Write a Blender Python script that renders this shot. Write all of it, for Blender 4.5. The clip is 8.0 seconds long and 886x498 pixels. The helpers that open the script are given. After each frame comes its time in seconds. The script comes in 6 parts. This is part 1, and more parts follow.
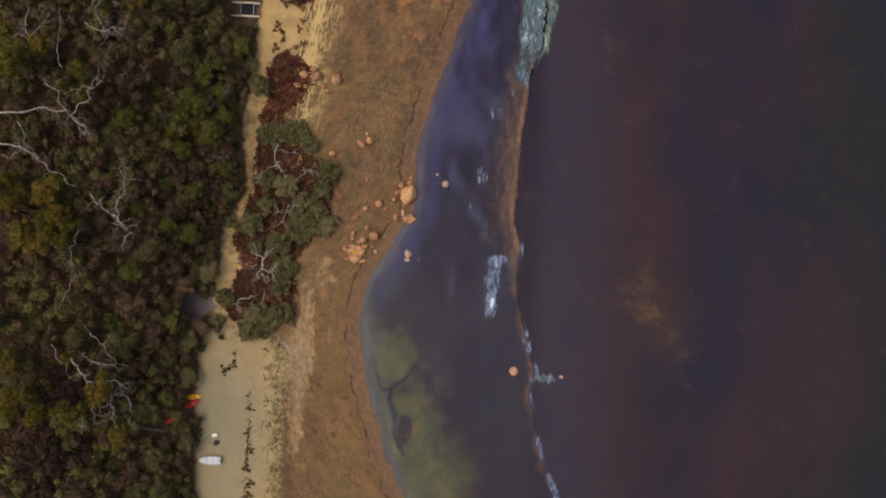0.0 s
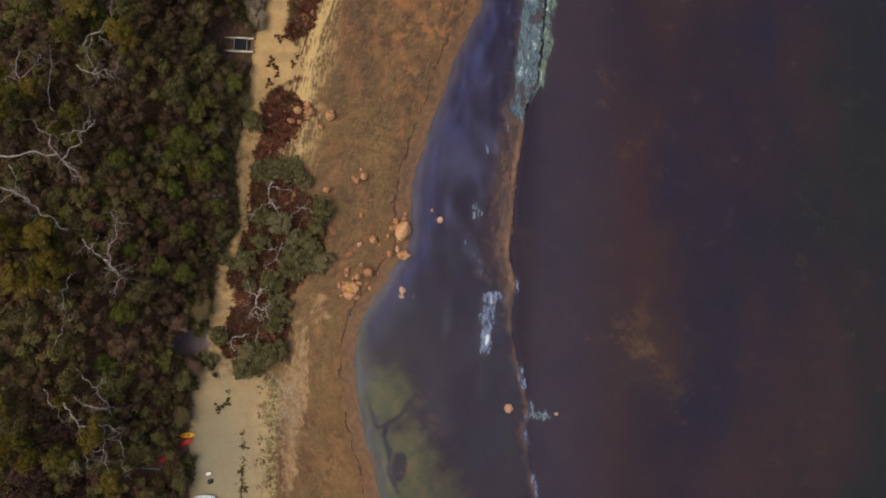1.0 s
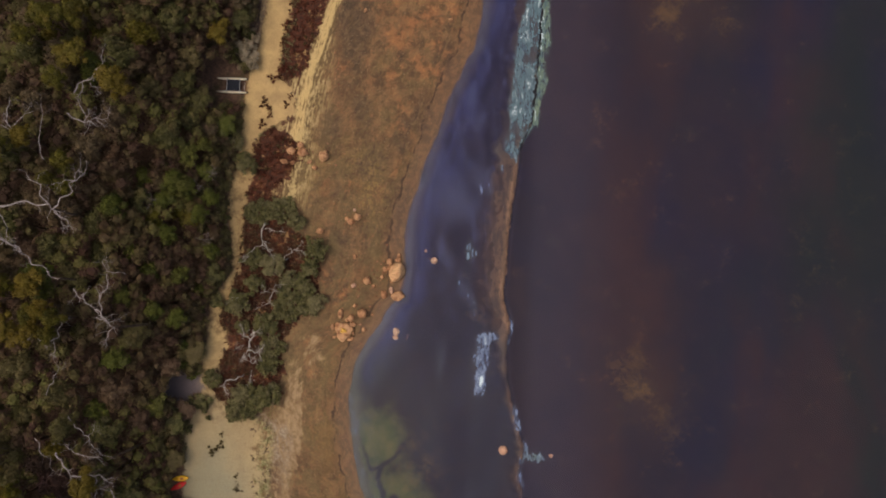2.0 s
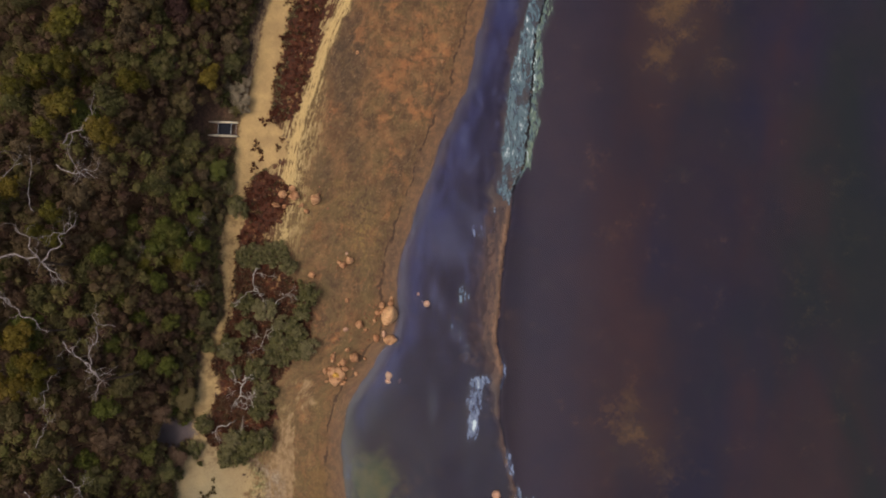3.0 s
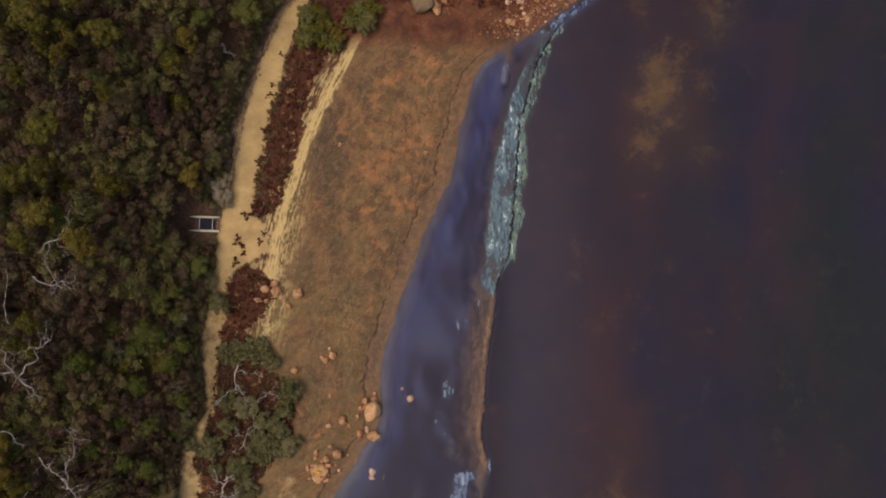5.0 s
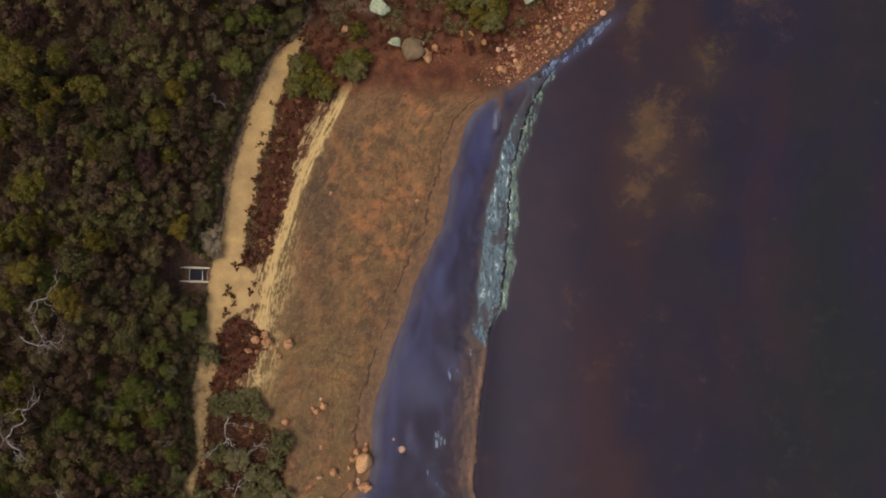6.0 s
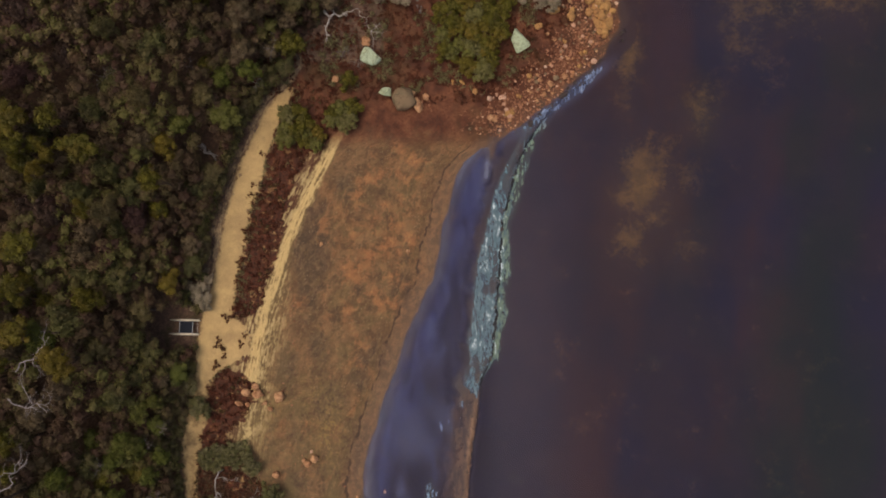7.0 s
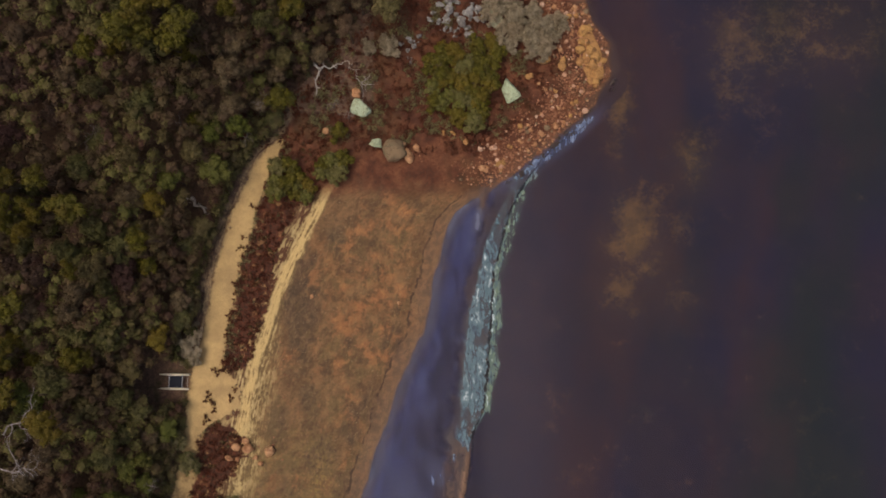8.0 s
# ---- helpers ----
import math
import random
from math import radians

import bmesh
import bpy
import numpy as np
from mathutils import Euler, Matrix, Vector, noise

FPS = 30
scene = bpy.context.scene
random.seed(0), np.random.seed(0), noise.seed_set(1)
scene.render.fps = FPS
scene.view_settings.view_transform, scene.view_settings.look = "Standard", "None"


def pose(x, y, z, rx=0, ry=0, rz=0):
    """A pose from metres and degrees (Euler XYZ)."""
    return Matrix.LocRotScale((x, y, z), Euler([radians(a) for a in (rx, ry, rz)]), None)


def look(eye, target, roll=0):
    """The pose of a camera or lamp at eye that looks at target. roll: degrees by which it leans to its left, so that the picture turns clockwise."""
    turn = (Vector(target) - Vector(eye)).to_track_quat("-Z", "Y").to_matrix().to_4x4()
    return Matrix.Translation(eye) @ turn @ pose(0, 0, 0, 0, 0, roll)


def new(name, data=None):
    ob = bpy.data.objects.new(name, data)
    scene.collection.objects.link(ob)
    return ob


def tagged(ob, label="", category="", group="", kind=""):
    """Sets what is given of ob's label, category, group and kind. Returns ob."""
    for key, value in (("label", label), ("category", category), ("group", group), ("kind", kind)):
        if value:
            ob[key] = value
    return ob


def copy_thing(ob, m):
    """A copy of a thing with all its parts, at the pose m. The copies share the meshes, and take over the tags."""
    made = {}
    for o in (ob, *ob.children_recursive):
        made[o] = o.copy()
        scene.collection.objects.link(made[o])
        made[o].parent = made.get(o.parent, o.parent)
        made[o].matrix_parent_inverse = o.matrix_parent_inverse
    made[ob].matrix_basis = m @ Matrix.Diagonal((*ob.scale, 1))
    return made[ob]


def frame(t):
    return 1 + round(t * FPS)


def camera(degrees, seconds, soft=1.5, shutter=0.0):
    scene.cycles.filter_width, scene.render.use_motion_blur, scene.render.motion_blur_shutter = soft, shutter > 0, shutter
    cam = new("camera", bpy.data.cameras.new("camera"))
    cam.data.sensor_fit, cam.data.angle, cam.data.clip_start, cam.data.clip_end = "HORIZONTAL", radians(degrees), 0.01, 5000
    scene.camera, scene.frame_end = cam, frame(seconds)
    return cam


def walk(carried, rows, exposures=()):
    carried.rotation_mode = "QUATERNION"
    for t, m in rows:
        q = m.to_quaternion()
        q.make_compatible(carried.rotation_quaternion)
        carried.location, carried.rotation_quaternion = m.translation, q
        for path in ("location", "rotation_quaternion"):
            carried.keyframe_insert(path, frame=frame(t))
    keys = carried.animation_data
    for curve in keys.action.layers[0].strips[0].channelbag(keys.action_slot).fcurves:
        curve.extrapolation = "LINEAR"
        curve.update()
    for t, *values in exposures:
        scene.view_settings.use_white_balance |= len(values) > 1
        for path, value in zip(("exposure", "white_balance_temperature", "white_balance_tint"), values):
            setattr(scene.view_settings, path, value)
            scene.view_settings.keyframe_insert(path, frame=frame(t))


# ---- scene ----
# A drone flies level about 120 m above a bay shore, looking down.
cam = camera(64.5, 8.0, soft=1.8)
PATH = [
    (0, 1.502, -3.258, 120.155, 3.9, -0.348, 2.266), (0.5, 1.826, 0.184, 120.138, 3.708, -0.337, 2.229),
    (1, 2.167, 3.695, 120.099, 3.576, -0.331, 2.226), (1.5, 2.59, 7.232, 120.084, 3.531, -0.295, 2.189),
    (3, 4.165, 17.924, 120.102, 3.676, -0.219, 1.962), (3.5, 4.701, 21.62, 120.113, 3.743, -0.225, 1.867),
    (4, 5.249, 25.451, 120.111, 3.801, -0.229, 1.811), (4.5, 5.829, 29.37, 120.135, 3.886, -0.22, 1.787),
    (6, 7.592, 41.448, 120.201, 4.132, -0.237, 1.583), (6.5, 8.169, 45.503, 120.264, 4.243, -0.263, 1.484),
    (7, 8.765, 49.552, 120.359, 4.39, -0.283, 1.416), (7.5, 9.37, 53.57, 120.434, 4.577, -0.315, 1.343),
    (8, 9.992, 57.549, 120.517, 4.804, -0.324, 1.212),
]
walk(cam, [(t, pose(x, y, z, rx, ry, rz)) for t, x, y, z, rx, ry, rz in PATH])

# ---- light: a high overcast sky ----
world = bpy.data.worlds.new("overcast_sky")
scene.world = world
world.use_nodes = True
_nt = world.node_tree
_sky = _nt.nodes.new("ShaderNodeTexSky")
_sky.sky_type = "NISHITA"
_sky.sun_disc = False
_sky.sun_elevation, _sky.sun_rotation = radians(66), radians(260)
_sky.air_density, _sky.dust_density, _sky.ozone_density = 0.7, 6.0, 0.4
_nt.links.new(_sky.outputs[0], _nt.nodes["Background"].inputs[0])
_nt.nodes["Background"].inputs[1].default_value = 0.15
sun = new("sun", bpy.data.lights.new("sun", "SUN"))
sun.data.energy, sun.data.angle, sun.data.color = 0.42, radians(60), (1.0, 0.93, 0.82)
sun.matrix_world = look((-48, -8, 110), (0, 0, 0))
scene.view_settings.exposure = 0.0

# ---- materials ----
class Nodes:
    """Short hand for building a node material."""

    def __init__(self, name):
        self.mat = bpy.data.materials.new(name)
        self.mat.use_nodes = True
        self.nt = self.mat.node_tree
        self.bsdf = self.nt.nodes["Principled BSDF"]
        self.geo = self.nt.nodes.new("ShaderNodeNewGeometry")
        self.pos = self.geo.outputs["Position"]

    def node(self, kind):
        return self.nt.nodes.new(kind)

    def put(self, socket, value):
        if isinstance(value, bpy.types.NodeSocket):
            self.nt.links.new(value, socket)
        elif isinstance(value, tuple) and len(value) == 3 and socket.type == "RGBA":
            socket.default_value = (*value, 1)
        else:
            socket.default_value = value

    def attr(self, name):
        n = self.node("ShaderNodeAttribute")
        n.attribute_name = name
        return n.outputs["Fac"]

    def noise(self, scale, detail=3.0, rough=0.55, vec=None, distort=0.0):
        n = self.node("ShaderNodeTexNoise")
        self.put(n.inputs["Vector"], vec or self.pos)
        n.inputs["Scale"].default_value, n.inputs["Detail"].default_value = scale, detail
        n.inputs["Roughness"].default_value, n.inputs["Distortion"].default_value = rough, distort
        return n.outputs["Fac"]

    def math(self, op, a, b=0.0, c=0.0):
        n = self.node("ShaderNodeMath")
        n.operation = op
        for socket, value in zip(n.inputs, (a, b, c)):
            self.put(socket, value)
        return n.outputs[0]

    def band(self, value, lo, hi, a=0.0, b=1.0):
        """Smooth step of value from lo to hi, giving a to b."""
        n = self.node("ShaderNodeMapRange")
        n.interpolation_type = "SMOOTHSTEP"
        for socket, v in zip(n.inputs, (value, lo, hi, a, b)):
            self.put(socket, v)
        return n.outputs[0]

    def edge(self, name, soft, ragged, scale):
        """A zone's mask from its signed distance, with a ragged border."""
        wob = self.math("MULTIPLY_ADD", self.noise(scale, 4.0, 0.65), 2 * ragged, -ragged)
        return self.band(self.math("ADD", self.attr(name), wob), -soft, soft)

    def mix(self, fac, a, b, blend="MIX"):
        n = self.node("ShaderNodeMix")
        n.data_type, n.blend_type = "RGBA", blend
        self.put(n.inputs[0], fac)
        self.put(n.inputs[6], a)
        self.put(n.inputs[7], b)
        return n.outputs[2]

    def vec(self, x, y, z=0.0):
        n = self.node("ShaderNodeCombineXYZ")
        for socket, v in zip(n.inputs, (x, y, z)):
            self.put(socket, v)
        return n.outputs[0]

    def axis(self, index):
        n = self.node("ShaderNodeSeparateXYZ")
        self.put(n.inputs[0], self.pos)
        return n.outputs[index]

    def bump(self, height, strength, distance):
        n = self.node("ShaderNodeBump")
        n.inputs["Strength"].default_value, n.inputs["Distance"].default_value = strength, distance
        self.put(n.inputs["Height"], height)
        self.put(self.bsdf.inputs["Normal"], n.outputs[0])

    def done(self, colour, rough=0.8, metal=0.0, spec=0.3):
        self.put(self.bsdf.inputs["Base Color"], colour)
        self.put(self.bsdf.inputs["Roughness"], rough)
        self.put(self.bsdf.inputs["Metallic"], metal)
        self.put(self.bsdf.inputs["Specular IOR Level"], spec)
        return self.mat


def srgb(r, g, b):
    return tuple(((c / 255 + 0.055) / 1.055) ** 2.4 if c > 10 else c / 255 / 12.92 for c in (r, g, b))


def ground_material():
    m = Nodes("ground")
    inland, upper = m.attr("inland"), m.attr("upper")
    y = m.axis(1)
    combed = m.vec(upper, m.math("MULTIPLY", y, 0.12))
    big = m.noise(0.11, 3.0, 0.6)
    comb = m.noise(2.3, 5.0, 0.68, combed)
    patch = m.noise(0.32, 5.0, 0.65)
    fine = m.noise(2.2, 5.0, 0.72)
    grain = m.noise(9.0, 3.0, 0.7)
    speck = m.noise(4.5, 2.0, 0.5)
    # beach: silty brown sand, orange patches, dark damp patches, specks of shell and weed
    warp = m.math("MULTIPLY_ADD", m.noise(0.5, 3.0, 0.6), 1.2, -0.6)
    strand = m.vec(m.math("ADD", inland, warp), m.math("MULTIPLY", y, 0.6))
    silt = m.noise(0.4, 6.0, 0.66, strand)
    brush = m.noise(1.1, 5.0, 0.64, strand)
    beach = m.mix(m.band(m.math("ADD", silt, m.math("MULTIPLY_ADD", fine, 0.4, -0.2)), 0.36, 0.64), srgb(98, 72, 48), srgb(138, 104, 69))
    moss = m.band(m.math("ADD", m.noise(0.2, 5.0, 0.62), m.math("MULTIPLY_ADD", fine, 0.3, -0.15)), 0.5, 0.62)
    beach = m.mix(m.math("MULTIPLY", moss, 0.6), beach, m.mix(m.band(brush, 0.4, 0.6), srgb(96, 78, 50), srgb(122, 100, 62)))
    warm = m.band(m.noise(0.27, 5.0, 0.64, m.vec(m.axis(0), y, 31.0)), 0.5, 0.62)
    beach = m.mix(m.math("MULTIPLY", warm, m.math("MULTIPLY_ADD", m.attr("southern"), -0.26, 0.46)), beach, m.mix(m.band(brush, 0.4, 0.6), srgb(132, 88, 54), srgb(156, 108, 68)))
    dusk = m.math("ADD", m.attr("dusk"), m.math("MULTIPLY_ADD", m.noise(0.34, 6.0, 0.7), 1.5, -0.75))
    beach = m.mix(m.math("MULTIPLY", m.band(dusk, 0.25, 0.75), 0.75), beach, m.mix(m.band(brush, 0.4, 0.6), srgb(70, 56, 44), srgb(92, 73, 54)))
    ginger = m.math("ADD", m.math("MULTIPLY", m.attr("orange"), 0.55), m.math("MULTIPLY_ADD", patch, 2.6, -1.3))
    ginger = m.math("ADD", ginger, m.math("MULTIPLY_ADD", brush, 1.4, -0.7))
    ginger = m.math("ADD", ginger, m.math("MULTIPLY_ADD", m.noise(0.13, 4.0, 0.6), 1.6, -0.8))
    beach = m.mix(m.math("MULTIPLY", m.band(ginger, 0.2, 1.0), 0.75), beach, m.mix(m.band(fine, 0.4, 0.62), srgb(162, 108, 66), srgb(186, 122, 74)))
    blotch = m.band(m.math("ADD", m.noise(0.42, 5.0, 0.66), m.math("MULTIPLY", fine, 0.25)), 0.64, 0.76)
    beach = m.mix(m.math("MULTIPLY", blotch, 0.7), beach, srgb(78, 60, 42))
    film = m.band(m.math("ADD", m.noise(0.8, 5.0, 0.66, strand), m.math("MULTIPLY_ADD", fine, 0.3, -0.15)), 0.52, 0.66)
    beach = m.mix(m.math("MULTIPLY", film, 0.4), beach, srgb(112, 88, 52))
    olive = m.math("MULTIPLY", m.attr("southern"), m.band(m.math("ADD", m.noise(0.3, 5.0, 0.66, strand), m.math("MULTIPLY_ADD", fine, 0.5, -0.25)), 0.42, 0.62))
    beach = m.mix(m.math("MULTIPLY", olive, 0.85), beach, srgb(114, 94, 60))
    mottle = m.math("MULTIPLY", m.attr("southern"), m.band(m.noise(0.9, 6.0, 0.74, strand), 0.52, 0.64))
    beach = m.mix(m.math("MULTIPLY", mottle, 0.6), beach, srgb(86, 66, 42))
    yellow = m.math("MULTIPLY", m.attr("yellow"), m.band(m.noise(1.5, 5.0, 0.7), 0.46, 0.6))
    beach = m.mix(m.math("MULTIPLY", yellow, 0.5), beach, srgb(160, 132, 72))
    tan = m.math("ADD", m.attr("tan"), m.math("MULTIPLY_ADD", m.noise(0.6, 5.0, 0.66, strand), 1.6, -0.8))
    beach = m.mix(m.math("MULTIPLY", m.band(tan, 0.35, 0.62), 0.85), beach, m.mix(m.band(brush, 0.4, 0.6), srgb(150, 120, 84), srgb(176, 146, 106)))
    ochre = m.math("ADD", m.attr("ochre"), m.math("MULTIPLY_ADD", m.noise(0.5, 5.0, 0.68, strand), 1.4, -0.7))
    beach = m.mix(m.math("MULTIPLY", m.band(ochre, 0.45, 0.95), 0.55), beach, srgb(128, 97, 58))
    beach = m.mix(m.math("MULTIPLY", m.band(brush, 0.52, 0.68), 0.22), beach, srgb(160, 126, 84))
    beach = m.mix(m.math("MULTIPLY", m.band(brush, 0.48, 0.34), 0.25), beach, srgb(78, 57, 38))
    beach = m.mix(m.math("MULTIPLY", m.band(speck, 0.65, 0.72), 0.5), beach, srgb(182, 154, 112))
    beach = m.mix(m.math("MULTIPLY", m.band(speck, 0.33, 0.26), 0.6), beach, srgb(62, 44, 30))
    # upper beach: a ribbon of dry sand, fine combed stripes and flecks of sand and seagrass wrack below it
    ragged = m.math("ADD", upper, m.math("MULTIPLY_ADD", m.noise(0.35, 5.0, 0.68), 2.4, -1.2))
    comb_zone = m.math("MULTIPLY", m.band(m.math("DIVIDE", ragged, m.attr("combreach")), 1.0, 0.1), m.band(ragged, -4.8, -2.6))
    fleck = m.math("ADD", m.math("MULTIPLY", comb, 0.55), m.math("MULTIPLY", m.noise(1.7, 5.0, 0.7, m.vec(upper, m.math("MULTIPLY", y, 0.5))), 0.45))
    stripe = m.band(m.math("ADD", fleck, m.math("MULTIPLY_ADD", patch, 0.3, -0.15)), 0.47, 0.56)
    wrack = m.mix(stripe, m.mix(m.band(ragged, -2.4, -0.8), srgb(84, 48, 30), m.mix(m.band(fine, 0.4, 0.6), srgb(104, 82, 52), srgb(124, 102, 64))), m.mix(m.band(brush, 0.4, 0.6), srgb(172, 146, 96), srgb(200, 172, 118)))
    beach = m.mix(m.math("MULTIPLY", comb_zone, m.attr("palelevel")), beach, wrack)
    ribbon = m.math("MULTIPLY", m.math("MULTIPLY", m.band(ragged, 0.6, 0.1), m.band(ragged, -1.9, -1.0)), m.math("MULTIPLY", m.attr("ribbon"), m.band(m.math("ADD", m.math("MULTIPLY", comb, 0.6), m.math("MULTIPLY", m.noise(0.7, 6.0, 0.72), 0.4)), 0.41, 0.49, 0.12, 1.0)))
    beach = m.mix(ribbon, beach, m.mix(m.band(fleck, 0.36, 0.5), srgb(166, 136, 86), srgb(208, 176, 116)))
    pale = m.math("ADD", m.attr("drysand"), m.math("MULTIPLY_ADD", m.noise(0.9, 6.0, 0.74), 1.8, -0.9))
    beach = m.mix(m.band(pale, 0.4, 0.62), beach, srgb(196, 168, 112))
    # strips along the open sand: green grass flecks, grey shell sand, brown litter
    beach = m.mix(m.math("MULTIPLY", m.attr("shells"), m.band(m.noise(0.8, 6.0, 0.74, strand), 0.4, 0.6)), beach, m.mix(m.band(fine, 0.4, 0.62), srgb(136, 114, 90), srgb(170, 152, 124)))
    beach = m.mix(m.math("MULTIPLY", m.attr("litter"), m.band(m.noise(0.7, 6.0, 0.74, strand), 0.38, 0.58)), beach, srgb(92, 66, 44))
    beach = m.mix(m.math("MULTIPLY", m.attr("sedge"), m.band(m.noise(1.3, 5.0, 0.74), 0.42, 0.58)), beach, m.mix(m.band(fine, 0.4, 0.6), srgb(112, 112, 66), srgb(180, 164, 116)))
    # wet edge and its thin dark drift line
    wobble = m.math("MULTIPLY_ADD", m.noise(0.5, 4.0, 0.6), 3.0, -1.5)
    shore = m.math("ADD", inland, wobble)
    beach = m.mix(m.math("MULTIPLY", m.band(shore, 5.0, 0.6), 0.6), beach, m.mix(m.band(brush, 0.4, 0.6), srgb(96, 66, 40), srgb(122, 84, 52)))
    drift = m.math("MULTIPLY", m.band(m.math("ABSOLUTE", m.math("ADD", m.math("ADD", inland, m.math("MULTIPLY", wobble, 0.5)), -2.6)), 0.3, 0.06), m.band(m.noise(0.35, 4.0, 0.6), 0.42, 0.52))
    beach = m.mix(m.math("MULTIPLY", drift, 0.8), beach, srgb(58, 40, 28))
    # red heath litter, the headland's red earth
    heath = m.mix(m.band(fine, 0.35, 0.7), srgb(54, 29, 18), srgb(100, 52, 30))
    heath = m.mix(m.band(m.math("ADD", m.noise(0.7, 5.0, 0.7), m.math("MULTIPLY", fine, 0.2)), 0.66, 0.75), heath, srgb(164, 128, 82))
    heath = m.mix(m.math("MULTIPLY", m.band(m.noise(0.35, 4.0, 0.65), 0.52, 0.66), 0.5), heath, srgb(112, 60, 34))
    col = m.mix(m.edge("heath", 0.25, 3.0, 0.6), beach, heath)
    red = m.mix(m.band(patch, 0.35, 0.65), srgb(74, 40, 26), srgb(120, 74, 48))
    red = m.mix(m.band(fine, 0.46, 0.66), red, srgb(90, 46, 27))
    red = m.mix(m.math("MULTIPLY", m.band(big, 0.5, 0.66), 0.45), red, srgb(66, 56, 30))
    col = m.mix(m.edge("point", 2.8, 4.0, 0.22), col, red)
    # sandy track and the open sand by the boats
    sand = m.mix(m.band(patch, 0.3, 0.7), srgb(176, 144, 96), srgb(204, 170, 112))
    sand = m.mix(m.math("MULTIPLY", m.attr("greysand"), m.band(m.math("ADD", big, m.math("MULTIPLY", patch, 0.4)), 0.4, 0.85, 0.7, 1.0)), sand, srgb(144, 139, 112))
    sand = m.mix(m.math("MULTIPLY", m.band(fine, 0.5, 0.8), 0.5), sand, srgb(136, 110, 74))
    sand = m.mix(m.math("MULTIPLY", m.attr("overgrown"), m.band(m.noise(0.6, 4.0, 0.7), 0.4, 0.66)), sand, srgb(98, 74, 48))
    col = m.mix(m.edge("track", 0.3, 1.7, 0.7), col, sand)
    litter = m.mix(m.band(fine, 0.35, 0.7), srgb(84, 60, 48), srgb(122, 94, 72))
    litter = m.mix(m.band(patch, 0.5, 0.7), litter, srgb(60, 52, 26))
    col = m.mix(m.edge("forest", 0.5, 1.4, 0.6), col, litter)
    col = m.mix(m.math("MULTIPLY", m.attr("verge"), m.band(m.noise(0.8, 5.0, 0.7, m.vec(m.attr("forest"), m.math("MULTIPLY", y, 0.2))), 0.44, 0.54)), col, m.mix(m.band(fine, 0.4, 0.6), srgb(128, 102, 78), srgb(170, 142, 100)))
    col = m.mix(m.math("MULTIPLY", m.edge("ash", 0.4, 2.6, 0.5), 0.85), col, m.mix(patch, srgb(88, 78, 80), srgb(124, 112, 112)))
    # under water: mud, green algae, brown weed beds, the exposed bar
    mud = m.mix(m.band(m.noise(0.07, 4.0, 0.6), 0.35, 0.65), srgb(64, 56, 58), srgb(86, 66, 56))
    algae = m.mix(m.band(patch, 0.35, 0.65), srgb(92, 102, 60), srgb(126, 122, 74))
    channel = m.band(m.math("ADD", m.attr("channel"), m.math("MULTIPLY_ADD", m.noise(0.8, 4.0, 0.65), 1.0, -0.5)), -0.1, 0.5)
    bloom = m.math("ADD", m.attr("algae"), m.math("MULTIPLY_ADD", m.noise(0.16, 6.0, 0.68), 1.8, -0.9))
    mud = m.mix(m.math("MULTIPLY", m.band(bloom, 0.15, 0.85), channel), mud, algae)
    mud = m.mix(m.math("MULTIPLY", m.math("SUBTRACT", 1.0, channel), 0.6), mud, srgb(44, 48, 54))
    fronds = m.math("ADD", m.math("ADD", m.attr("weed"), m.math("MULTIPLY_ADD", m.noise(0.22, 7.0, 0.74), 3.6, -1.8)), m.math("MULTIPLY_ADD", fine, 1.6, -0.8))
    mud = m.mix(m.math("MULTIPLY", m.band(fronds, 0.25, 1.15), 0.85), mud, m.mix(m.band(patch, 0.4, 0.6), srgb(128, 100, 58), srgb(156, 120, 68)))
    col = m.mix(m.band(inland, 0.3, -0.6), col, mud)
    lay = m.noise(0.9, 5.0, 0.65, m.vec(m.axis(0), m.math("MULTIPLY", y, 0.3)))
    bar = m.mix(m.band(lay, 0.36, 0.64), srgb(58, 42, 42), srgb(92, 66, 54))
    lip = m.math("ADD", m.attr("ledge"), m.math("MULTIPLY_ADD", m.noise(0.5, 4.0, 0.65), 2.0, -1.0))
    bar = m.mix(m.band(lip, 1.5, 0.7), bar, m.mix(m.band(lay, 0.4, 0.62), srgb(98, 72, 54), srgb(138, 104, 78)))
    bar = m.mix(m.math("MULTIPLY", m.band(m.noise(0.9, 5.0, 0.7), 0.56, 0.62), 0.7), bar, srgb(48, 36, 36))
    col = m.mix(m.attr("bar"), col, bar)
    # the ledge step's shade, painted as a broken dark line
    step_shade = m.math("MULTIPLY", m.band(m.math("ABSOLUTE", m.math("ADD", m.attr("ledge"), m.math("MULTIPLY_ADD", m.noise(0.6, 5.0, 0.66), 1.5, -0.75))), 0.3, 0.08), m.band(patch, 0.4, 0.5))
    col = m.mix(m.math("MULTIPLY", step_shade, m.attr("rocky")), col, srgb(30, 22, 20))
    col = m.mix(m.math("MULTIPLY", m.band(grain, 0.3, 0.75), 0.3), col, (0.05, 0.035, 0.02))
    height = m.math("ADD", m.math("MULTIPLY", fine, 0.6), m.math("MULTIPLY", grain, 0.3))
    m.bump(height, 0.5, 0.25)
    return m.done(col, m.band(shore, 0.5, 4.0, 0.42, 0.9), 0.0, 0.3)


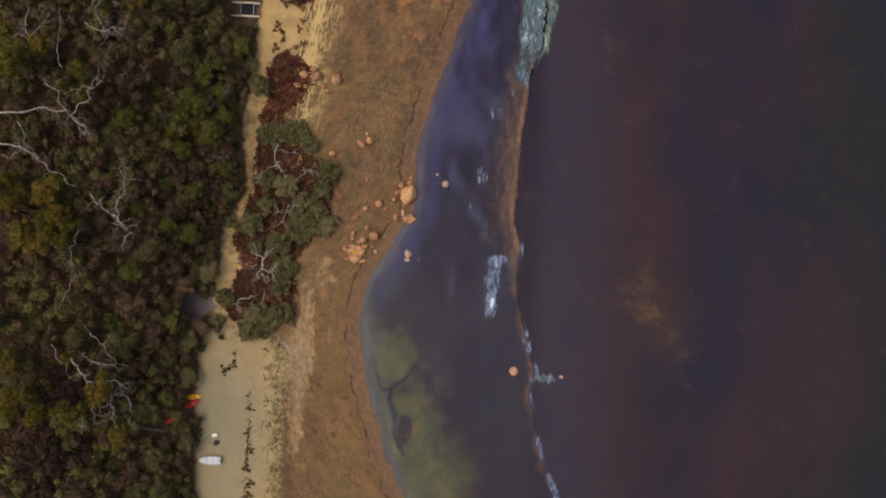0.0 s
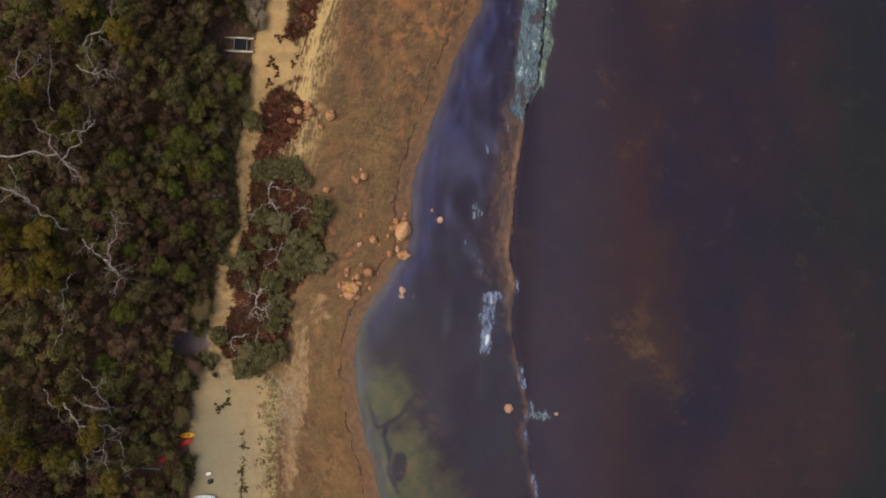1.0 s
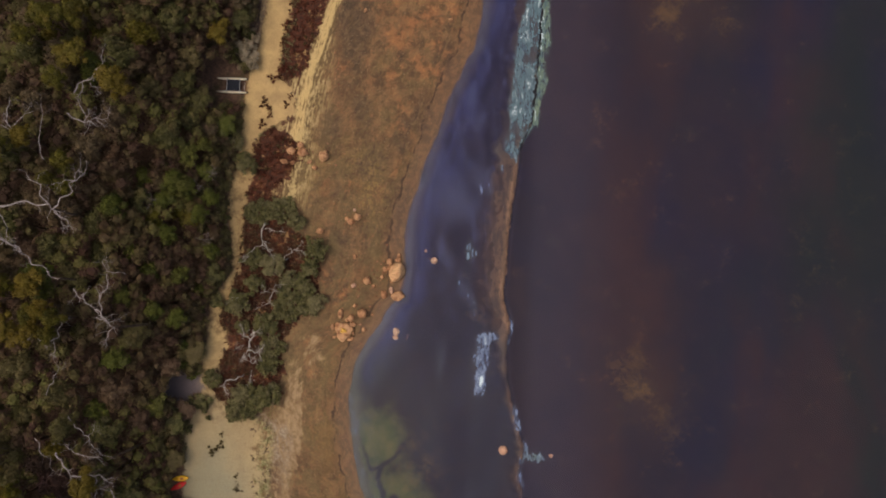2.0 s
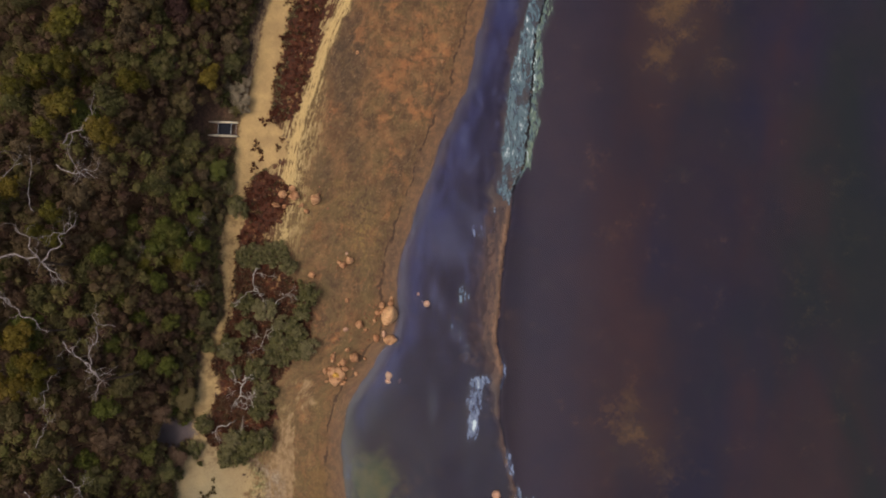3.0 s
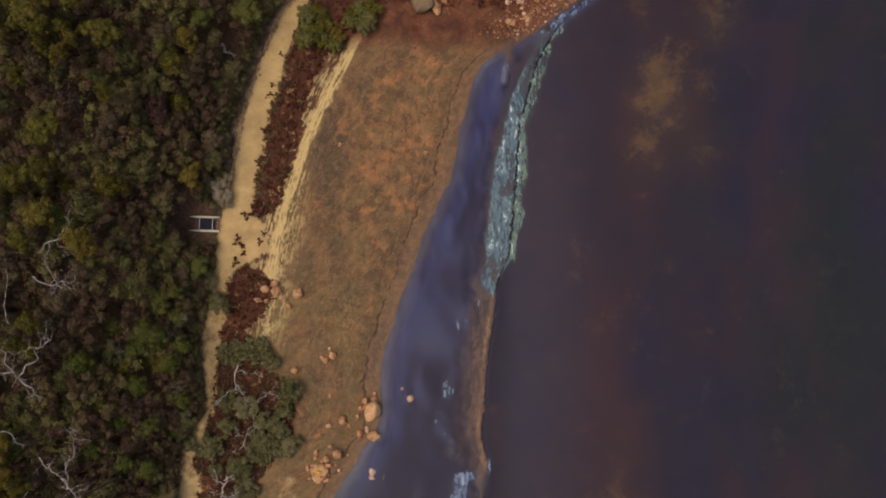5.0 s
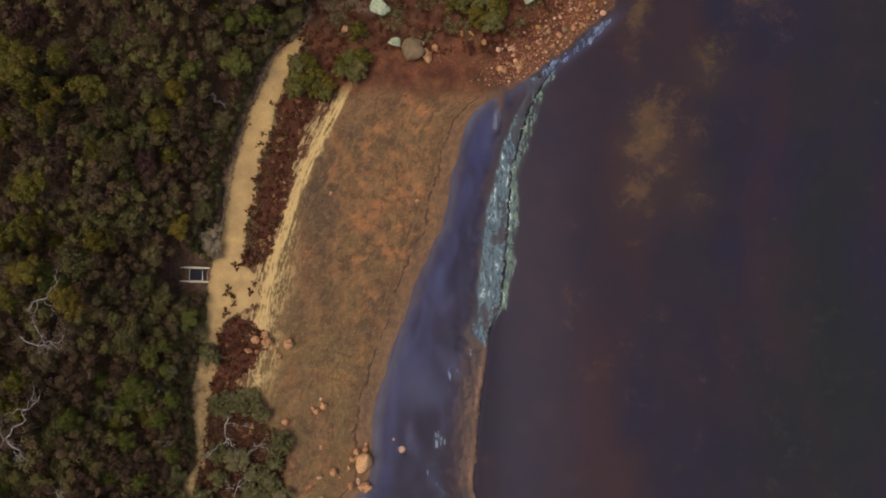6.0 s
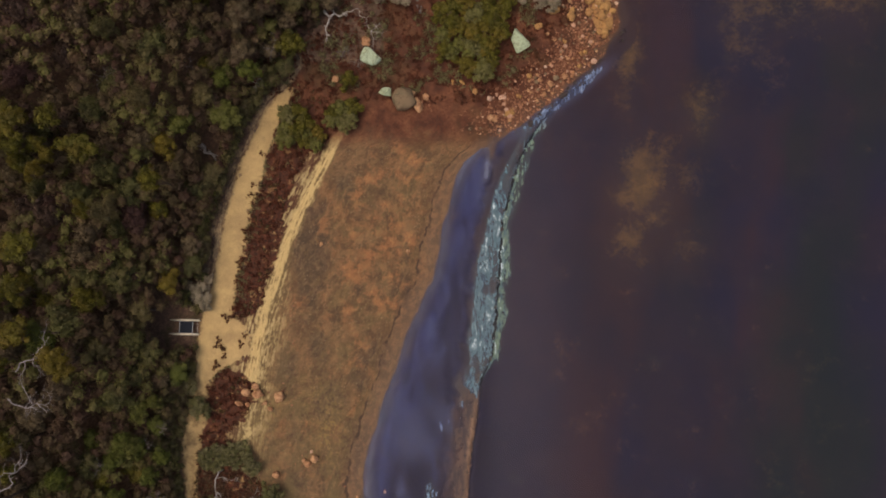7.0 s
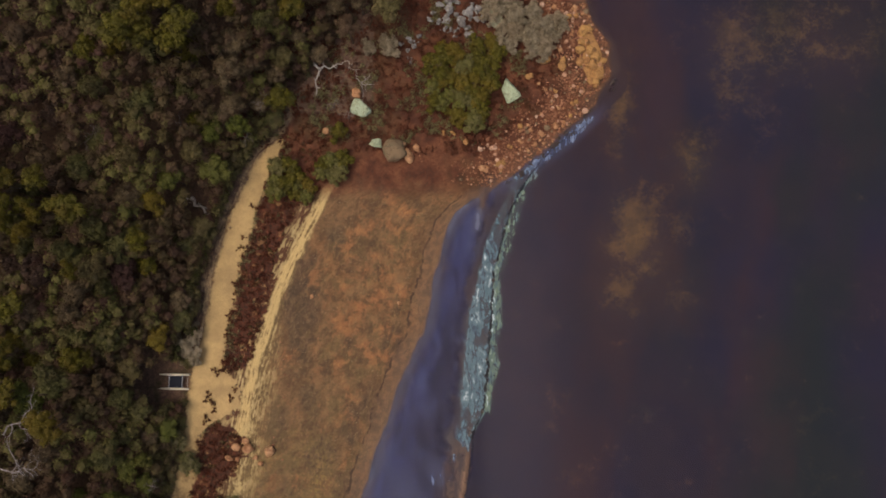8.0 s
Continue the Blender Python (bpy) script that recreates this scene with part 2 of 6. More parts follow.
def water_material():
    m = Nodes("water")
    depth = m.attr("depth")
    x, y = m.axis(0), m.axis(1)
    swirl = m.noise(0.03, 4.0, 0.6, None, 0.6)
    tint = m.noise(0.045, 3.0, 0.55, m.vec(x, m.math("MULTIPLY", y, 0.45), 7.0))
    wisp = m.noise(0.16, 5.0, 0.66, m.vec(x, m.math("MULTIPLY", y, 0.35)), 1.0)
    fine = m.noise(1.5, 5.0, 0.7, m.vec(x, m.math("MULTIPLY", y, 0.4)), 0.4)
    foamy = m.noise(0.6, 5.0, 0.66, m.vec(x, m.math("MULTIPLY", y, 0.3)), 0.7)
    rust = m.noise(0.05, 5.0, 0.64, m.vec(x, m.math("MULTIPLY", y, 0.3), 3.0), 0.5)
    body = m.mix(m.band(swirl, 0.38, 0.62), srgb(50, 43, 54), srgb(44, 41, 60))
    body = m.mix(m.math("MULTIPLY", m.attr("offshore"), m.band(tint, 0.36, 0.62)), body, srgb(41, 45, 47))
    body = m.mix(m.math("MULTIPLY", m.band(m.math("ADD", rust, m.math("MULTIPLY", m.attr("rosy"), 0.16)), 0.5, 0.68), 0.8), body, srgb(66, 48, 52))
    body = m.mix(m.math("MULTIPLY", m.attr("nearshelf"), 0.8), body, srgb(62, 56, 69))
    veins = m.noise(0.12, 6.0, 0.7, m.vec(x, m.math("MULTIPLY", y, 0.35), 9.0), 0.6)
    body = m.mix(m.math("MULTIPLY", m.band(veins, 0.54, 0.72), 0.45), body, srgb(70, 54, 56))
    lagoon = m.attr("lagoon")
    flow = m.noise(0.13, 6.0, 0.66, m.vec(x, m.math("MULTIPLY_ADD", x, 0.12, m.math("MULTIPLY", y, 0.34))), 1.1)
    blue = m.math("ADD", m.attr("azure"), m.math("MULTIPLY_ADD", flow, 1.4, -0.7))
    body = m.mix(lagoon, body, m.mix(m.band(blue, 0.0, 0.9), srgb(48, 44, 65), srgb(60, 62, 100)))
    cloud0 = m.noise(0.4, 5.0, 0.68, m.vec(x, m.math("MULTIPLY", y, 0.5), 8.0), 0.5)
    ruffle = m.noise(0.42, 7.0, 0.72, m.vec(x, m.math("MULTIPLY_ADD", x, 0.15, m.math("MULTIPLY", y, 0.4))), 0.6)
    body = m.mix(m.math("MULTIPLY", m.math("MULTIPLY", lagoon, m.band(ruffle, 0.5, 0.64)), 0.6), body, srgb(82, 87, 120))
    body = m.mix(m.math("MULTIPLY", m.math("MULTIPLY", lagoon, m.band(ruffle, 0.5, 0.38)), 0.7), body, srgb(32, 29, 50))
    body = m.mix(m.math("MULTIPLY", m.attr("silty"), m.band(cloud0, 0.36, 0.6, 0.5, 0.95)), body, srgb(74, 55, 55))
    cloud = m.noise(0.3, 6.0, 0.7, m.vec(x, m.math("MULTIPLY", y, 0.5), 4.0), 0.9)
    haze = m.math("ADD", m.attr("cloudy"), m.math("MULTIPLY_ADD", cloud, 1.2, -0.6))
    body = m.mix(m.math("MULTIPLY", m.math("MULTIPLY", lagoon, m.band(haze, 0.2, 0.9)), 0.6), body, srgb(80, 82, 108))
    murky = m.attr("murky")
    body = m.mix(m.math("MULTIPLY", murky, 0.9), body, m.mix(m.band(wisp, 0.38, 0.66), srgb(42, 39, 54), srgb(56, 56, 66)))
    body = m.mix(m.math("MULTIPLY", m.math("MULTIPLY", murky, m.band(rust, 0.48, 0.66)), 0.5), body, srgb(64, 50, 50))
    thread = m.noise(0.13, 5.0, 0.6, m.vec(x, m.math("MULTIPLY", y, 0.4), 11.0), 1.2)
    thread = m.math("MULTIPLY", m.band(m.math("ABSOLUTE", m.math("ADD", thread, -0.5)), 0.035, 0.0), m.band(swirl, 0.44, 0.6))
    body = m.mix(m.math("MULTIPLY", m.math("MULTIPLY", thread, lagoon), 0.07), body, srgb(96, 98, 122))
    milk = m.attr("milk")
    body = m.mix(m.math("MULTIPLY", milk, m.band(m.math("ADD", m.math("MULTIPLY", wisp, 0.6), m.math("MULTIPLY", foamy, 0.4)), 0.36, 0.62, 0.25, 1.0)), body, m.mix(m.attr("southward"), srgb(94, 98, 128), srgb(106, 114, 100)))
    body = m.mix(m.math("MULTIPLY", m.attr("brim"), m.band(m.math("ADD", m.math("MULTIPLY", ruffle, 0.6), m.math("MULTIPLY", fine, 0.4)), 0.4, 0.58, 0.3, 0.95)), body, m.mix(m.attr("southward"), srgb(122, 124, 138), srgb(126, 130, 118)))
    foam = m.attr("foam")
    lace = m.math("ADD", foam, m.math("MULTIPLY_ADD", foamy, 1.1, -0.55))
    lace = m.math("ADD", lace, m.math("MULTIPLY_ADD", fine, 0.9, -0.45))
    film = m.math("MULTIPLY", m.band(lace, 0.22, 0.62), m.band(foam, 0.06, 0.25))
    ledge = m.math("ADD", m.attr("ledge"), m.math("MULTIPLY_ADD", m.noise(0.6, 5.0, 0.66), 1.5, -0.75))
    # mask along the ledge: deep water and the step's shade, painted dark below
    ledge_shade = m.math("MULTIPLY", m.band(m.math("ABSOLUTE", ledge), 0.27, 0.08), m.math("MULTIPLY", m.attr("rocky"), m.band(m.noise(0.5, 4.0, 0.6), 0.38, 0.48)))
    film = m.math("MULTIPLY", film, m.math("SUBTRACT", 1.0, ledge_shade))
    strip = m.mix(m.band(fine, 0.35, 0.65), m.mix(m.band(foamy, 0.42, 0.58), srgb(72, 90, 106), srgb(92, 114, 120)), m.mix(m.band(ledge, 0.3, -0.3), srgb(112, 132, 136), srgb(124, 140, 112)))
    veil = m.mix(m.band(m.math("ADD", m.math("MULTIPLY", foamy, 0.5), m.math("MULTIPLY", fine, 0.5)), 0.4, 0.62), srgb(66, 74, 100), srgb(140, 154, 178))
    body = m.mix(film, body, m.mix(m.attr("strip"), veil, strip))
    curd = m.math("MULTIPLY", m.band(foam, 0.3, 0.6), m.band(m.math("ADD", m.math("MULTIPLY", fine, 0.6), m.math("MULTIPLY_ADD", foamy, 0.55, m.math("MULTIPLY", foam, 0.11))), 0.7, 0.8))
    curd = m.math("MULTIPLY", curd, m.math("SUBTRACT", 1.0, ledge_shade))
    body = m.mix(curd, body, srgb(200, 214, 214))
    # near-black put into the colour for deep water and shade at the ledge
    body = m.mix(m.math("MULTIPLY", ledge_shade, m.attr("strip")), body, srgb(24, 20, 24))
    clear = m.band(depth, 0.0, 0.3, 0.3, 0.72)
    clear = m.math("MULTIPLY", m.math("ADD", clear, m.band(depth, 0.6, 4.0, 0.0, 0.12)), m.math("MULTIPLY_ADD", m.attr("clearness"), -0.55, 1.0))
    alpha = m.math("MAXIMUM", clear, m.math("MULTIPLY", film, 0.7))
    alpha = m.math("MAXIMUM", alpha, m.math("MULTIPLY", milk, 0.45))
    alpha = m.math("MAXIMUM", alpha, m.math("MAXIMUM", curd, m.math("MULTIPLY", ledge_shade, m.math("MULTIPLY", m.attr("strip"), 0.9))))
    m.put(m.bsdf.inputs["Alpha"], alpha)
    m.put(m.bsdf.inputs["IOR"], 1.33)
    ripple = m.math("ADD", m.noise(1.3, 3.0, 0.6), m.math("MULTIPLY", m.noise(0.35, 2.0), 1.5))
    m.bump(m.math("ADD", ripple, m.math("MULTIPLY", film, m.math("MULTIPLY", foamy, 3.0))), 0.16, 0.12)
    return m.done(body, m.mix(curd, (0.22, 0.22, 0.22), (0.7, 0.7, 0.7)), 0.0, 0.3)


def leaf_material(name, dark, light, tip, dead=0.0):
    m = Nodes(name)
    dark, light, tip = (tuple(1.7 * c for c in col) for col in (dark, light, tip))
    info = m.node("ShaderNodeObjectInfo")
    rnd = info.outputs["Random"]
    clump = m.attr("clump")
    leaf = m.geo.outputs["Random Per Island"]
    col = m.mix(m.math("ADD", m.math("MULTIPLY", clump, 0.78), m.math("MULTIPLY", leaf, 0.22)), dark, light)
    col = m.mix(m.math("MULTIPLY", m.band(rnd, 0.55, 1.0), 0.6), col, tip)
    col = m.mix(m.math("MULTIPLY", m.band(m.noise(0.35, 3.0), 0.5, 0.7), 0.5), col, tip)
    if dead:
        col = m.mix(m.math("MULTIPLY", m.band(leaf, 0.86, 0.9), dead), col, srgb(150, 132, 108))
    m.done(col, 0.62, 0.0, 0.2)
    glow = m.node("ShaderNodeBsdfTranslucent")
    m.put(glow.inputs["Color"], col)
    blend = m.node("ShaderNodeMixShader")
    blend.inputs[0].default_value = 0.38
    m.nt.links.new(m.bsdf.outputs[0], blend.inputs[1])
    m.nt.links.new(glow.outputs[0], blend.inputs[2])
    m.nt.links.new(blend.outputs[0], m.nt.nodes["Material Output"].inputs["Surface"])
    return m.mat


def canopy_material():
    """Mixed leaves of many small crowns: each clump keeps one tone from dull red-brown to olive and green."""
    m = Nodes("leaf_mixed_canopy")
    clump = m.attr("clump")
    leaf = m.geo.outputs["Random Per Island"]
    col = m.mix(m.band(clump, 0.1, 0.4), srgb(84, 57, 46), srgb(108, 88, 60))
    col = m.mix(m.band(clump, 0.4, 0.62), col, srgb(114, 106, 58))
    col = m.mix(m.band(clump, 0.66, 0.9), col, srgb(116, 114, 58))
    col = m.mix(m.math("MULTIPLY", m.band(m.noise(0.06, 3.0), 0.42, 0.6), 0.75), col, srgb(84, 64, 48))
    col = m.mix(m.math("MULTIPLY", leaf, 0.3), col, srgb(54, 44, 28))
    m.done(col, 0.65, 0.0, 0.2)
    glow = m.node("ShaderNodeBsdfTranslucent")
    m.put(glow.inputs["Color"], col)
    blend = m.node("ShaderNodeMixShader")
    blend.inputs[0].default_value = 0.38
    m.nt.links.new(m.bsdf.outputs[0], blend.inputs[1])
    m.nt.links.new(glow.outputs[0], blend.inputs[2])
    m.nt.links.new(blend.outputs[0], m.nt.nodes["Material Output"].inputs["Surface"])
    return m.mat


def bark_material(name, pale, dark):
    m = Nodes(name)
    n = m.noise(2.5, 4.0, 0.7)
    col = m.mix(m.band(n, 0.4, 0.68), pale, dark)
    col = m.mix(m.math("MULTIPLY", m.noise(14.0, 3.0), 0.4), col, dark)
    m.bump(m.noise(9.0, 4.0, 0.7), 0.6, 0.05)
    return m.done(col, 0.85)


def stone_material(name, main, second, stain, scale=1.2, island=0.3):
    m = Nodes(name)
    info = m.node("ShaderNodeObjectInfo")
    col = m.mix(info.outputs["Random"], main, second)
    col = m.mix(m.band(m.noise(scale, 5.0, 0.65), 0.48, 0.66), col, stain)
    col = m.mix(m.math("MULTIPLY", m.noise(16.0, 3.0, 0.7), 0.45), col, tuple(0.45 * c for c in main))
    col = m.mix(m.math("MULTIPLY", m.geo.outputs["Random Per Island"], island), col, stain)
    vein = m.band(m.math("ABSOLUTE", m.math("ADD", m.noise(0.8 * scale, 4.0, 0.6, None, 0.6), -0.5)), 0.02, 0.005)
    col = m.mix(m.math("MULTIPLY", vein, 0.5), col, tuple(0.25 * c for c in stain))
    m.bump(m.noise(5.0, 5.0, 0.7), 0.7, 0.08)
    return m.done(col, 0.85)


def plain_material(name, main, wear, rough=0.45, metal=0.0, scale=3.0):
    m = Nodes(name)
    col = m.mix(m.band(m.noise(scale, 5.0, 0.7), 0.5, 0.72), main, wear)
    col = m.mix(m.math("MULTIPLY", m.noise(22.0, 3.0), 0.25), col, wear)
    m.bump(m.noise(30.0, 2.0), 0.15, 0.01)
    return m.done(col, rough, metal, 0.4)


M_GROUND, M_WATER = ground_material(), water_material()
M_LEAF_DARK = leaf_material("leaf_dark_green", srgb(45, 42, 23), srgb(84, 81, 42), srgb(92, 78, 50), 0.15)
M_LEAF_OLIVE = leaf_material("leaf_olive", srgb(46, 43, 15), srgb(94, 87, 26), srgb(98, 80, 28), 0.1)
M_LEAF_BROWN = leaf_material("leaf_grey_brown", srgb(52, 43, 30), srgb(98, 83, 58), srgb(80, 58, 46), 0.2)
M_LEAF_GREEN = leaf_material("leaf_fresh_green", srgb(42, 45, 18), srgb(88, 90, 34), srgb(80, 76, 36), 0.1)
M_LEAF_POINT = leaf_material("leaf_grey_olive", srgb(56, 54, 24), srgb(96, 92, 42), srgb(92, 84, 52), 0.2)
M_LEAF_GREY = leaf_material("leaf_silver_grey", srgb(84, 74, 56), srgb(142, 128, 104), srgb(114, 98, 76), 0.5)
M_LEAF_SHRUB = leaf_material("leaf_shrub", srgb(46, 44, 23), srgb(92, 87, 49), srgb(104, 95, 66), 0.2)
M_LEAF_RED = leaf_material("leaf_heath", srgb(42, 36, 18), srgb(76, 64, 34), srgb(70, 60, 36), 0.2)
M_LEAF_RUST = leaf_material("leaf_rusty_heath", srgb(46, 25, 16), srgb(86, 45, 27), srgb(66, 48, 27), 0.15)
M_LEAF_VERGE = leaf_material("leaf_dry_verge", srgb(70, 56, 44), srgb(112, 94, 76), srgb(96, 76, 70), 0.3)
M_LEAF_STRAW = leaf_material("leaf_straw_grass", srgb(70, 68, 36), srgb(116, 108, 64), srgb(128, 114, 74), 0.3)
M_LEAF_SCRUB = leaf_material("leaf_scrub", srgb(52, 37, 25), srgb(90, 68, 46), srgb(84, 52, 38), 0.2)
M_LEAF_MAROON = leaf_material("leaf_dull_maroon", srgb(36, 26, 22), srgb(66, 50, 38), srgb(60, 38, 34), 0.1)
M_LEAF_FRINGE = leaf_material("leaf_fringe", srgb(56, 50, 28), srgb(98, 90, 52), srgb(104, 86, 62), 0.25)
M_LEAF_CANOPY = canopy_material()
M_BARK = bark_material("bark_pale_gum", srgb(166, 154, 146), srgb(98, 84, 78))
M_BARK_DEAD = bark_material("bark_weathered", srgb(200, 190, 176), srgb(120, 106, 94))
M_TWIG = bark_material("bark_grey_twigs", srgb(140, 128, 118), srgb(92, 78, 72))
M_BARK_DARK = bark_material("bark_brown", srgb(110, 90, 72), srgb(62, 48, 38))
M_STONE_ORANGE = stone_material("stone_orange", srgb(214, 166, 118), srgb(184, 130, 88), srgb(136, 88, 56))
M_STONE_GOLD = stone_material("stone_gold", srgb(204, 158, 88), srgb(176, 124, 76), srgb(132, 92, 60))
M_STONE_GREY = stone_material("stone_lichen_grey", srgb(132, 122, 112), srgb(90, 82, 74), srgb(176, 170, 160), 2.2)
M_STONE_DARK = stone_material("stone_dark_wet", srgb(62, 52, 48), srgb(48, 42, 42), srgb(84, 70, 58), 1.5)
M_STONE_BROWN = stone_material("stone_brown_grey", srgb(146, 118, 88), srgb(130, 104, 76), srgb(112, 98, 72), 0.9)
M_STONE_GREEN = stone_material("stone_lichen_green", srgb(190, 200, 164), srgb(172, 180, 142), srgb(134, 136, 102), 1.6)
M_STONE_SAND = stone_material("stone_pale_orange", srgb(226, 182, 130), srgb(220, 174, 124), srgb(186, 134, 90), 0.8)
M_STONE_YELLOW = stone_material("stone_yellow", srgb(228, 182, 84), srgb(214, 160, 70), srgb(160, 104, 52), 1.6)
M_STONE_LICHEN = stone_material("stone_lichen_slab", srgb(156, 156, 124), srgb(140, 138, 108), srgb(120, 108, 84), 1.2)
M_STONE_ROSE = stone_material("stone_rose", srgb(228, 194, 162), srgb(200, 150, 116), srgb(170, 120, 92), 1.4)
M_GRAVEL = stone_material("gravel_rose_brown", srgb(184, 130, 96), srgb(164, 110, 78), srgb(108, 68, 44), 3.0, 1.0)

# ---- plan of the shore: x of each line by y ----
SHORE = [(-3, -140), (-3.0, -37.2), (-6.7, -29.7), (-7.3, -25.9), (-9.5, -20.3), (-10.8, -15.6), (-11.3, -10.9), (-11.6, -6.1), (-10.8, -1.2), (-9.9, 0.7),
    (-7.2, 4.7), (-5.9, 7.7), (-3.4, 10.2), (-3.2, 14.7), (-3.4, 18.6), (-3.0, 23.5), (-1.7, 28.6), (-0.1, 33.6), (1.5, 38.7), (3.1, 43.9), (5.0, 48.6),
    (7.5, 54.2), (8.3, 60.0), (9.6, 65.8), (10.5, 69.7), (11.9, 73.2), (15.3, 76.7), (17.7, 77.9), (22.1, 80.8), (27.4, 84.9), (32.3, 89.6),
    (36.3, 93.2), (39.2, 99.3), (39.5, 104.5), (36.2, 108.5), (34.7, 112.6), (20, 150)]
CREST = [(30, -140), (22.8, -36.2), (20.7, -31.6), (19.6, -27.9), (18.5, -23.1), (17.4, -18.4), (18.7, -15.0), (17.2, -11.7), (16.0, -7.0), (14.9, -2.2),
    (15.0, 2.7), (15.6, 6.6), (14.2, 9.5), (14.4, 14.4), (14.7, 19.4), (15.0, 24.4), (16.0, 32.4), (16.1, 36.4), (17.8, 40.5), (18.3, 44.6), (18.6, 50),
    (19.0, 58.3), (19.1, 63.1), (20.3, 68.0), (21.2, 71.9), (22.1, 74.9), (24.0, 78.9), (26.0, 81.9), (29.9, 86.5), (33.3, 88.6), (42, 96), (43, 110), (43, 160)]
FOAM_IN = [(11.5, 30), (12.7, 33.5), (13.8, 37.2), (13.7, 42.9), (14.1, 47.6), (14.7, 52.4), (15.6, 58.2), (16.5, 63.0), (17.4, 67.9), (18.8, 71.9), (20.7, 75.8),
    (22.6, 80.3), (27.4, 84.9), (34, 90)]
TRACK_IN = [(-37.2, -140), (-37.2, -37.7), (-38.2, -21.0), (-38.7, -13.6), (-36.7, -8.5), (-36.7, -4.2), (-36.3, -1.3), (-35.6, 2.5), (-35.9, 5.3), (-35.3, 8.2),
    (-32.4, 12.1), (-32.2, 17.0), (-33.5, 22.7), (-33.2, 27.6), (-32.3, 31.5), (-31.8, 36.4), (-31.6, 41.0), (-30.9, 46.9), (-29.7, 51.6), (-28.9, 55.4),
    (-28.3, 61.1), (-27.1, 66.8), (-25.9, 71.6), (-24.2, 76.5), (-22.4, 80.4), (-20.2, 83.9), (-17.4, 85.9), (-15, 90), (0, 112), (0, 150)]
TRACK_OUT = [(-24.8, -140), (-24.8, -37.3), (-25.7, -20.6), (-25.2, -14.5), (-26.4, -12.0), (-30.2, -10.2), (-34.3, -7.4), (-33.4, -3.6), (-32.4, -0.2), (-32.3, 2.6), (-33.4, 5.4),
    (-32.0, 9.3), (-31.0, 12.2), (-30.4, 17.1), (-30.3, 21.9), (-30.0, 27.7), (-29.0, 30), (-29.6, 32.5), (-29.2, 35), (-27.6, 37.5), (-23.4, 39.6), (-22.4, 43.5), (-25.8, 46.5), (-25.4, 49.8),
    (-25.1, 53.6), (-24.1, 59.2), (-23.6, 64.0), (-22.0, 68.8), (-21.2, 73.6), (-19.9, 77.5), (-18.6, 81.5), (-16.6, 84.5), (-17.6, 86.5), (-60, 90)]
HEATH_OUT = [(-36, -60), (-36, -11), (-28.6, -10.2), (-25.0, -9.6), (-23.2, -7.5), (-23.1, 0.2), (-21.5, 5.0), (-17.8, 8.0), (-17.2, 13.9), (-18.3, 17.7),
    (-24.3, 22.3), (-26.0, 27.1), (-21.9, 31.2), (-22.1, 36.1), (-25.5, 37.6), (-30, 39.5), (-30, 43.8), (-21.2, 47.4), (-20.1, 53.6), (-18.4, 59.4), (-17.7, 66.1),
    (-16.0, 71.0), (-13.7, 74.9), (-10.0, 77.9), (-8, 80)]
UPPER = [(-24.5, -140), (-24.5, -60), (-23.5, -30), (-22.8, -10), (-22.5, 5), (-23.2, 20), (-22.4, 32), (-21.4, 40), (-20.3, 47), (-17.6, 57), (-13.8, 67), (-9.6, 76), (-6, 84), (-6, 150)]


def at_y(line, y):
    """x of a plan line at y, slightly smoothed."""
    xs, ys = [p[0] for p in line], [p[1] for p in line]
    return sum(np.interp(np.asarray(y, float) + d, ys, xs) for d in (-0.8, 0.0, 0.8)) / 3


def step(v, lo, hi):
    t = np.clip((np.asarray(v, float) - lo) / (hi - lo), 0, 1)
    return t * t * (3 - 2 * t)


def blobs(x, y, rows):
    """Soft oval patches (x, y, rx, ry, weight), joined."""
    out = np.zeros_like(x)
    for bx, by, rx, ry, w in rows:
        out = np.maximum(out, w * np.exp(-(((x - bx) / rx) ** 2 + ((y - by) / ry) ** 2)))
    return out


def wave_noise(x, y, size, seed):
    """Cheap smooth noise: a few crossed sine waves."""
    r = np.random.RandomState(seed)
    out = np.zeros_like(x)
    for k in range(5):
        a, ph = r.uniform(0, 2 * np.pi, 2)
        f = 2 * np.pi / size * r.uniform(0.6, 1.7)
        out += np.sin((x * np.cos(a) + y * np.sin(a)) * f + ph)
    return out / 5


def line_gap(x, y, pts):
    """Distance from a run of plan points."""
    out = np.full_like(x, 99.0)
    for (ax, ay), (bx, by) in zip(pts, pts[1:]):
        u = np.clip(((x - ax) * (bx - ax) + (y - ay) * (by - ay)) / ((bx - ax) ** 2 + (by - ay) ** 2), 0, 1)
        out = np.minimum(out, np.hypot(x - ax - u * (bx - ax), y - ay - u * (by - ay)))
    return out


def inland_of(x, y):
    """Distance inland from the water line, with its small bays."""
    return at_y(SHORE, y) - x + 0.45 * wave_noise(x, y, 7, 61) + 0.35 * wave_noise(x, y, 2.6, 62)


SPIT = [(18.3, 80.0), (17.4, 77.5), (17.1, 75.0)]


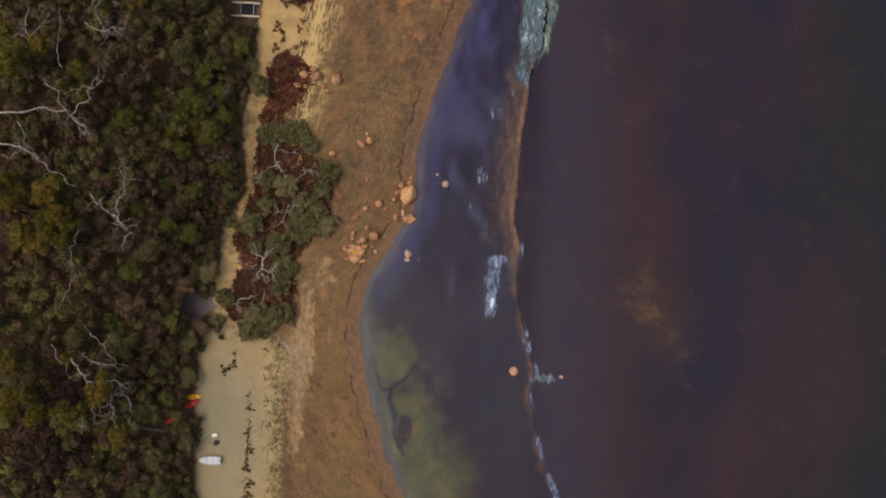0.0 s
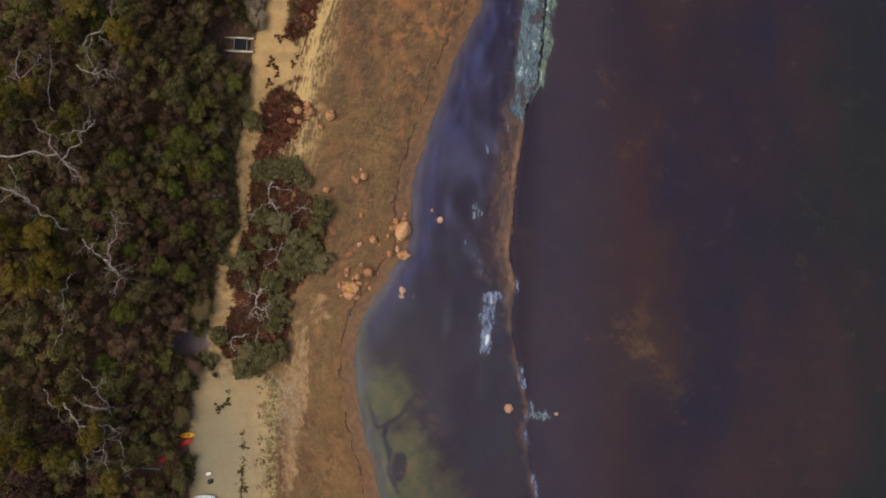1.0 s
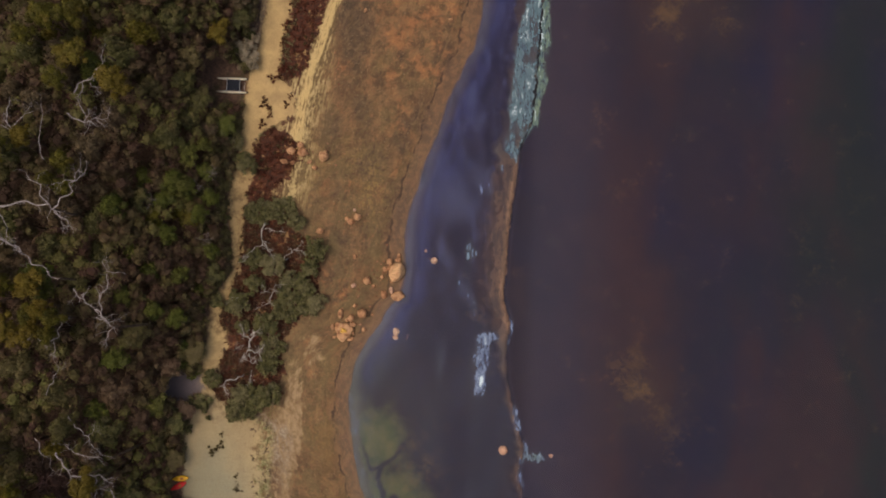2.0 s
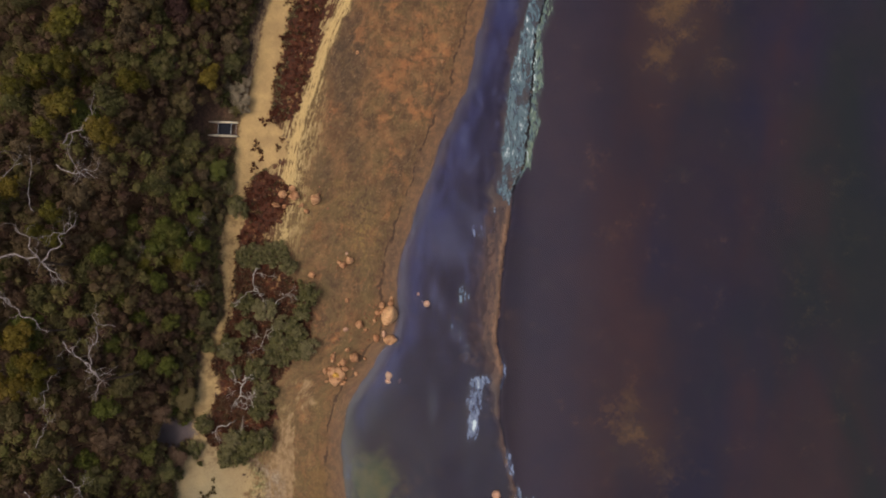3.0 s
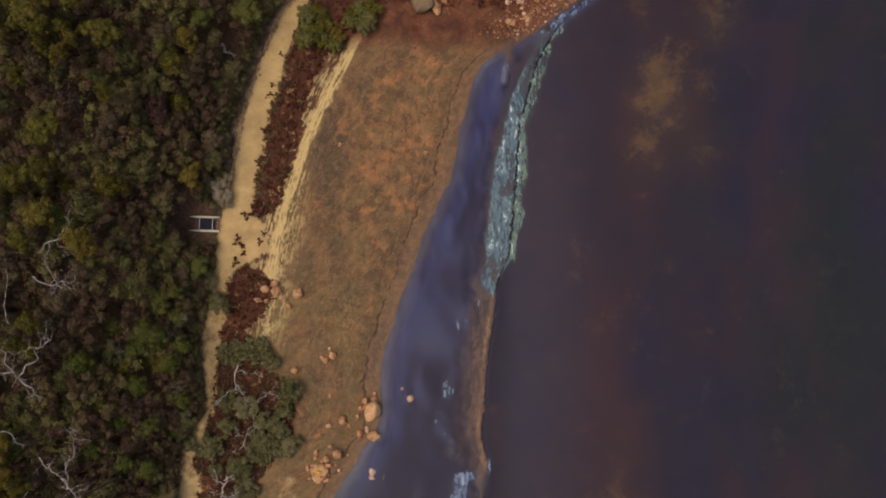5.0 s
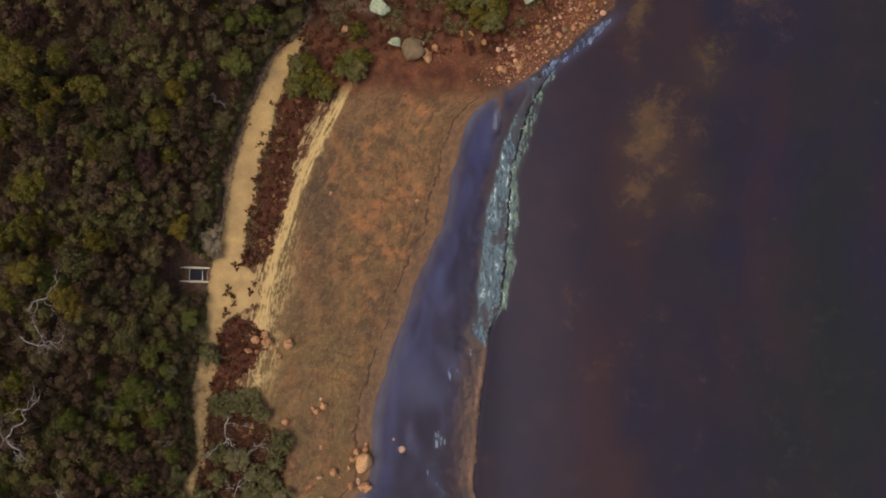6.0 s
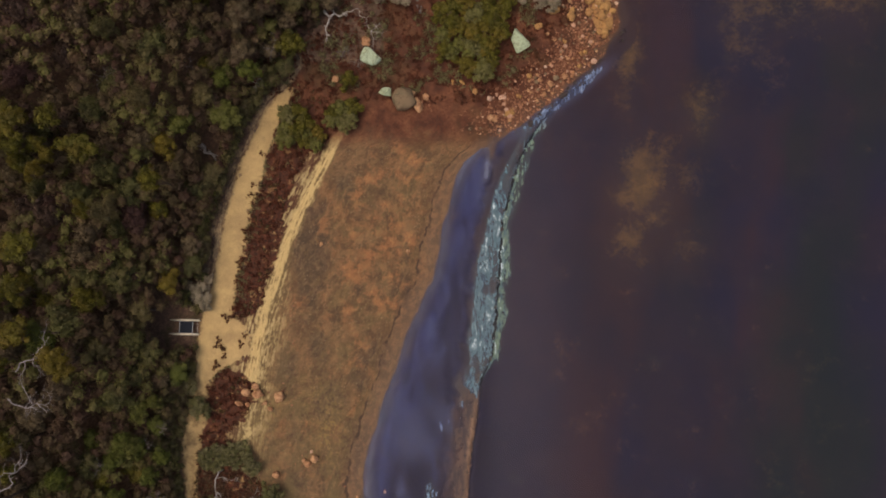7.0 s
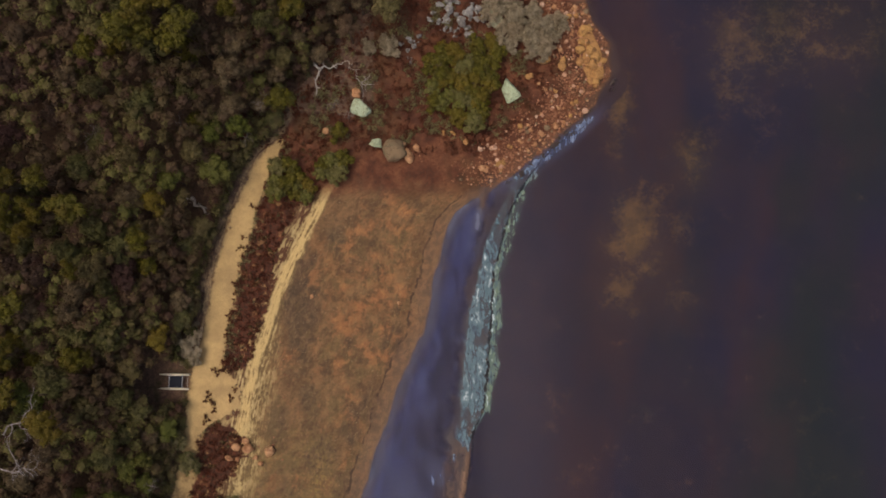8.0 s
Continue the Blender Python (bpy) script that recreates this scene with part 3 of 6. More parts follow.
def terrain(x, y):
    x, y = np.asarray(x, float), np.asarray(y, float)
    inland = inland_of(x, y)
    dc = at_y(CREST, y) - x
    # beach ramp, back shore, wooded slope, headland
    up = np.clip(inland, 0, None)
    z = 0.055 * np.minimum(up, 22) + 0.075 * np.clip(up - 22, 0, 60)
    z = z + 0.08 * step(inland + wave_noise(x, y, 9, 3), 3.2, 3.9)
    z = z + 5.0 * step(y + 0.25 * (20 - x), 92, 130) * step(inland, 2, 18)
    z = z + 0.06 * wave_noise(x, y, 6, 1) * step(inland, 1, 6) + 0.12 * wave_noise(x, y, 17, 2) * step(inland, 2, 10)
    # lagoon, shelf with its ledge, open water
    bed = -0.45 * step(-inland, 0, 5)
    half = np.interp(y, [-60, -5, 2, 6, 12, 28, 34, 40, 75, 86, 95], [1.1, 1.3, 1.9, 3.9, 4.2, 4.7, 5.0, 5.2, 4.6, 3.0, 1.5])
    top = np.interp(y, [-60, -13, -9, -2, 3, 6, 30, 34, 40, 90], [0.03, 0.03, 0.05, 0.05, 0.05, 0.07, 0.07, 0.02, -0.06, -0.06]) + 0.05 * wave_noise(x, y, 4, 7) + 0.03 * wave_noise(x, y, 1.7, 8)
    top = top - np.interp(y, [2, 6, 30, 35], [0.0, 0.045, 0.035, 0.0]) * np.clip(dc - 0.6, 0, 5)
    shelf = step(half - dc + 1.0 * wave_noise(x, y, 5, 12) + 0.5 * wave_noise(x, y, 2.1, 65), -1.2, 1.2) * step(-y, -93, -86)
    bed = bed + (top - bed) * shelf
    spit = np.exp(-(line_gap(x, y, SPIT) / 0.8) ** 2)
    bed = bed + (0.07 - bed) * spit
    sea = -0.7 - 0.02 * np.clip(-dc, 0, 250) + 0.25 * wave_noise(x, y, 23, 9)
    dc = dc + 0.35 * wave_noise(x, y, 3.1, 14) + 0.15 * wave_noise(x, y, 1.3, 15)
    bed = np.where(dc < 0.25, bed + (sea - bed) * step(-dc, -0.25, 0.3), bed)
    bed = bed + (-0.16 * np.clip(-inland, 0, 12) - bed) * step(y, 84, 91) * step(-inland, -50, -0.01)
    return np.where(inland > 0, z, np.minimum(bed, np.where(dc < 0, 9, 0.3)))


def plan_sheet(name, xs, ys, material, zfun, attrs):
    """A ground or water sheet over a grid of x and y lines, with its zone attributes."""
    gx, gy = np.meshgrid(xs, ys)
    gx, gy = gx.ravel(), gy.ravel()
    gz = zfun(gx, gy)
    nx, ny = len(xs), len(ys)
    i = (np.arange(ny - 1)[:, None] * nx + np.arange(nx - 1)[None, :]).ravel()
    faces = np.stack([i, i + 1, i + nx + 1, i + nx], 1)
    me = bpy.data.meshes.new(name)
    me.vertices.add(len(gx))
    me.vertices.foreach_set("co", np.stack([gx, gy, gz], 1).astype(np.float32).ravel())
    me.loops.add(faces.size)
    me.loops.foreach_set("vertex_index", faces.ravel().astype(np.int32))
    me.polygons.add(len(faces))
    me.polygons.foreach_set("loop_start", np.arange(0, faces.size, 4).astype(np.int32))
    me.update(calc_edges=True)
    me.polygons.foreach_set("use_smooth", np.ones(len(faces), dtype=bool))
    for key, values in attrs(gx, gy, gz).items():
        a = me.attributes.new(key, "FLOAT", "POINT")
        a.data.foreach_set("value", np.asarray(values, np.float32))
    me.materials.append(material)
    return new(name, me)


def lines(lo, hi, fine_lo, fine_hi, stepsize):
    """Grid lines: fine in the middle, ever wider towards the horizon."""
    mid = np.arange(fine_lo, fine_hi + stepsize / 2, stepsize)
    out_hi, out_lo = [mid[-1]], [mid[0]]
    s = stepsize
    while out_hi[-1] < hi:
        s *= 1.35
        out_hi.append(out_hi[-1] + s)
    s = stepsize
    while out_lo[-1] > lo:
        s *= 1.35
        out_lo.append(out_lo[-1] - s)
    return np.array(out_lo[:0:-1] + list(mid) + out_hi[1:])


def algae_beds(x, y):
    return np.clip(1.25 * blobs(x, y, [(-6, -14.5, 5, 6, 1), (1.5, -36, 7, 10, 1), (-3, -26, 6, 8, 1)]), 0, 1) * step(x - at_y(SHORE, y), 0.3, 2.2)


def channel_gap(x, y):
    """Signed distance from the creek runs and the dark pool in the algae."""
    runs = line_gap(x, y, [(-2.0, -15.0), (-3.6, -17.4), (-5.8, -18.8), (-6.2, -21), (-5.2, -23.2), (-5.0, -27), (-3.4, -30)])
    runs = np.minimum(runs, line_gap(x, y, [(-9.0, -15.5), (-7.4, -19.5), (-5.8, -18.8)]) + 0.1)
    return np.minimum(runs - 0.12, 1.3 * (np.hypot((x + 3.3) / 1.1, (y + 25.8) / 2.1) - 1))


def ground_zones(x, y, z):
    inland = inland_of(x, y)
    dc = at_y(CREST, y) - x
    tin, tout = at_y(TRACK_IN, y), at_y(TRACK_OUT, y)
    track = np.minimum(x - tin, tout - x)
    heath = np.minimum(x - tout + 0.5, at_y(HEATH_OUT, y) - x)
    point = np.minimum(y - 77 - 0.12 * np.clip(x - 8, 0, 20), inland - 0.3)
    point = np.maximum(point, np.minimum(y - 82, inland - 0.3))
    forest = np.maximum(tin - x, y - 118)
    forest = np.maximum(forest, np.minimum(y - 90, -2 - x))
    outside = step(-dc, -0.3, 0.5)
    bar = step(z, -0.34, 0.0) * step(-inland, 4, 8) * step(y, 1, 7) * step(-y, -36, -32)
    bar = np.maximum(bar, 0.8 * step(1.0 - np.abs(dc - 0.6), 0, 0.7) * step(-inland, 4, 8) * step(-y, 3, 6) * blobs(x, y, [(15.5, -4, 3, 6, 1), (16.5, -12, 3, 4, .8), (17.5, -20, 3, 5, 1), (19.5, -28, 3, 6, .8), (21.5, -35, 3, 5, .7)]))
    wide = x - at_y(TRACK_OUT, y)
    south = step(-y, 8, 13)
    track = np.where((wide > -3) & (tout - x < x - tin), track * (1 - 0.72 * south), track)
    run = channel_gap(x, y)
    bar = np.maximum(bar, np.exp(-(line_gap(x, y, SPIT) / 0.9) ** 2))
    return {
        "channel": run, "dusk": blobs(x, y, [(-13.2, 57, 3.5, 11, 1), (-14.6, 67, 2.5, 6, .9), (-7.8, 69, 2.2, 4, .8), (2.4, 51, 2.2, 5, .9), (-1.1, 41, 2.6, 4, .9), (-11.6, 41.5, 2.6, 3.5, .9), (-10.3, 32, 2.6, 3, .8),
            (-4.4, 37, 2.6, 4, .8), (-4.5, 25, 3, 6, 1.1), (-8.6, 21, 3.5, 5, .8), (-14, 19, 4, 6, .6), (-9, 33, 4, 6, .7), (-16, 38, 3, 5, .6), (2.7, 58, 1.6, 1.3, 1), (-4.8, 52, 1.6, 1.4, .8), (-15, 12, 3, 5, .7), (-14, 27, 3, 4, .7), (9, 81, 5, 2.5, .8), (0, 79, 4, 3, .7)]),
        "ochre": south * blobs(x, y, [(-14.8, -15, 3, 9, .9), (-11, -28, 4, 7, 1), (-9, -36, 4, 6, .9)]), "drysand": blobs(x, y, [(-22.6, 27, 1.3, 3.2, .62), (-24, 42, 2, 4, .6), (-21.5, 37, 1.6, 3, .6)]),
        "shells": step(wide, 0.6, 2.0) * step(-wide, -5.5, -3.5) * south * step(y, -26, -17), "litter": step(wide, 0.8, 1.6) * step(-wide, -4.2, -2.6) * step(-y, 16, 20),
        "sedge": step(wide, -1.4, -0.3) * step(-wide, -2.2, -1.0) * south,
        "inland": inland, "track": track, "heath": heath, "upper": x - at_y(UPPER, y), "point": point, "forest": forest, "ledge": dc,
        "verge": step(forest, -0.4, 0.1) * step(-forest, -2.4, -1.0) * step(y, 46, 54) * step(-y, -92, -88),
        "combreach": np.interp(y, [20, 46, 58, 80], [5.5, 5.0, 1.2, 0.8]),
        "palelevel": np.interp(y, [-60, -12, 5, 22, 30, 90], [0.14, 0.12, 0.1, 0.2, 0.95, 0.9]),
        "ribbon": np.interp(y, [-60, -12, 5, 28, 33, 80, 84], [0.0, 0.0, 0.0, 0.0, 1.0, 1.0, 0.0]),
        "overgrown": np.interp(y, [-14, -9, 0, 4, 34, 38], [0.0, 0.9, 0.25, 0.8, 0.7, 0.0]),
        "rocky": np.interp(y, [-12, -4, 84, 92], [0.5, 1.0, 1.0, 0.0]),
        "southern": np.interp(y, [-60, 10, 32, 48], [1.0, 1.0, 0.7, 0.15]),
        "orange": np.clip(blobs(x, y, [(-2, 59, 6, 13, 1), (-5.4, 56, 3, 4, 1), (-7, 38, 2, 5, .9), (-6, 45, 4, 6, .6), (3.7, 74, 4, 7, 0.8), (-4.4, 67.7, 3, 5, .8), (-14, 31, 3, 4, .5), (-18, 28, 3, 4, .4), (-14, 12, 4, 6, .3)]), 0, 1),
        "yellow": blobs(x, y, [(-16, -14, 2.5, 6, .55), (-13, -28, 3, 6, .6), (-17, -2, 3, 4, .3), (-9, 28, 2.5, 6, 1), (-12, 34, 3, 4, .6), (-20, 30, 3, 4, .8)]),
        "tan": blobs(x, y, [(-20.8, -12, 2.0, 10, 1), (-21.5, -26, 1.6, 6, .8), (-18, 0, 2.5, 6, .5), (-22.5, -18, 2.0, 14, .7)]),
        "greysand": blobs(x, y, [(-33, -28, 9, 20, 1)]),
        "ash": 2.5 - np.hypot((x + 39.2) / 1.2, y + 6.2),
        "algae": algae_beds(x, y),
        "weed": np.maximum(outside * blobs(x, y, [(43.5, 73, 4, 7, 1.1), (40.5, 69, 3, 3, .9), (46.5, 66, 3, 3, .8), (54, 84.5, 3.5, 6, .9), (52, 73, 4, 5, .6), (41.5, 61, 4, 5, .75), (50, 60, 4, 4, .5), (36, -3, 4, 7, .75), (42, -10, 5, 5, .75), (61.5, 106, 6, 7, .95),
            (71.4, 110, 8, 6, .9), (80, 107, 7, 6, .85), (64, 99, 5, 5, .8), (82, 97.8, 3, 3, .8), (66, 93, 4, 4, .6), (41, 96, 2.5, 12, .85), (30, 40, 3, 4, .5), (38, 32, 4, 5, .45), (70, 20, 20, 20, .2)]),
            (1 - outside) * blobs(x, y, [(1.5, -18, 5, 9, .5), (10, 12, 3, 8, .45), (5, -30, 4, 8, .3)])),
        "bar": bar,
    }


def water_zones(x, y, z):
    inland = inland_of(x, y)
    dc = at_y(CREST, y) - x
    bed = terrain(x, y)
    lagoon = step(dc, -0.5, 1.5) * step(-y, -92, -84)
    sheet = step(x - at_y(FOAM_IN, y), -0.8, 0.9) * step(dc + 0.6 * wave_noise(x, y, 5, 19), -2.6, -1.2) * step(y - 6 * step(-dc, -0.8, 0.8), 31, 35) * step(-y, -90, -80)
    u = (x - at_y(FOAM_IN, y)) / np.maximum(at_y(CREST, y) - at_y(FOAM_IN, y), 1.0)
    sheet = sheet * (0.45 + 0.2 * np.exp(-((u - 0.12) / 0.2) ** 2) + 0.42 * np.exp(-((u - 1.1) / 0.14) ** 2) + 0.2 * wave_noise(x, y, 7, 11)) + 0.4 * blobs(x, y, [(14.2, 35, 2.2, 3, 1), (17, 47, 2, 5, .8), (15.6, 56, 2, 5, .8), (18, 64, 1.6, 6, .7)]) * step(dc, -0.6, 0.6)
    extra = blobs(x, y, [(8.2, 18, 1.7, 1.9, .46), (7.1, 13.2, 1.3, 3.6, .36), (8.5, 9, 1.1, 3.4, .34), (11.0, 3.0, 1.2, 1.3, 1.0), (10.6, -0.6, 1.1, 2.2, 1.0), (10.4, -4.0, 0.9, 2.4, 1.0), (11, 29, 2.5, 1.6, .35)])
    extra = np.maximum(extra, blobs(x, y, [(12.4, 3.6, 1.3, 0.7, .9), (11.0, 0.8, 0.9, 2.0, .8)]))
    rim = step(1.1 - np.abs(dc - 0.1), 0, 1.1) * blobs(x, y, [(16, -10.5, 3, 3, .75), (18.6, -16.4, 2.6, 2.2, 1), (17, -20, 2.5, 2, .9), (19.5, -29, 2.5, 4, .6), (22, -35.5, 2.5, 3.5, .95), (15.5, 4, 3, 2.5, .7), (30, 87, 6, 3, .6)])
    rim = np.maximum(rim, blobs(x, y, [(20.4, -16.3, 1.8, 1.0, .7)]))
    edge_foam = (0.14 + 0.42 * blobs(x, y, [(-10, -16, 6, 10, 1), (-4, -31, 5, 6, .8), (-2, 29, 3, 5, .8), (4, 47, 4, 4, .5), (12, 74, 4, 4, .8)])) * step(1.0 - np.abs(-inland - 0.7 + 0.5 * wave_noise(x, y, 4, 16)), 0, 0.9) * (0.75 + 0.5 * wave_noise(x, y, 8, 13))
    point_foam = 0.7 * step(1.9 - np.abs(-inland - 1.7 + 0.5 * wave_noise(x, y, 3, 17)), 0, 1.2) * step(y, 78, 81) * step(-y, -93, -89)
    swash = 0.42 * np.exp(-((line_gap(x, y, [(-2.9, 26.5), (-2.2, 28.2), (-1.2, 29.6), (-0.6, 31.4), (0.5, 32.6)]) + 0.15 * wave_noise(x, y, 2, 64)) / 0.3) ** 2)
    foam = np.clip(np.maximum.reduce([swash, sheet, extra, rim, edge_foam, point_foam]), 0, 1)
    murky = lagoon * np.interp(y, [-60, -6, 7, 18], [1.0, 0.95, 0.45, 0.0]) * step(-inland, 1.5, 6)
    brim = np.exp(-(line_gap(x, y, [(11.4, 71.3), (13.4, 75.2), (16.0, 77.0), (17.2, 75.8), (16.3, 73.2), (16.3, 71.4)]) / 0.45) ** 2)
    brim = np.maximum(brim, np.interp(y, [-60, 20, 36, 50], [1.0, 1.0, 0.6, 0.45]) * np.exp(-((inland + 0.75 + 0.5 * wave_noise(x, y, 3.1, 66)) / np.interp(y, [-10, 6], [0.95, 0.5])) ** 2) * (0.75 + 0.5 * wave_noise(x, y, 6, 63)) * step(-y, -80, -70))
    surf = 0.4 * step(3.0 - np.abs(-inland - 1.6), 0, 1.6) * step(y, 75, 80) * step(-y, -96, -90)
    milk = np.clip(surf + 0.9 * brim + 0.6 * step(inland + 0.8 * wave_noise(x, y, 5, 18), -3.0, -0.1) * step(dc, 0, 2) * step(-y, -90, -84) + blobs(x, y, [(-8, 0, 3, 7, .3), (3.5, -1, 0.7, 4, .4), (0.5, 32, 1.6, 6, .35), (-9.6, -14, 2.4, 9, .85), (-7.3, -27, 2.6, 6, .85), (-4, -35, 2.6, 5, .7), (13, 74, 2, 3, .5)]) * lagoon, 0, 1)
    azure = np.interp(y, [-10, 8], [0.3, 1.0]) * 0.75 * np.exp(-((-inland - 1.5) / 3.5) ** 2) + blobs(x, y, [(4, 30, 5, 7, .5), (7, 42, 3, 8, .3), (13, 70, 3, 6, .5), (-6, 4, 5, 7, .3)])
    cloudy = blobs(x, y, [(5, 27, 5, 5, .75), (2, 33, 2.5, 6, .5), (10, 31, 3, 3, .7), (11, 24, 2, 5, .5), (4.5, 0, 1.0, 6, .55), (9.5, 40, 1.5, 5, .3)])
    return {"azure": azure, "brim": brim, "southward": np.interp(y, [-6, 8], [1.0, 0.0]), "nearshelf": step(x, 17, 20) * step(-x, -36, -24) * np.interp(y, [-20, 60, 90], [1.0, 0.9, 0.5]), "cloudy": cloudy, "silty": 0.85 * step(dc, 0.8, 1.8) * step(-dc, -6.5, -3.5) * step(y, 2, 8) * step(-y, -33, -27), "rosy": np.interp(y, [-10, 40], [0.15, 1.0]) * step(x, 18, 24) * step(-x, -70, -26) + blobs(x, y, [(3, -14, 5, 8, .8)]),
        "depth": -bed, "clearness": np.maximum(algae_beds(x, y), 0.85 * blobs(x, y, [(44, 70, 8, 12, 1), (54, 84, 6, 8, .9), (41, 60, 6, 8, .8), (50, 62, 6, 8, .6), (38, -6, 8, 10, .8), (62, 103, 9, 12, .95), (78, 107, 12, 11, .9), (41, 95, 3.5, 13, .9)])), "offshore": step(x, 30, 75), "lagoon": lagoon, "ledge": dc, "rocky": np.interp(y, [-12, -4, 84, 92], [0.3, 1.0, 1.0, 0.3]), "foam": foam, "milk": milk, "murky": murky, "strip": np.maximum(step(y, 30, 36) * step(x - at_y(FOAM_IN, y), -1.6, -0.4) * step(-y, -84, -78), blobs(x, y, [(20, -16.3, 2.2, 2.0, .6), (7.6, 13.5, 3, 8, 1)]))}


GX = lines(-2500, 2500, -48, 46, 0.4)
GY = lines(-2500, 2500, -50, 122, 0.5)
ground = plan_sheet("ground", GX, GY, M_GROUND, terrain, ground_zones)
tagged(ground, "brown beach sand, pale track, red earth and muddy sea bed", "ground", kind="structure")
water = plan_sheet("water", GX[GX > -16], GY, M_WATER, lambda x, y: 0.015 * wave_noise(x, y, 7, 21) + 0.04 * step(1 - np.abs(at_y(CREST, y) - x + 0.4), 0, 1), water_zones)
tagged(water, "dark violet shallow bay water with a strip of pale foam", "water", kind="structure")

# ---- places of things: x, y and half sizes ----
BEACH_ROCKS = [
    (-5.7, 15.7, 0.58, 0.58), (-5.5, 14.7, 0.67, 0.48), (-4.2, 16.1, 0.48, 0.58), (-4.1, 16.9, 0.38, 0.38),
    (-6.4, 14.4, 0.48, 0.48), (-6.8, 13.1, 0.38, 0.38), (-4.1, 9.9, 1.25, 0.87), (-5.2, 10.9, 0.38, 0.67), (-6.4, 10.1, 0.58, 0.87),
    (-9.3, 12.3, 0.77, 0.87), (-8.2, 11.5, 0.38, 0.29), (-11.6, 16.3, 0.38, 0.48), (-11.6, 11.4, 0.48, 0.38), 
    (-9.9, 6.7, 0.96, 0.96), (-13.6, 6.7, 0.48, 0.87), (-11.8, 5.9, 0.58, 0.58), (-11.2, 8.0, 0.38, 0.38), (-8.2, 6.6, 0.29, 0.29),
    (-13.9, 4.7, 0.58, 0.48), (-11.5, 4.8, 0.67, 0.48), (-11.4, 23.1, 0.77, 0.77),
]
UPPER_ROCKS = [
    (-12.6, 22.3, 0.67, 0.58), (-13.2, 22.8, 0.38, 0.48), (-12.0, 24.3, 0.29, 0.29), (-17.6, 20.5, 0.67, 0.67), (-17.6, 33.3, 0.86, 0.96),
    (-21.1, 33.7, 1.05, 0.96), (-24.2, 32.0, 0.77, 0.48), (-22.8, 31.9, 0.48, 0.48), (-19.0, 31.2, 0.48, 0.48), (-21.6, 34.9, 0.67, 0.58),
    (-19.9, 32.2, 0.38, 0.38), (3.2, 58.2, 0.38, 0.38), (-11.6, 59.0, 0.29, 0.38), (-23.1, 33.9, 0.77, 0.67), (-9.6, 4.0, 0.38, 0.48),
    (-11.8, 2.3, 0.58, 0.38), (-14.8, 4.3, 0.38, 0.58),
]
WATER_ROCKS = [
    (1.9, 16.2, 0.58, 0.58), (0.4, 17.8, 0.29, 0.39), (-4.1, 3.8, 0.58, 0.77), (-4.2, 2.8, 0.58, 0.39), (-2.2, 3.0, 0.19, 0.58),
    (14.7, -15.3, 0.77, 0.77), (22.8, -16.0, 0.39, 0.39), (1.1, 16.5, 0.19, 0.19),
]
BOULDERS = [
    (21.7, 95.6, 1.62, 2.19), (-4.1, 91.3, 1.71, 1.52), (-1.6, 85.2, 1.05, 0.95), (1.7, 84.2, 2.09, 2.09), (2.8, 85.2, 0.86, 0.76),
    (4.1, 83.5, 0.76, 1.33), (5.5, 84.9, 0.57, 0.67), (-4.9, 93.7, 0.76, 0.86), (-10.0, 87.2, 0.67, 0.57),
]
POINT_ROCKS = [
    (33.8, 107.6, 0.86, 1.05), (35.2, 106.9, 0.86, 0.77), (34.6, 105.4, 0.96, 0.86), (36.0, 104.0, 0.86, 1.15), (34.6, 103.4, 0.86, 0.86),
    (35.6, 101.6, 1.05, 0.96), (34.5, 100.8, 0.77, 0.96), (36.2, 99.6, 0.96, 1.05), (35.3, 98.5, 0.77, 0.77), (36.8, 97.4, 0.86, 0.86),
    (37.2, 100.8, 0.67, 1.15), (27.3, 100.6, 0.77, 0.67), (30.1, 100.0, 0.77, 1.15), (24.7, 98.7, 0.67, 0.86), (33.1, 93.7, 0.67, 0.67),
    (21.0, 83.4, 0.57, 0.67), (20.3, 82.6, 0.57, 0.48), (21.9, 85.4, 0.48, 0.48), (32.5, 109.9, 0.77, 0.77), (23.8, 89.6, 0.48, 0.48),
    (14.1, 86.4, 0.57, 0.57), (11.9, 87.8, 0.48, 0.38), (9.8, 87.5, 0.38, 0.38), (29.7, 95.8, 0.48, 0.38), (32.1, 91.3, 0.38, 0.38),
]
GREY_ROCKS = [
    (10.2, 108.3, 2.05, 1.68), (13.1, 107.3, 1.87, 1.87), (16.0, 108.4, 1.49, 1.68), (14.6, 104.9, 1.31, 1.31), (8.8, 105.7, 1.31, 0.93),
    (3.7, 102.1, 1.21, 0.93), (5.0, 102.7, 0.84, 0.93), (4.0, 99.7, 0.37, 0.65), (11.2, 104.8, 1.12, 0.75),
]
SHORE_SHRUBS = [
    (-27.7, 23.1, 2.47), (-24.2, 23.7, 2.47), (-21.7, 21.9, 1.71), (-28.1, 15.4, 1.9), (-25.3, 14.3, 2.28), (-17.8, 17.2, 2.09), (-18.9, 14.3, 1.71),
    (-21.1, 10.8, 3.03), (-19.1, 8.5, 2.85), (-22.8, 7.0, 2.47), (-30.5, 7.6, 2.28), (-25.6, 4.5, 2.28), (-24.6, 0.2, 2.47), (-25.2, -2.6, 1.9),
    (-28.2, -8.4, 3.22), (-24.9, -7.3, 2.28), (-30.2, -10.5, 1.71), (-34.3, -4.8, 1.71), (-35.9, -8.7, 1.52), (-34.3, 8.4, 1.42),
    (-27.8, 11.1, 1.52), (-29.8, 3.8, 1.33), (-30.4, 31.2, 1.9), (-32.6, 34.6, 1.71),
]
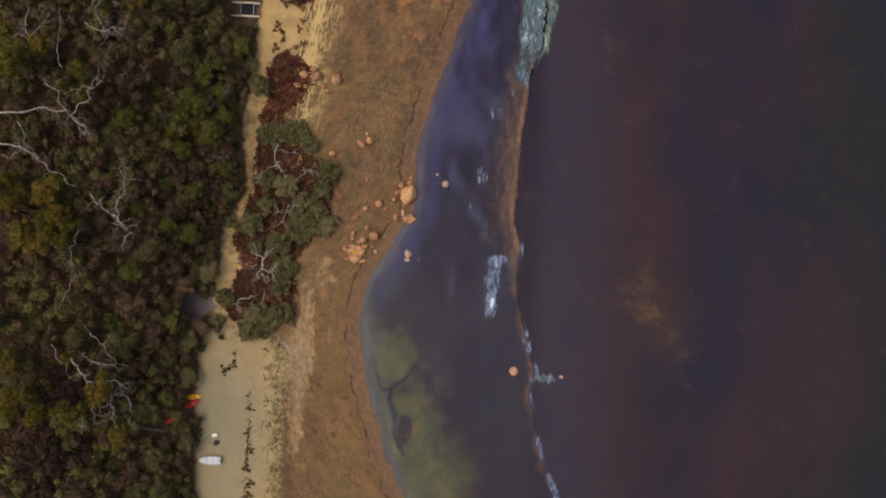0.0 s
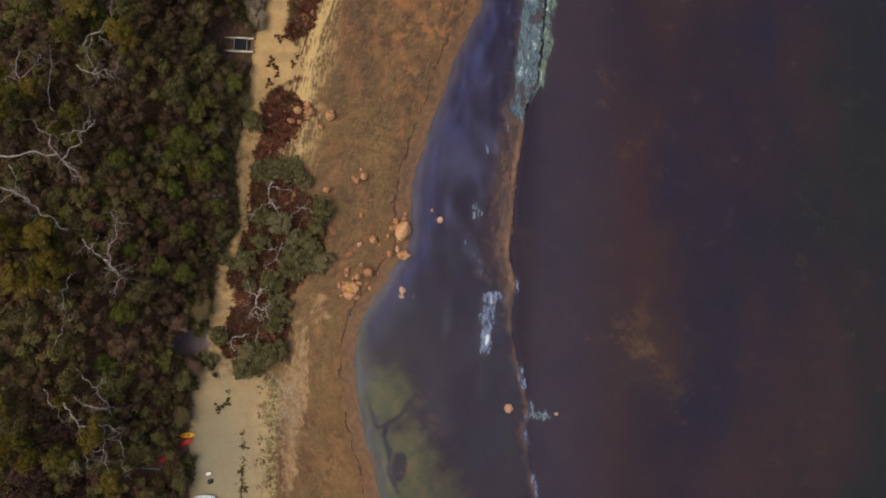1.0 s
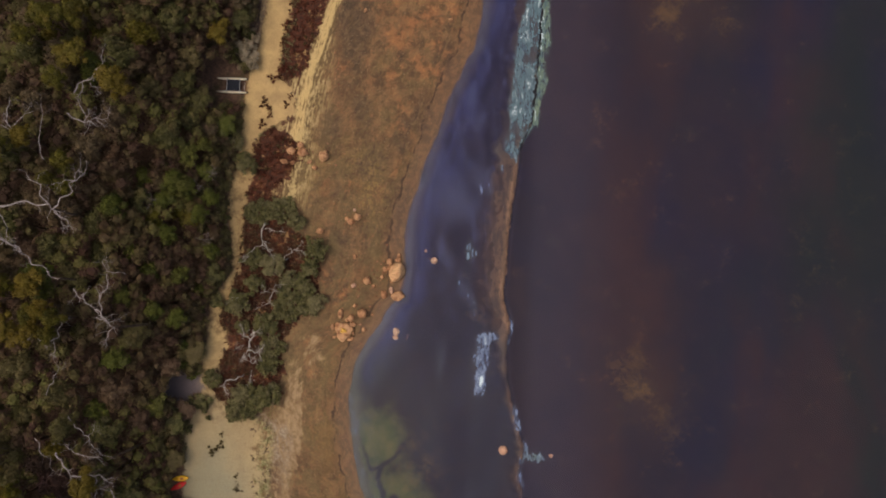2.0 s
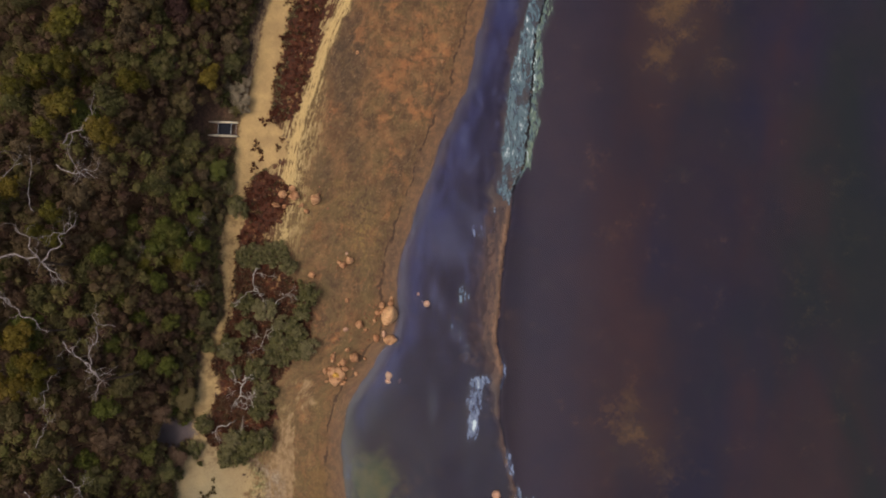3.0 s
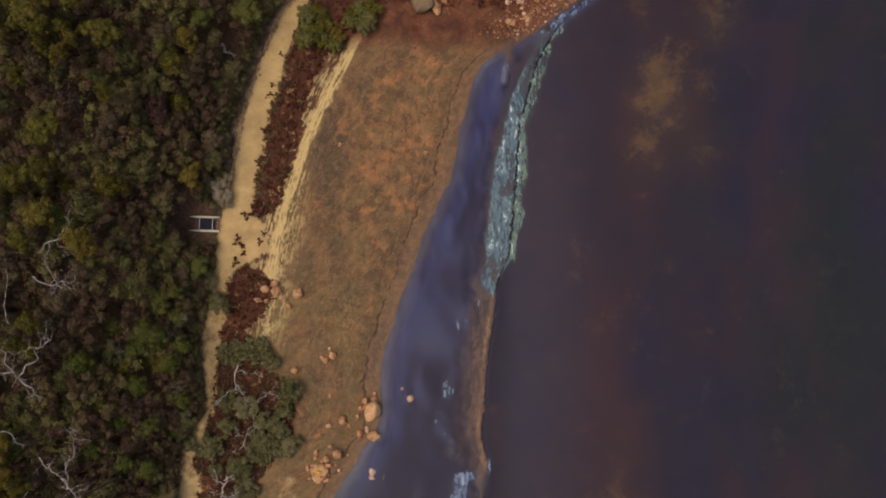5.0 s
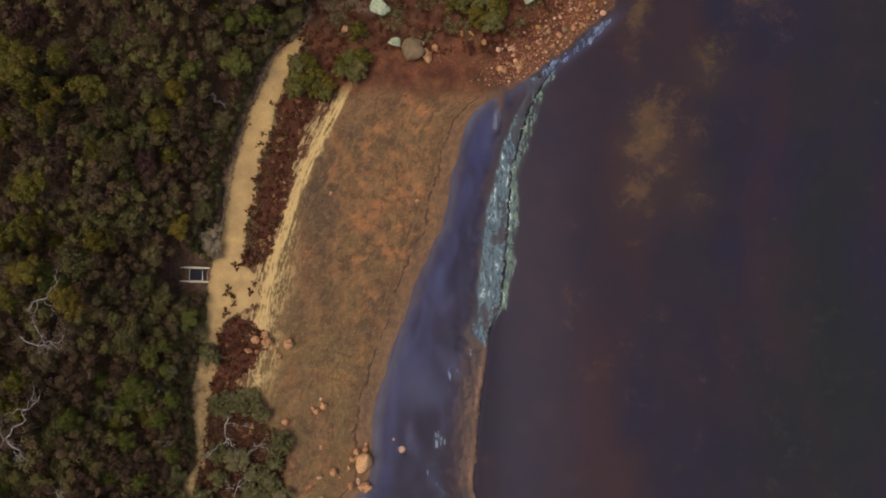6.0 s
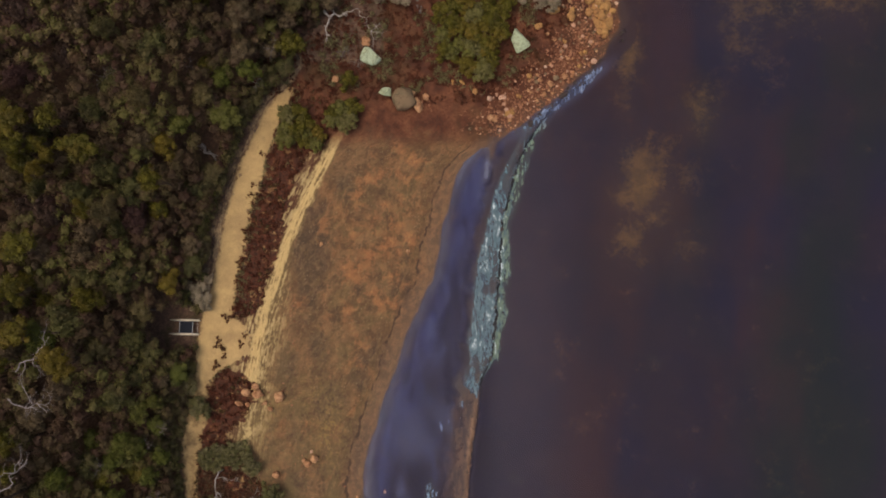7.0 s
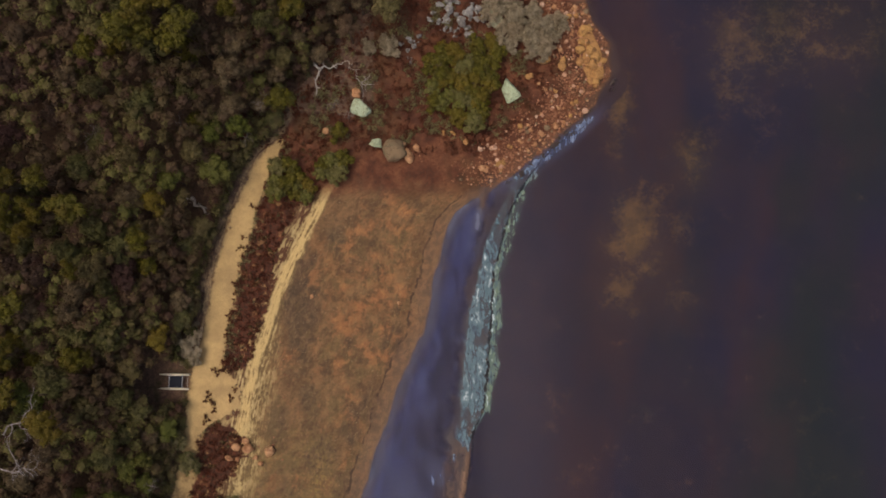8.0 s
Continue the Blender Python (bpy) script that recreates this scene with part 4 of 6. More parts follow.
POINT_SHRUBS = [
    (-16.6, 79.5, 3.02), (-13.6, 77.1, 2.46), (-17.9, 76.6, 1.89), (-8.9, 80.6, 2.84), (-6.6, 82.2, 1.7), (11.3, 98.8, 3.78), (15.8, 96.0, 3.97),
    (14.4, 91.5, 3.97), (9.5, 94.3, 3.02), (17.1, 101.5, 3.4), (8.4, 98.8, 2.36), (-7.7, 87.0, 1.51),
]
GREY_SHRUBS = [
    (23.8, 106.8, 3.75), (26.3, 103.3, 3.0), (20.9, 104.7, 2.81), (29.1, 106.9, 2.62), (0.6, 101.7, 1.87), (-2.7, 101.1, 1.31), (-31.5, 50.7, 2.06),
    (-30.2, 52.6, 1.5), (-30.5, 48.4, 1.5), (17.9, 108.6, 2.34), (20.8, 109.7, 2.34),
]
TUFTS = [
    (-26.6, 46.5, 1.04), (-27.6, 41.8, 1.23), (-27.0, 40.0, 0.66), (-28.4, 38.4, 0.85), (-24.5, 41.9, 0.66), (-23.9, 43.3, 0.57),
    (-22.0, 74.1, 0.57), (-23.2, 68.8, 0.57), (-23.8, 66.9, 0.66), (-24.9, 55.4, 0.85), (-24.2, 61.1, 0.76), (-25.5, 52.6, 0.76),
    (-34.0, -16.8, 0.95), (-32.6, -15.8, 0.85), (-32.3, -14.2, 0.47), (-29.6, -20.8, 0.47), (-29.5, -23.1, 0.47), (-29.3, -27.2, 0.66),
    (-28.8, -30.0, 0.66), (-29.0, -32.7, 0.85), (-28.5, -35.4, 0.85), (-28.6, -37.3, 0.76), (-37.9, -26.2, 1.33), (-37.3, -28.0, 0.76),
]
LIMBS_FORK = [
    (0.3, [(-62.2, 20.5), (-57.4, 21.2), (-52.7, 21.2), (-52.1, 20.5)]), (0.2, [(-52.1, 20.5), (-50.2, 22.6), (-49.2, 24.7), (-47.9, 26.7)]),
    (0.12, [(-49.2, 24.7), (-49.0, 26.0), (-48.6, 27.5)]), (0.12, [(-49.2, 24.7), (-50.5, 24.7), (-52.0, 24.0)]),
    (0.2, [(-52.1, 20.5), (-50.4, 19.2), (-49.1, 17.9)]), (0.12, [(-52.1, 20.5), (-50.9, 19.1), (-50.7, 18.0)]),
    (0.2, [(-52.7, 21.2), (-53.9, 22.6), (-55.7, 25.3)]),
]
LIMBS_CROOK = [
    (0.18, [(-59.2, 31.3), (-59.7, 32.5), (-59.7, 34.6), (-59.2, 36.4)]), (0.15, [(-59.3, 32.4), (-58.1, 33.9), (-57.4, 35.3)]),
    (0.12, [(-59.2, 31.7), (-61.3, 32.5), (-61.7, 31.8)]), (0.12, [(-54.4, 27.7), (-55.0, 29.8), (-54.8, 32.7), (-54.8, 35.3)]),
    (0.2, [(-51.6, 34.6), (-49.1, 33.4), (-47.5, 34.1), (-46.1, 32.7)]), (0.12, [(-49.1, 33.4), (-48.3, 34.3)]),
    (0.12, [(-47.5, 34.1), (-46.2, 33.9), (-45.5, 35.2)]),
]
LIMBS_LONG = [
    (0.24, [(-63.1, 16.4), (-59.8, 15.9), (-57.2, 14.1), (-54.6, 12.6), (-51.8, 10.8)]), (0.12, [(-60.9, 19.8), (-59.5, 17.8), (-58.1, 15.3)]),
    (0.14, [(-57.2, 14.1), (-58.9, 15.3), (-60.6, 16.5)]), (0.12, [(-59.8, 15.9), (-61.3, 14.4), (-62.9, 14.7)]),
]
LIMBS_TWIST = [
    (0.25, [(-45.5, 6.6), (-44.7, 6.3), (-44.0, 5.5), (-42.8, 4.2)]), (0.14, [(-42.8, 4.2), (-43.5, 2.7), (-44.5, 1.8)]),
    (0.16, [(-44.7, 6.3), (-45.2, 7.9), (-44.3, 9.5), (-44.3, 12.0), (-41.8, 11.7)]), (0.1, [(-44.3, 12.0), (-44.8, 13.6), (-44.0, 14.1)]),
    (0.1, [(-45.2, 7.9), (-44.9, 9.9)]), (0.2, [(-48.9, 9.4), (-47.4, 8.0), (-46.6, 8.9)]), (0.12, [(-45.4, 5.4), (-43.8, 4.7), (-42.2, 5.2)]),
    (0.16, [(-47.4, 8.0), (-45.9, 6.8), (-45.0, 5.8)]),
]
LIMBS_BROAD = [
    (0.24, [(-58.2, 2.1), (-54.8, 1.8), (-52.8, 1.7), (-51.6, 2.4), (-51.6, 5.1)]), (0.12, [(-52.8, 1.7), (-52.4, 0.5), (-53.0, -0.4)]),
    (0.1, [(-53.4, -6.2), (-52.3, -4.1), (-51.6, -2.4), (-50.8, -2.2)]),
]
LIMBS_CROWDED = [
    (0.28, [(-51.3, -14.3), (-50.2, -15.9), (-48.9, -17.2), (-47.2, -17.8)]),
    (0.22, [(-48.8, -17.9), (-47.9, -19.4), (-48.1, -21.5), (-47.3, -23.6)]),
    (0.14, [(-47.9, -19.4), (-46.1, -21.0), (-45.0, -20.5), (-44.8, -22.1)]),
    (0.2, [(-45.6, -17.3), (-45.2, -19.7), (-45.2, -22.6), (-44.5, -24.0)]), (0.26, [(-48.8, -17.5), (-45.6, -17.3), (-42.7, -17.2)]),
    (0.12, [(-43.2, -19.3), (-42.3, -21.2), (-41.7, -23.2)]), (0.12, [(-54.6, -12.4), (-53.1, -14.8), (-51.3, -17.0)]),
    (0.12, [(-49.0, -21.5), (-49.2, -24.3)]), (0.12, [(-45.4, -19.3), (-43.2, -19.3)]),
]
LIMBS_SPRAWL = [
    (0.14, [(-51.0, -9.5), (-49.9, -11.1), (-47.9, -12.3), (-47.2, -13.9), (-45.8, -15.1), (-44.4, -15.3)]),
    (0.18, [(-49.6, -14.8), (-45.8, -15.1)]), (0.1, [(-47.9, -12.3), (-47.0, -11.4)]), (0.12, [(-49.6, -14.8), (-51.4, -13.2)]),
]
LIMBS_EDGE = [
    (0.22, [(-51.9, 38.2), (-50.8, 39.6), (-48.8, 40.5), (-47.3, 42.2), (-47.2, 43.8)]), (0.15, [(-50.8, 39.6), (-51.0, 36.6)]),
    (0.14, [(-49.6, 39.7), (-48.1, 38.3)]), (0.1, [(-49.2, 40.0), (-48.5, 41.4)]),
    (0.12, [(-51.0, 36.6), (-49.6, 34.3), (-49.1, 33.3), (-49.8, 31.9)]),
]
LIMBS_FINE = [
    (0.12, [(-46.1, 83.3), (-42.0, 82.1), (-40.2, 80.3), (-37.0, 78.1), (-35.2, 77.7)]), (0.1, [(-35.2, 78.2), (-35.2, 80.4)]),
    (0.1, [(-40.2, 80.3), (-39.4, 82.6)]), (0.1, [(-37.0, 78.1), (-37.5, 79.9)]), (0.12, [(-51.0, 70.3), (-50.0, 69.0), (-48.1, 67.4)]),
    (0.08, [(-50.0, 69.0), (-50.7, 67.2)]),
]
LIMBS_WHITE = [
    (0.3, [(-11.9, 98.1), (-10.7, 97.1), (-8.6, 97.6)]), (0.2, [(-10.7, 97.1), (-11.2, 95.4), (-11.1, 93.0)]),
    (0.08, [(-8.6, 97.6), (-6.7, 98.4), (-5.3, 97.0), (-4.0, 94.8)]), (0.06, [(-4.0, 94.8), (-2.4, 96.1)]), (0.06, [(-4.0, 94.8), (-1.9, 94.4)]),
    (0.06, [(-4.0, 94.8), (-3.5, 92.6)]),
]
LOG_FALLEN = [
    (0.25, [(-32.1, 75.2), (-30.5, 73.8), (-27.8, 71.5)]), (0.12, [(-31.4, 74.4), (-32.9, 75.0)]),
]
SHRUB_LIMBS_FORK = [
    (0.14, [(-26.6, 21.2), (-26.9, 20.0), (-26.4, 17.9), (-27.8, 16.6), (-28.9, 15.6)]), (0.1, [(-26.4, 17.9), (-25.8, 16.7), (-25.1, 16.1)]),
    (0.07, [(-26.9, 20.0), (-25.8, 20.4), (-23.8, 20.1)]), (0.06, [(-28.9, 15.6), (-29.4, 15.0)]),
]
SHRUB_LIMBS_THIN = [
    (0.08, [(-23.1, 15.4), (-22.4, 16.1), (-21.3, 17.0), (-19.4, 16.6)]), (0.05, [(-21.3, 17.0), (-20.6, 17.7)]),
]
SHRUB_LIMBS_STAR = [
    (0.2, [(-27.5, 3.1), (-27.8, 1.8), (-28.0, 0.1), (-28.2, -1.3)]), (0.12, [(-27.8, 1.8), (-29.1, 2.4), (-29.4, 3.8)]),
    (0.12, [(-27.8, 2.5), (-26.6, 3.4)]), (0.14, [(-28.0, 0.1), (-26.4, -0.3), (-25.7, -1.7)]), (0.12, [(-28.0, -0.4), (-26.8, -1.7)]),
    (0.08, [(-26.4, -0.3), (-25.6, 0.8)]), (0.08, [(-28.0, -0.4), (-29.1, -1.6)]), (0.06, [(-28.8, 1.0), (-29.7, 0.5)]),
]
SHRUB_LIMBS_HOOK = [
    (0.15, [(-29.5, -4.3), (-31.4, -4.9), (-31.7, -5.8), (-31.1, -6.7)]), (0.07, [(-27.4, -3.1), (-27.6, -4.6)]),
]
SHRUB_LIMBS_GREY = [
    (0.08, [(-24.3, 11.1), (-25.1, 8.2), (-26.5, 7.2)]), (0.06, [(-25.2, 9.7), (-26.2, 10.6)]), (0.06, [(-24.7, 10.1), (-23.6, 10.9)]),
    (0.06, [(-29.9, 9.0), (-31.0, 8.3)]),
]
GUM_CROWNS = [
    (-61.6, 29.3, 3.32), (-52.6, 27.9, 2.16), (-58.4, 31.1, 2.32), (-54.1, 24.9, 1.66), (-61.7, 9.3, 3.73), (-56.3, 9.5, 2.9), (-54.2, 4.6, 3.73),
    (-59.1, 3.1, 2.9), (-46.3, -18.6, 2.65), (-56.3, -21.0, 3.73), (-50.6, -21.6, 2.49), (-43.4, -25.3, 2.32), (-60.1, -15.0, 2.9),
    (-31.7, 98.5, 5.81), (-35.9, 96.2, 3.32), (-53.9, 74.2, 3.32), (-51.0, 69.2, 3.73), (-44.5, 71.0, 3.15), (-52.6, 50.1, 2.49),
    (-52.5, 43.6, 3.32), (-45.7, 39.7, 2.9), (-53.0, 55.9, 3.32), (-55.9, 49.0, 2.9), (-58.2, 45.5, 2.32), (-53.6, 39.7, 2.32), (-51.7, 23.9, 2.07),
    (-34.2, 66.9, 2.32), (-43.7, 61.8, 1.66), (-55.5, 72.5, 3.3), (-58, 77, 3.0), (-48.5, 75, 2.4), (-60, 69.5, 3.0),
]
PALE_CROWNS = [
    (-30.1, 96.6, 4.02), (-23.6, 93.9, 3.58), (-34.4, 90.9, 3.13), (-43.0, 82.3, 3.58), (-51.9, 79.3, 3.13), (-16.1, 90.3, 2.68),
    (-14.8, 104.5, 3.58), (-18.4, 101.6, 2.68), (-20.8, 94.9, 2.23), (0.9, 105.9, 4.02), (-3.8, 106.7, 2.68), (-5.5, 101.9, 2.5),
]
GREEN_CROWNS = [
    (-35.5, 33.0, 1.44), (-39.7, 26.7, 2.25), (-41.3, 23.9, 2.16), (-37.8, 25.9, 1.98), (-40.1, 18.4, 1.98), (-42.4, 12.7, 1.98), (-38.3, 12.0, 1.8),
    (-42.0, 6.4, 1.98), (-38.3, 5.2, 1.98), (-35.3, 21.8, 1.8), (-33.5, 15.9, 1.62), (-26.8, 79.2, 3.16), (-33.1, 77.2, 2.53), (-27.1, 84.8, 2.25),
    (-22.5, 85.8, 2.25), (-38.8, 26.2, 2.25), (-38.2, 31.6, 2.34), (-34.2, 24.5, 1.8),
]

# ---- builders ----
def part(name, mesh, material, parent=None, label=""):
    """Links a mesh (or a bmesh) as one object, under a thing or a part."""
    if isinstance(mesh, bmesh.types.BMesh):
        me = bpy.data.meshes.new(name)
        mesh.to_mesh(me)
        mesh.free()
        mesh = me
    if material and not mesh.materials:
        mesh.materials.append(material)
    ob = new(name, mesh)
    ob.parent = parent
    if label:
        ob["label"] = label
    return ob


def mesh_of(name, verts, faces, clump=None, smooth=False):
    me = bpy.data.meshes.new(name)
    me.from_pydata([tuple(v) for v in verts], [], [tuple(f) for f in faces])
    if clump is not None:
        me.attributes.new("clump", "FLOAT", "POINT").data.foreach_set("value", np.asarray(clump, np.float32))
    if smooth:
        me.polygons.foreach_set("use_smooth", np.ones(len(me.polygons), dtype=bool))
    return me


def ico(sub):
    bm = bmesh.new()
    bmesh.ops.create_icosphere(bm, subdivisions=sub, radius=1)
    v = np.array([w.co[:] for w in bm.verts])
    f = [[w.index for w in g.verts] for g in bm.faces]
    bm.free()
    return v, np.array(f)


ICO1, ICO2, ICO3 = ico(1), ico(2), ico(3)


def height_at(x, y):
    return float(terrain(np.array([x]), np.array([y]))[0])


def on_ground(clumps):
    """Lifts clumps (x, y, height over the ground, r) onto the terrain."""
    c = np.array(clumps)
    c[:, 2] += terrain(c[:, 0], c[:, 1])
    return [tuple(q) for q in c]


def foliage(name, rng, clumps, per, size, core=0.85, droop=0.2, ruffle=0.42):
    """Leaves on the skins of clumps (x, y, z, r), with a rough leafy core in each."""
    V, F, C, base = [], [], [], 0
    cv, cf = ICO1
    for cx, cy, cz, r in clumps:
        tone = rng.uniform(0, 1)
        lump = cv * (core * r * rng.uniform(0.75, 1.1, (len(cv), 1))) * np.array([1, 1, 0.8]) + (cx, cy, cz)
        V.append(lump)
        F += [tuple(f + base) for f in cf]
        C += [tone * 0.8] * len(cv)
        base += len(cv)
        n = int(per * r * r) + 4
        d = rng.normal(size=(n, 3))
        d[:, 2] = np.abs(d[:, 2]) * 1.1 - 0.35
        d /= np.linalg.norm(d, axis=1)[:, None]
        p = d * r * rng.uniform(0.75, 1.16, (n, 1)) * np.array([1, 1, 0.85]) + (cx, cy, cz)
        nrm = d + rng.normal(scale=ruffle, size=(n, 3)) + (0, 0, droop)
        nrm /= np.linalg.norm(nrm, axis=1)[:, None]
        a = np.cross(nrm, rng.normal(size=(n, 3)))
        a /= np.linalg.norm(a, axis=1)[:, None]
        b = np.cross(nrm, a)
        s = size * rng.uniform(0.6, 1.35, (n, 1))
        quad = np.stack([p - a * s, p - b * s * 0.45, p + a * s, p + b * s * 0.45], 1)
        V.append(quad.reshape(-1, 3))
        F += [(base + 4 * i, base + 4 * i + 1, base + 4 * i + 2, base + 4 * i + 3) for i in range(n)]
        C += list(np.repeat(np.clip(tone * 0.7 + rng.uniform(0, 0.3, n), 0, 1), 4))
        base += 4 * n
    return mesh_of(name, np.concatenate(V), F, C)


def dome_clumps(rng, n, radius, height, lo, hi):
    """Clump places over an uneven dome: wide and open, higher in the middle."""
    out = []
    lean = rng.uniform(0, 6.28)
    for k in range(n):
        a, q = k * 2.4 + rng.uniform(-0.5, 0.5), math.sqrt((k + 0.5) / n) * rng.uniform(0.8, 1.1)
        reach = radius * (0.82 + 0.22 * math.sin(2 * a + lean) + 0.1 * math.sin(5 * a))
        out.append((q * reach * math.cos(a), q * reach * math.sin(a), height * (1 - q * q) * rng.uniform(0.6, 1.1) - rng.uniform(0, 0.25) * height, rng.uniform(lo, hi)))
    return out


def tube_points(rng, pts, r0, r1, sides=6, wiggle=0.0):
    """A tapered, slightly gnarled branch along points: verts and faces."""
    pts = [Vector(p) for p in pts]
    fine = []
    for n, (a, b) in enumerate(zip(pts, pts[1:])):
        k = max(2, min(6, int((b - a).length / 0.6)))
        for i in range(k):
            u = i / k
            p0, p3 = pts[max(n - 1, 0)], pts[min(n + 2, len(pts) - 1)]
            q = 0.5 * (2 * a + (b - p0) * u + (2 * p0 - 5 * a + 4 * b - p3) * u * u + (3 * a - p0 - 3 * b + p3) * u ** 3)
            fine.append(q + Vector(rng.normal(size=3)) * wiggle * (1 if i else 0.3))
    fine.append(pts[-1])
    V, F = [], []
    n = len(fine)
    for i, p in enumerate(fine):
        d = (fine[min(i + 1, n - 1)] - fine[max(i - 1, 0)]).normalized()
        side = d.cross(Vector((0.31, 0.2, 0.93)))
        side = side.normalized() if side.length > 1e-3 else Vector((1, 0, 0))
        up = d.cross(side)
        r = r0 + (r1 - r0) * i / (n - 1)
        r *= 1 + 0.12 * math.sin(i * 1.9)
        for k in range(sides):
            a = 2 * math.pi * k / sides
            V.append(tuple(p + (side * math.cos(a) + up * math.sin(a)) * r))
    for i in range(n - 1):
        for k in range(sides):
            j = (k + 1) % sides
            F.append((i * sides + k, i * sides + j, (i + 1) * sides + j, (i + 1) * sides + k))
    F.append(tuple(range(sides))[::-1])
    F.append(tuple((n - 1) * sides + k for k in range(sides)))
    return V, F, fine


def crook(rng, pts, amount):
    """Extra bends between the points of a limb."""
    pts = [Vector(p) for p in pts]
    out = [pts[0]]
    for a, b in zip(pts, pts[1:]):
        d = b - a
        side = Vector((-d.y, d.x, 0.35 * d.length * rng.choice([-1, 1])))
        k = 2 if d.length > 1.6 else 1
        for i in range(1, k + 1):
            out.append(a + d * (i / (k + 1)) + side * rng.normal(0, amount))
        out.append(b)
    return out


def twig_tree(rng, V, F, p, d, length, r, depth):
    """A crooked twig from p along d, forking into thinner ones."""
    pts, e = [p], d
    for _ in range(4):
        e = (e + Vector(rng.normal(scale=0.42, size=3)) * Vector((1, 1, 0.5)).length * 0.6).normalized()
        pts.append(pts[-1] + e * length * 0.25 * rng.uniform(0.7, 1.2))
    v2, f2, _n = tube_points(rng, pts, r, max(r * 0.35, 0.012), 4, 0.02)
    F += [tuple(k + len(V) for k in f) for f in f2]
    V += v2
    if depth:
        for k in range(2):
            i = rng.randint(1, 4)
            turn = rng.choice([-1, 1]) * rng.uniform(0.4, 0.9)
            q = (pts[i + 1] - pts[i]).normalized()
            q = Vector((q.x * math.cos(turn) - q.y * math.sin(turn), q.x * math.sin(turn) + q.y * math.cos(turn), q.z + rng.uniform(-0.2, 0.3)))
            twig_tree(rng, V, F, pts[i], q, length * 0.6, r * 0.6, depth - 1)


def branch_mesh(name, rng, pts, r0, r1, twigs=0, twig_len=1.0, wiggle=0.05, bend=0.0, depth=0):
    """A limb with thin twigs forking from it."""
    V, F, fine = tube_points(rng, crook(rng, pts, bend) if bend else pts, r0, r1, 6, wiggle)
    for _ in range(twigs):
        i = rng.randint(len(fine) // 3, len(fine))
        d = (fine[i] - fine[max(i - 1, 0)])
        d = d.normalized() if d.length > 1e-4 else Vector((1, 0, 0))
        turn = rng.choice([-1, 1]) * rng.uniform(0.3, 1.0) * (0.4 if i > len(fine) - 3 else 1)
        e = Vector((d.x * math.cos(turn) - d.y * math.sin(turn), d.x * math.sin(turn) + d.y * math.cos(turn), rng.uniform(-0.1, 0.3)))
        twig_tree(rng, V, F, fine[i], e, twig_len * rng.uniform(0.6, 1.2), r1 * 0.8, depth)
    return mesh_of(name, V, F, None, True)


def thing(name, x, y, z, label, category, group="", kind="", turn=0.0):
    ob = new(name)
    ob.empty_display_size = 0.3
    ob.location, ob.rotation_euler = (x, y, z), (0, 0, turn)
    return tagged(ob, label, category, group, kind)


# ---- trees ----
def make_tree(name, seed, radius, height, material, label, category, group, n=20, per=60, size=0.26, bark=None, lo=0.28, hi=0.42, open_crown=False):
    """A living tree: trunk, limbs that carry the crown, leafy crown. Base at the origin, kept far below as a pattern."""
    rng = np.random.RandomState(seed)
    root = thing(name, 0, 0, 0, label, category, group)
    lift = height - radius * 0.55
    rise = radius * (0.5 if not open_crown else 0.4)
    clumps = [(cx, cy, cz + lift, r) for cx, cy, cz, r in dome_clumps(rng, n, radius * 0.85, rise, lo * radius, hi * radius)]
    part("crown", foliage("crown", rng, clumps, per, size), material, root)
    fork = (0.1 * radius, -0.05 * radius, lift * 0.55)
    part("trunk", branch_mesh("trunk", rng, [(0, 0, -0.3), (0.05 * radius, 0, lift * 0.3), fork], 0.035 * height ** 0.8, 0.02 * height ** 0.8), M_BARK_DARK, root)
    for k in range(3 if not open_crown else 5):
        a = k * 6.28 / (3 if not open_crown else 5) + rng.uniform(-0.4, 0.4)
        far = radius * rng.uniform(0.5, 0.95 if open_crown else 0.7)
        tip = (far * math.cos(a), far * math.sin(a), lift + rise * (0.75 if open_crown else 0.3))
        mid = (tip[0] * 0.5, tip[1] * 0.5, lift * 0.85)
        part("limb", branch_mesh("limb", rng, [fork, mid, tip], 0.011 * height ** 0.8, 0.025, 1, radius * 0.35), bark or M_BARK_DARK, root)
    return root


def scaled(root, x, y, turn, s, dz=0.0, sz=None):
    """A copy of a pattern tree at a place, scaled."""
    ob = copy_thing(root, Matrix.Translation((x, y, height_at(x, y) - 0.05 + dz)) @ Matrix.Rotation(turn, 4, "Z"))
    ob.scale = (s, s, sz or s)
    return ob


def drop(root):
    """Removes a pattern once its copies stand."""
    for o in (*root.children_recursive, root):
        bpy.data.objects.remove(o)


def wood_limit(y):
    return float(at_y(TRACK_IN, y)) if y < 86 else float(np.interp(y, [86, 95, 104, 112, 130], [-19, -13.5, -6, 4, 22]))


def split_places(rng, places, most):
    """Breaks large crowns into several smaller ones over the same ground."""
    for x, y, r in places:
        if r <= most:
            yield x, y, r
            continue
        for k in range(5):
            a = 1.257 * k + rng.uniform(-0.3, 0.3)
            yield x + 0.55 * r * math.cos(a), y + 0.55 * r * math.sin(a), r * rng.uniform(0.45, 0.58)


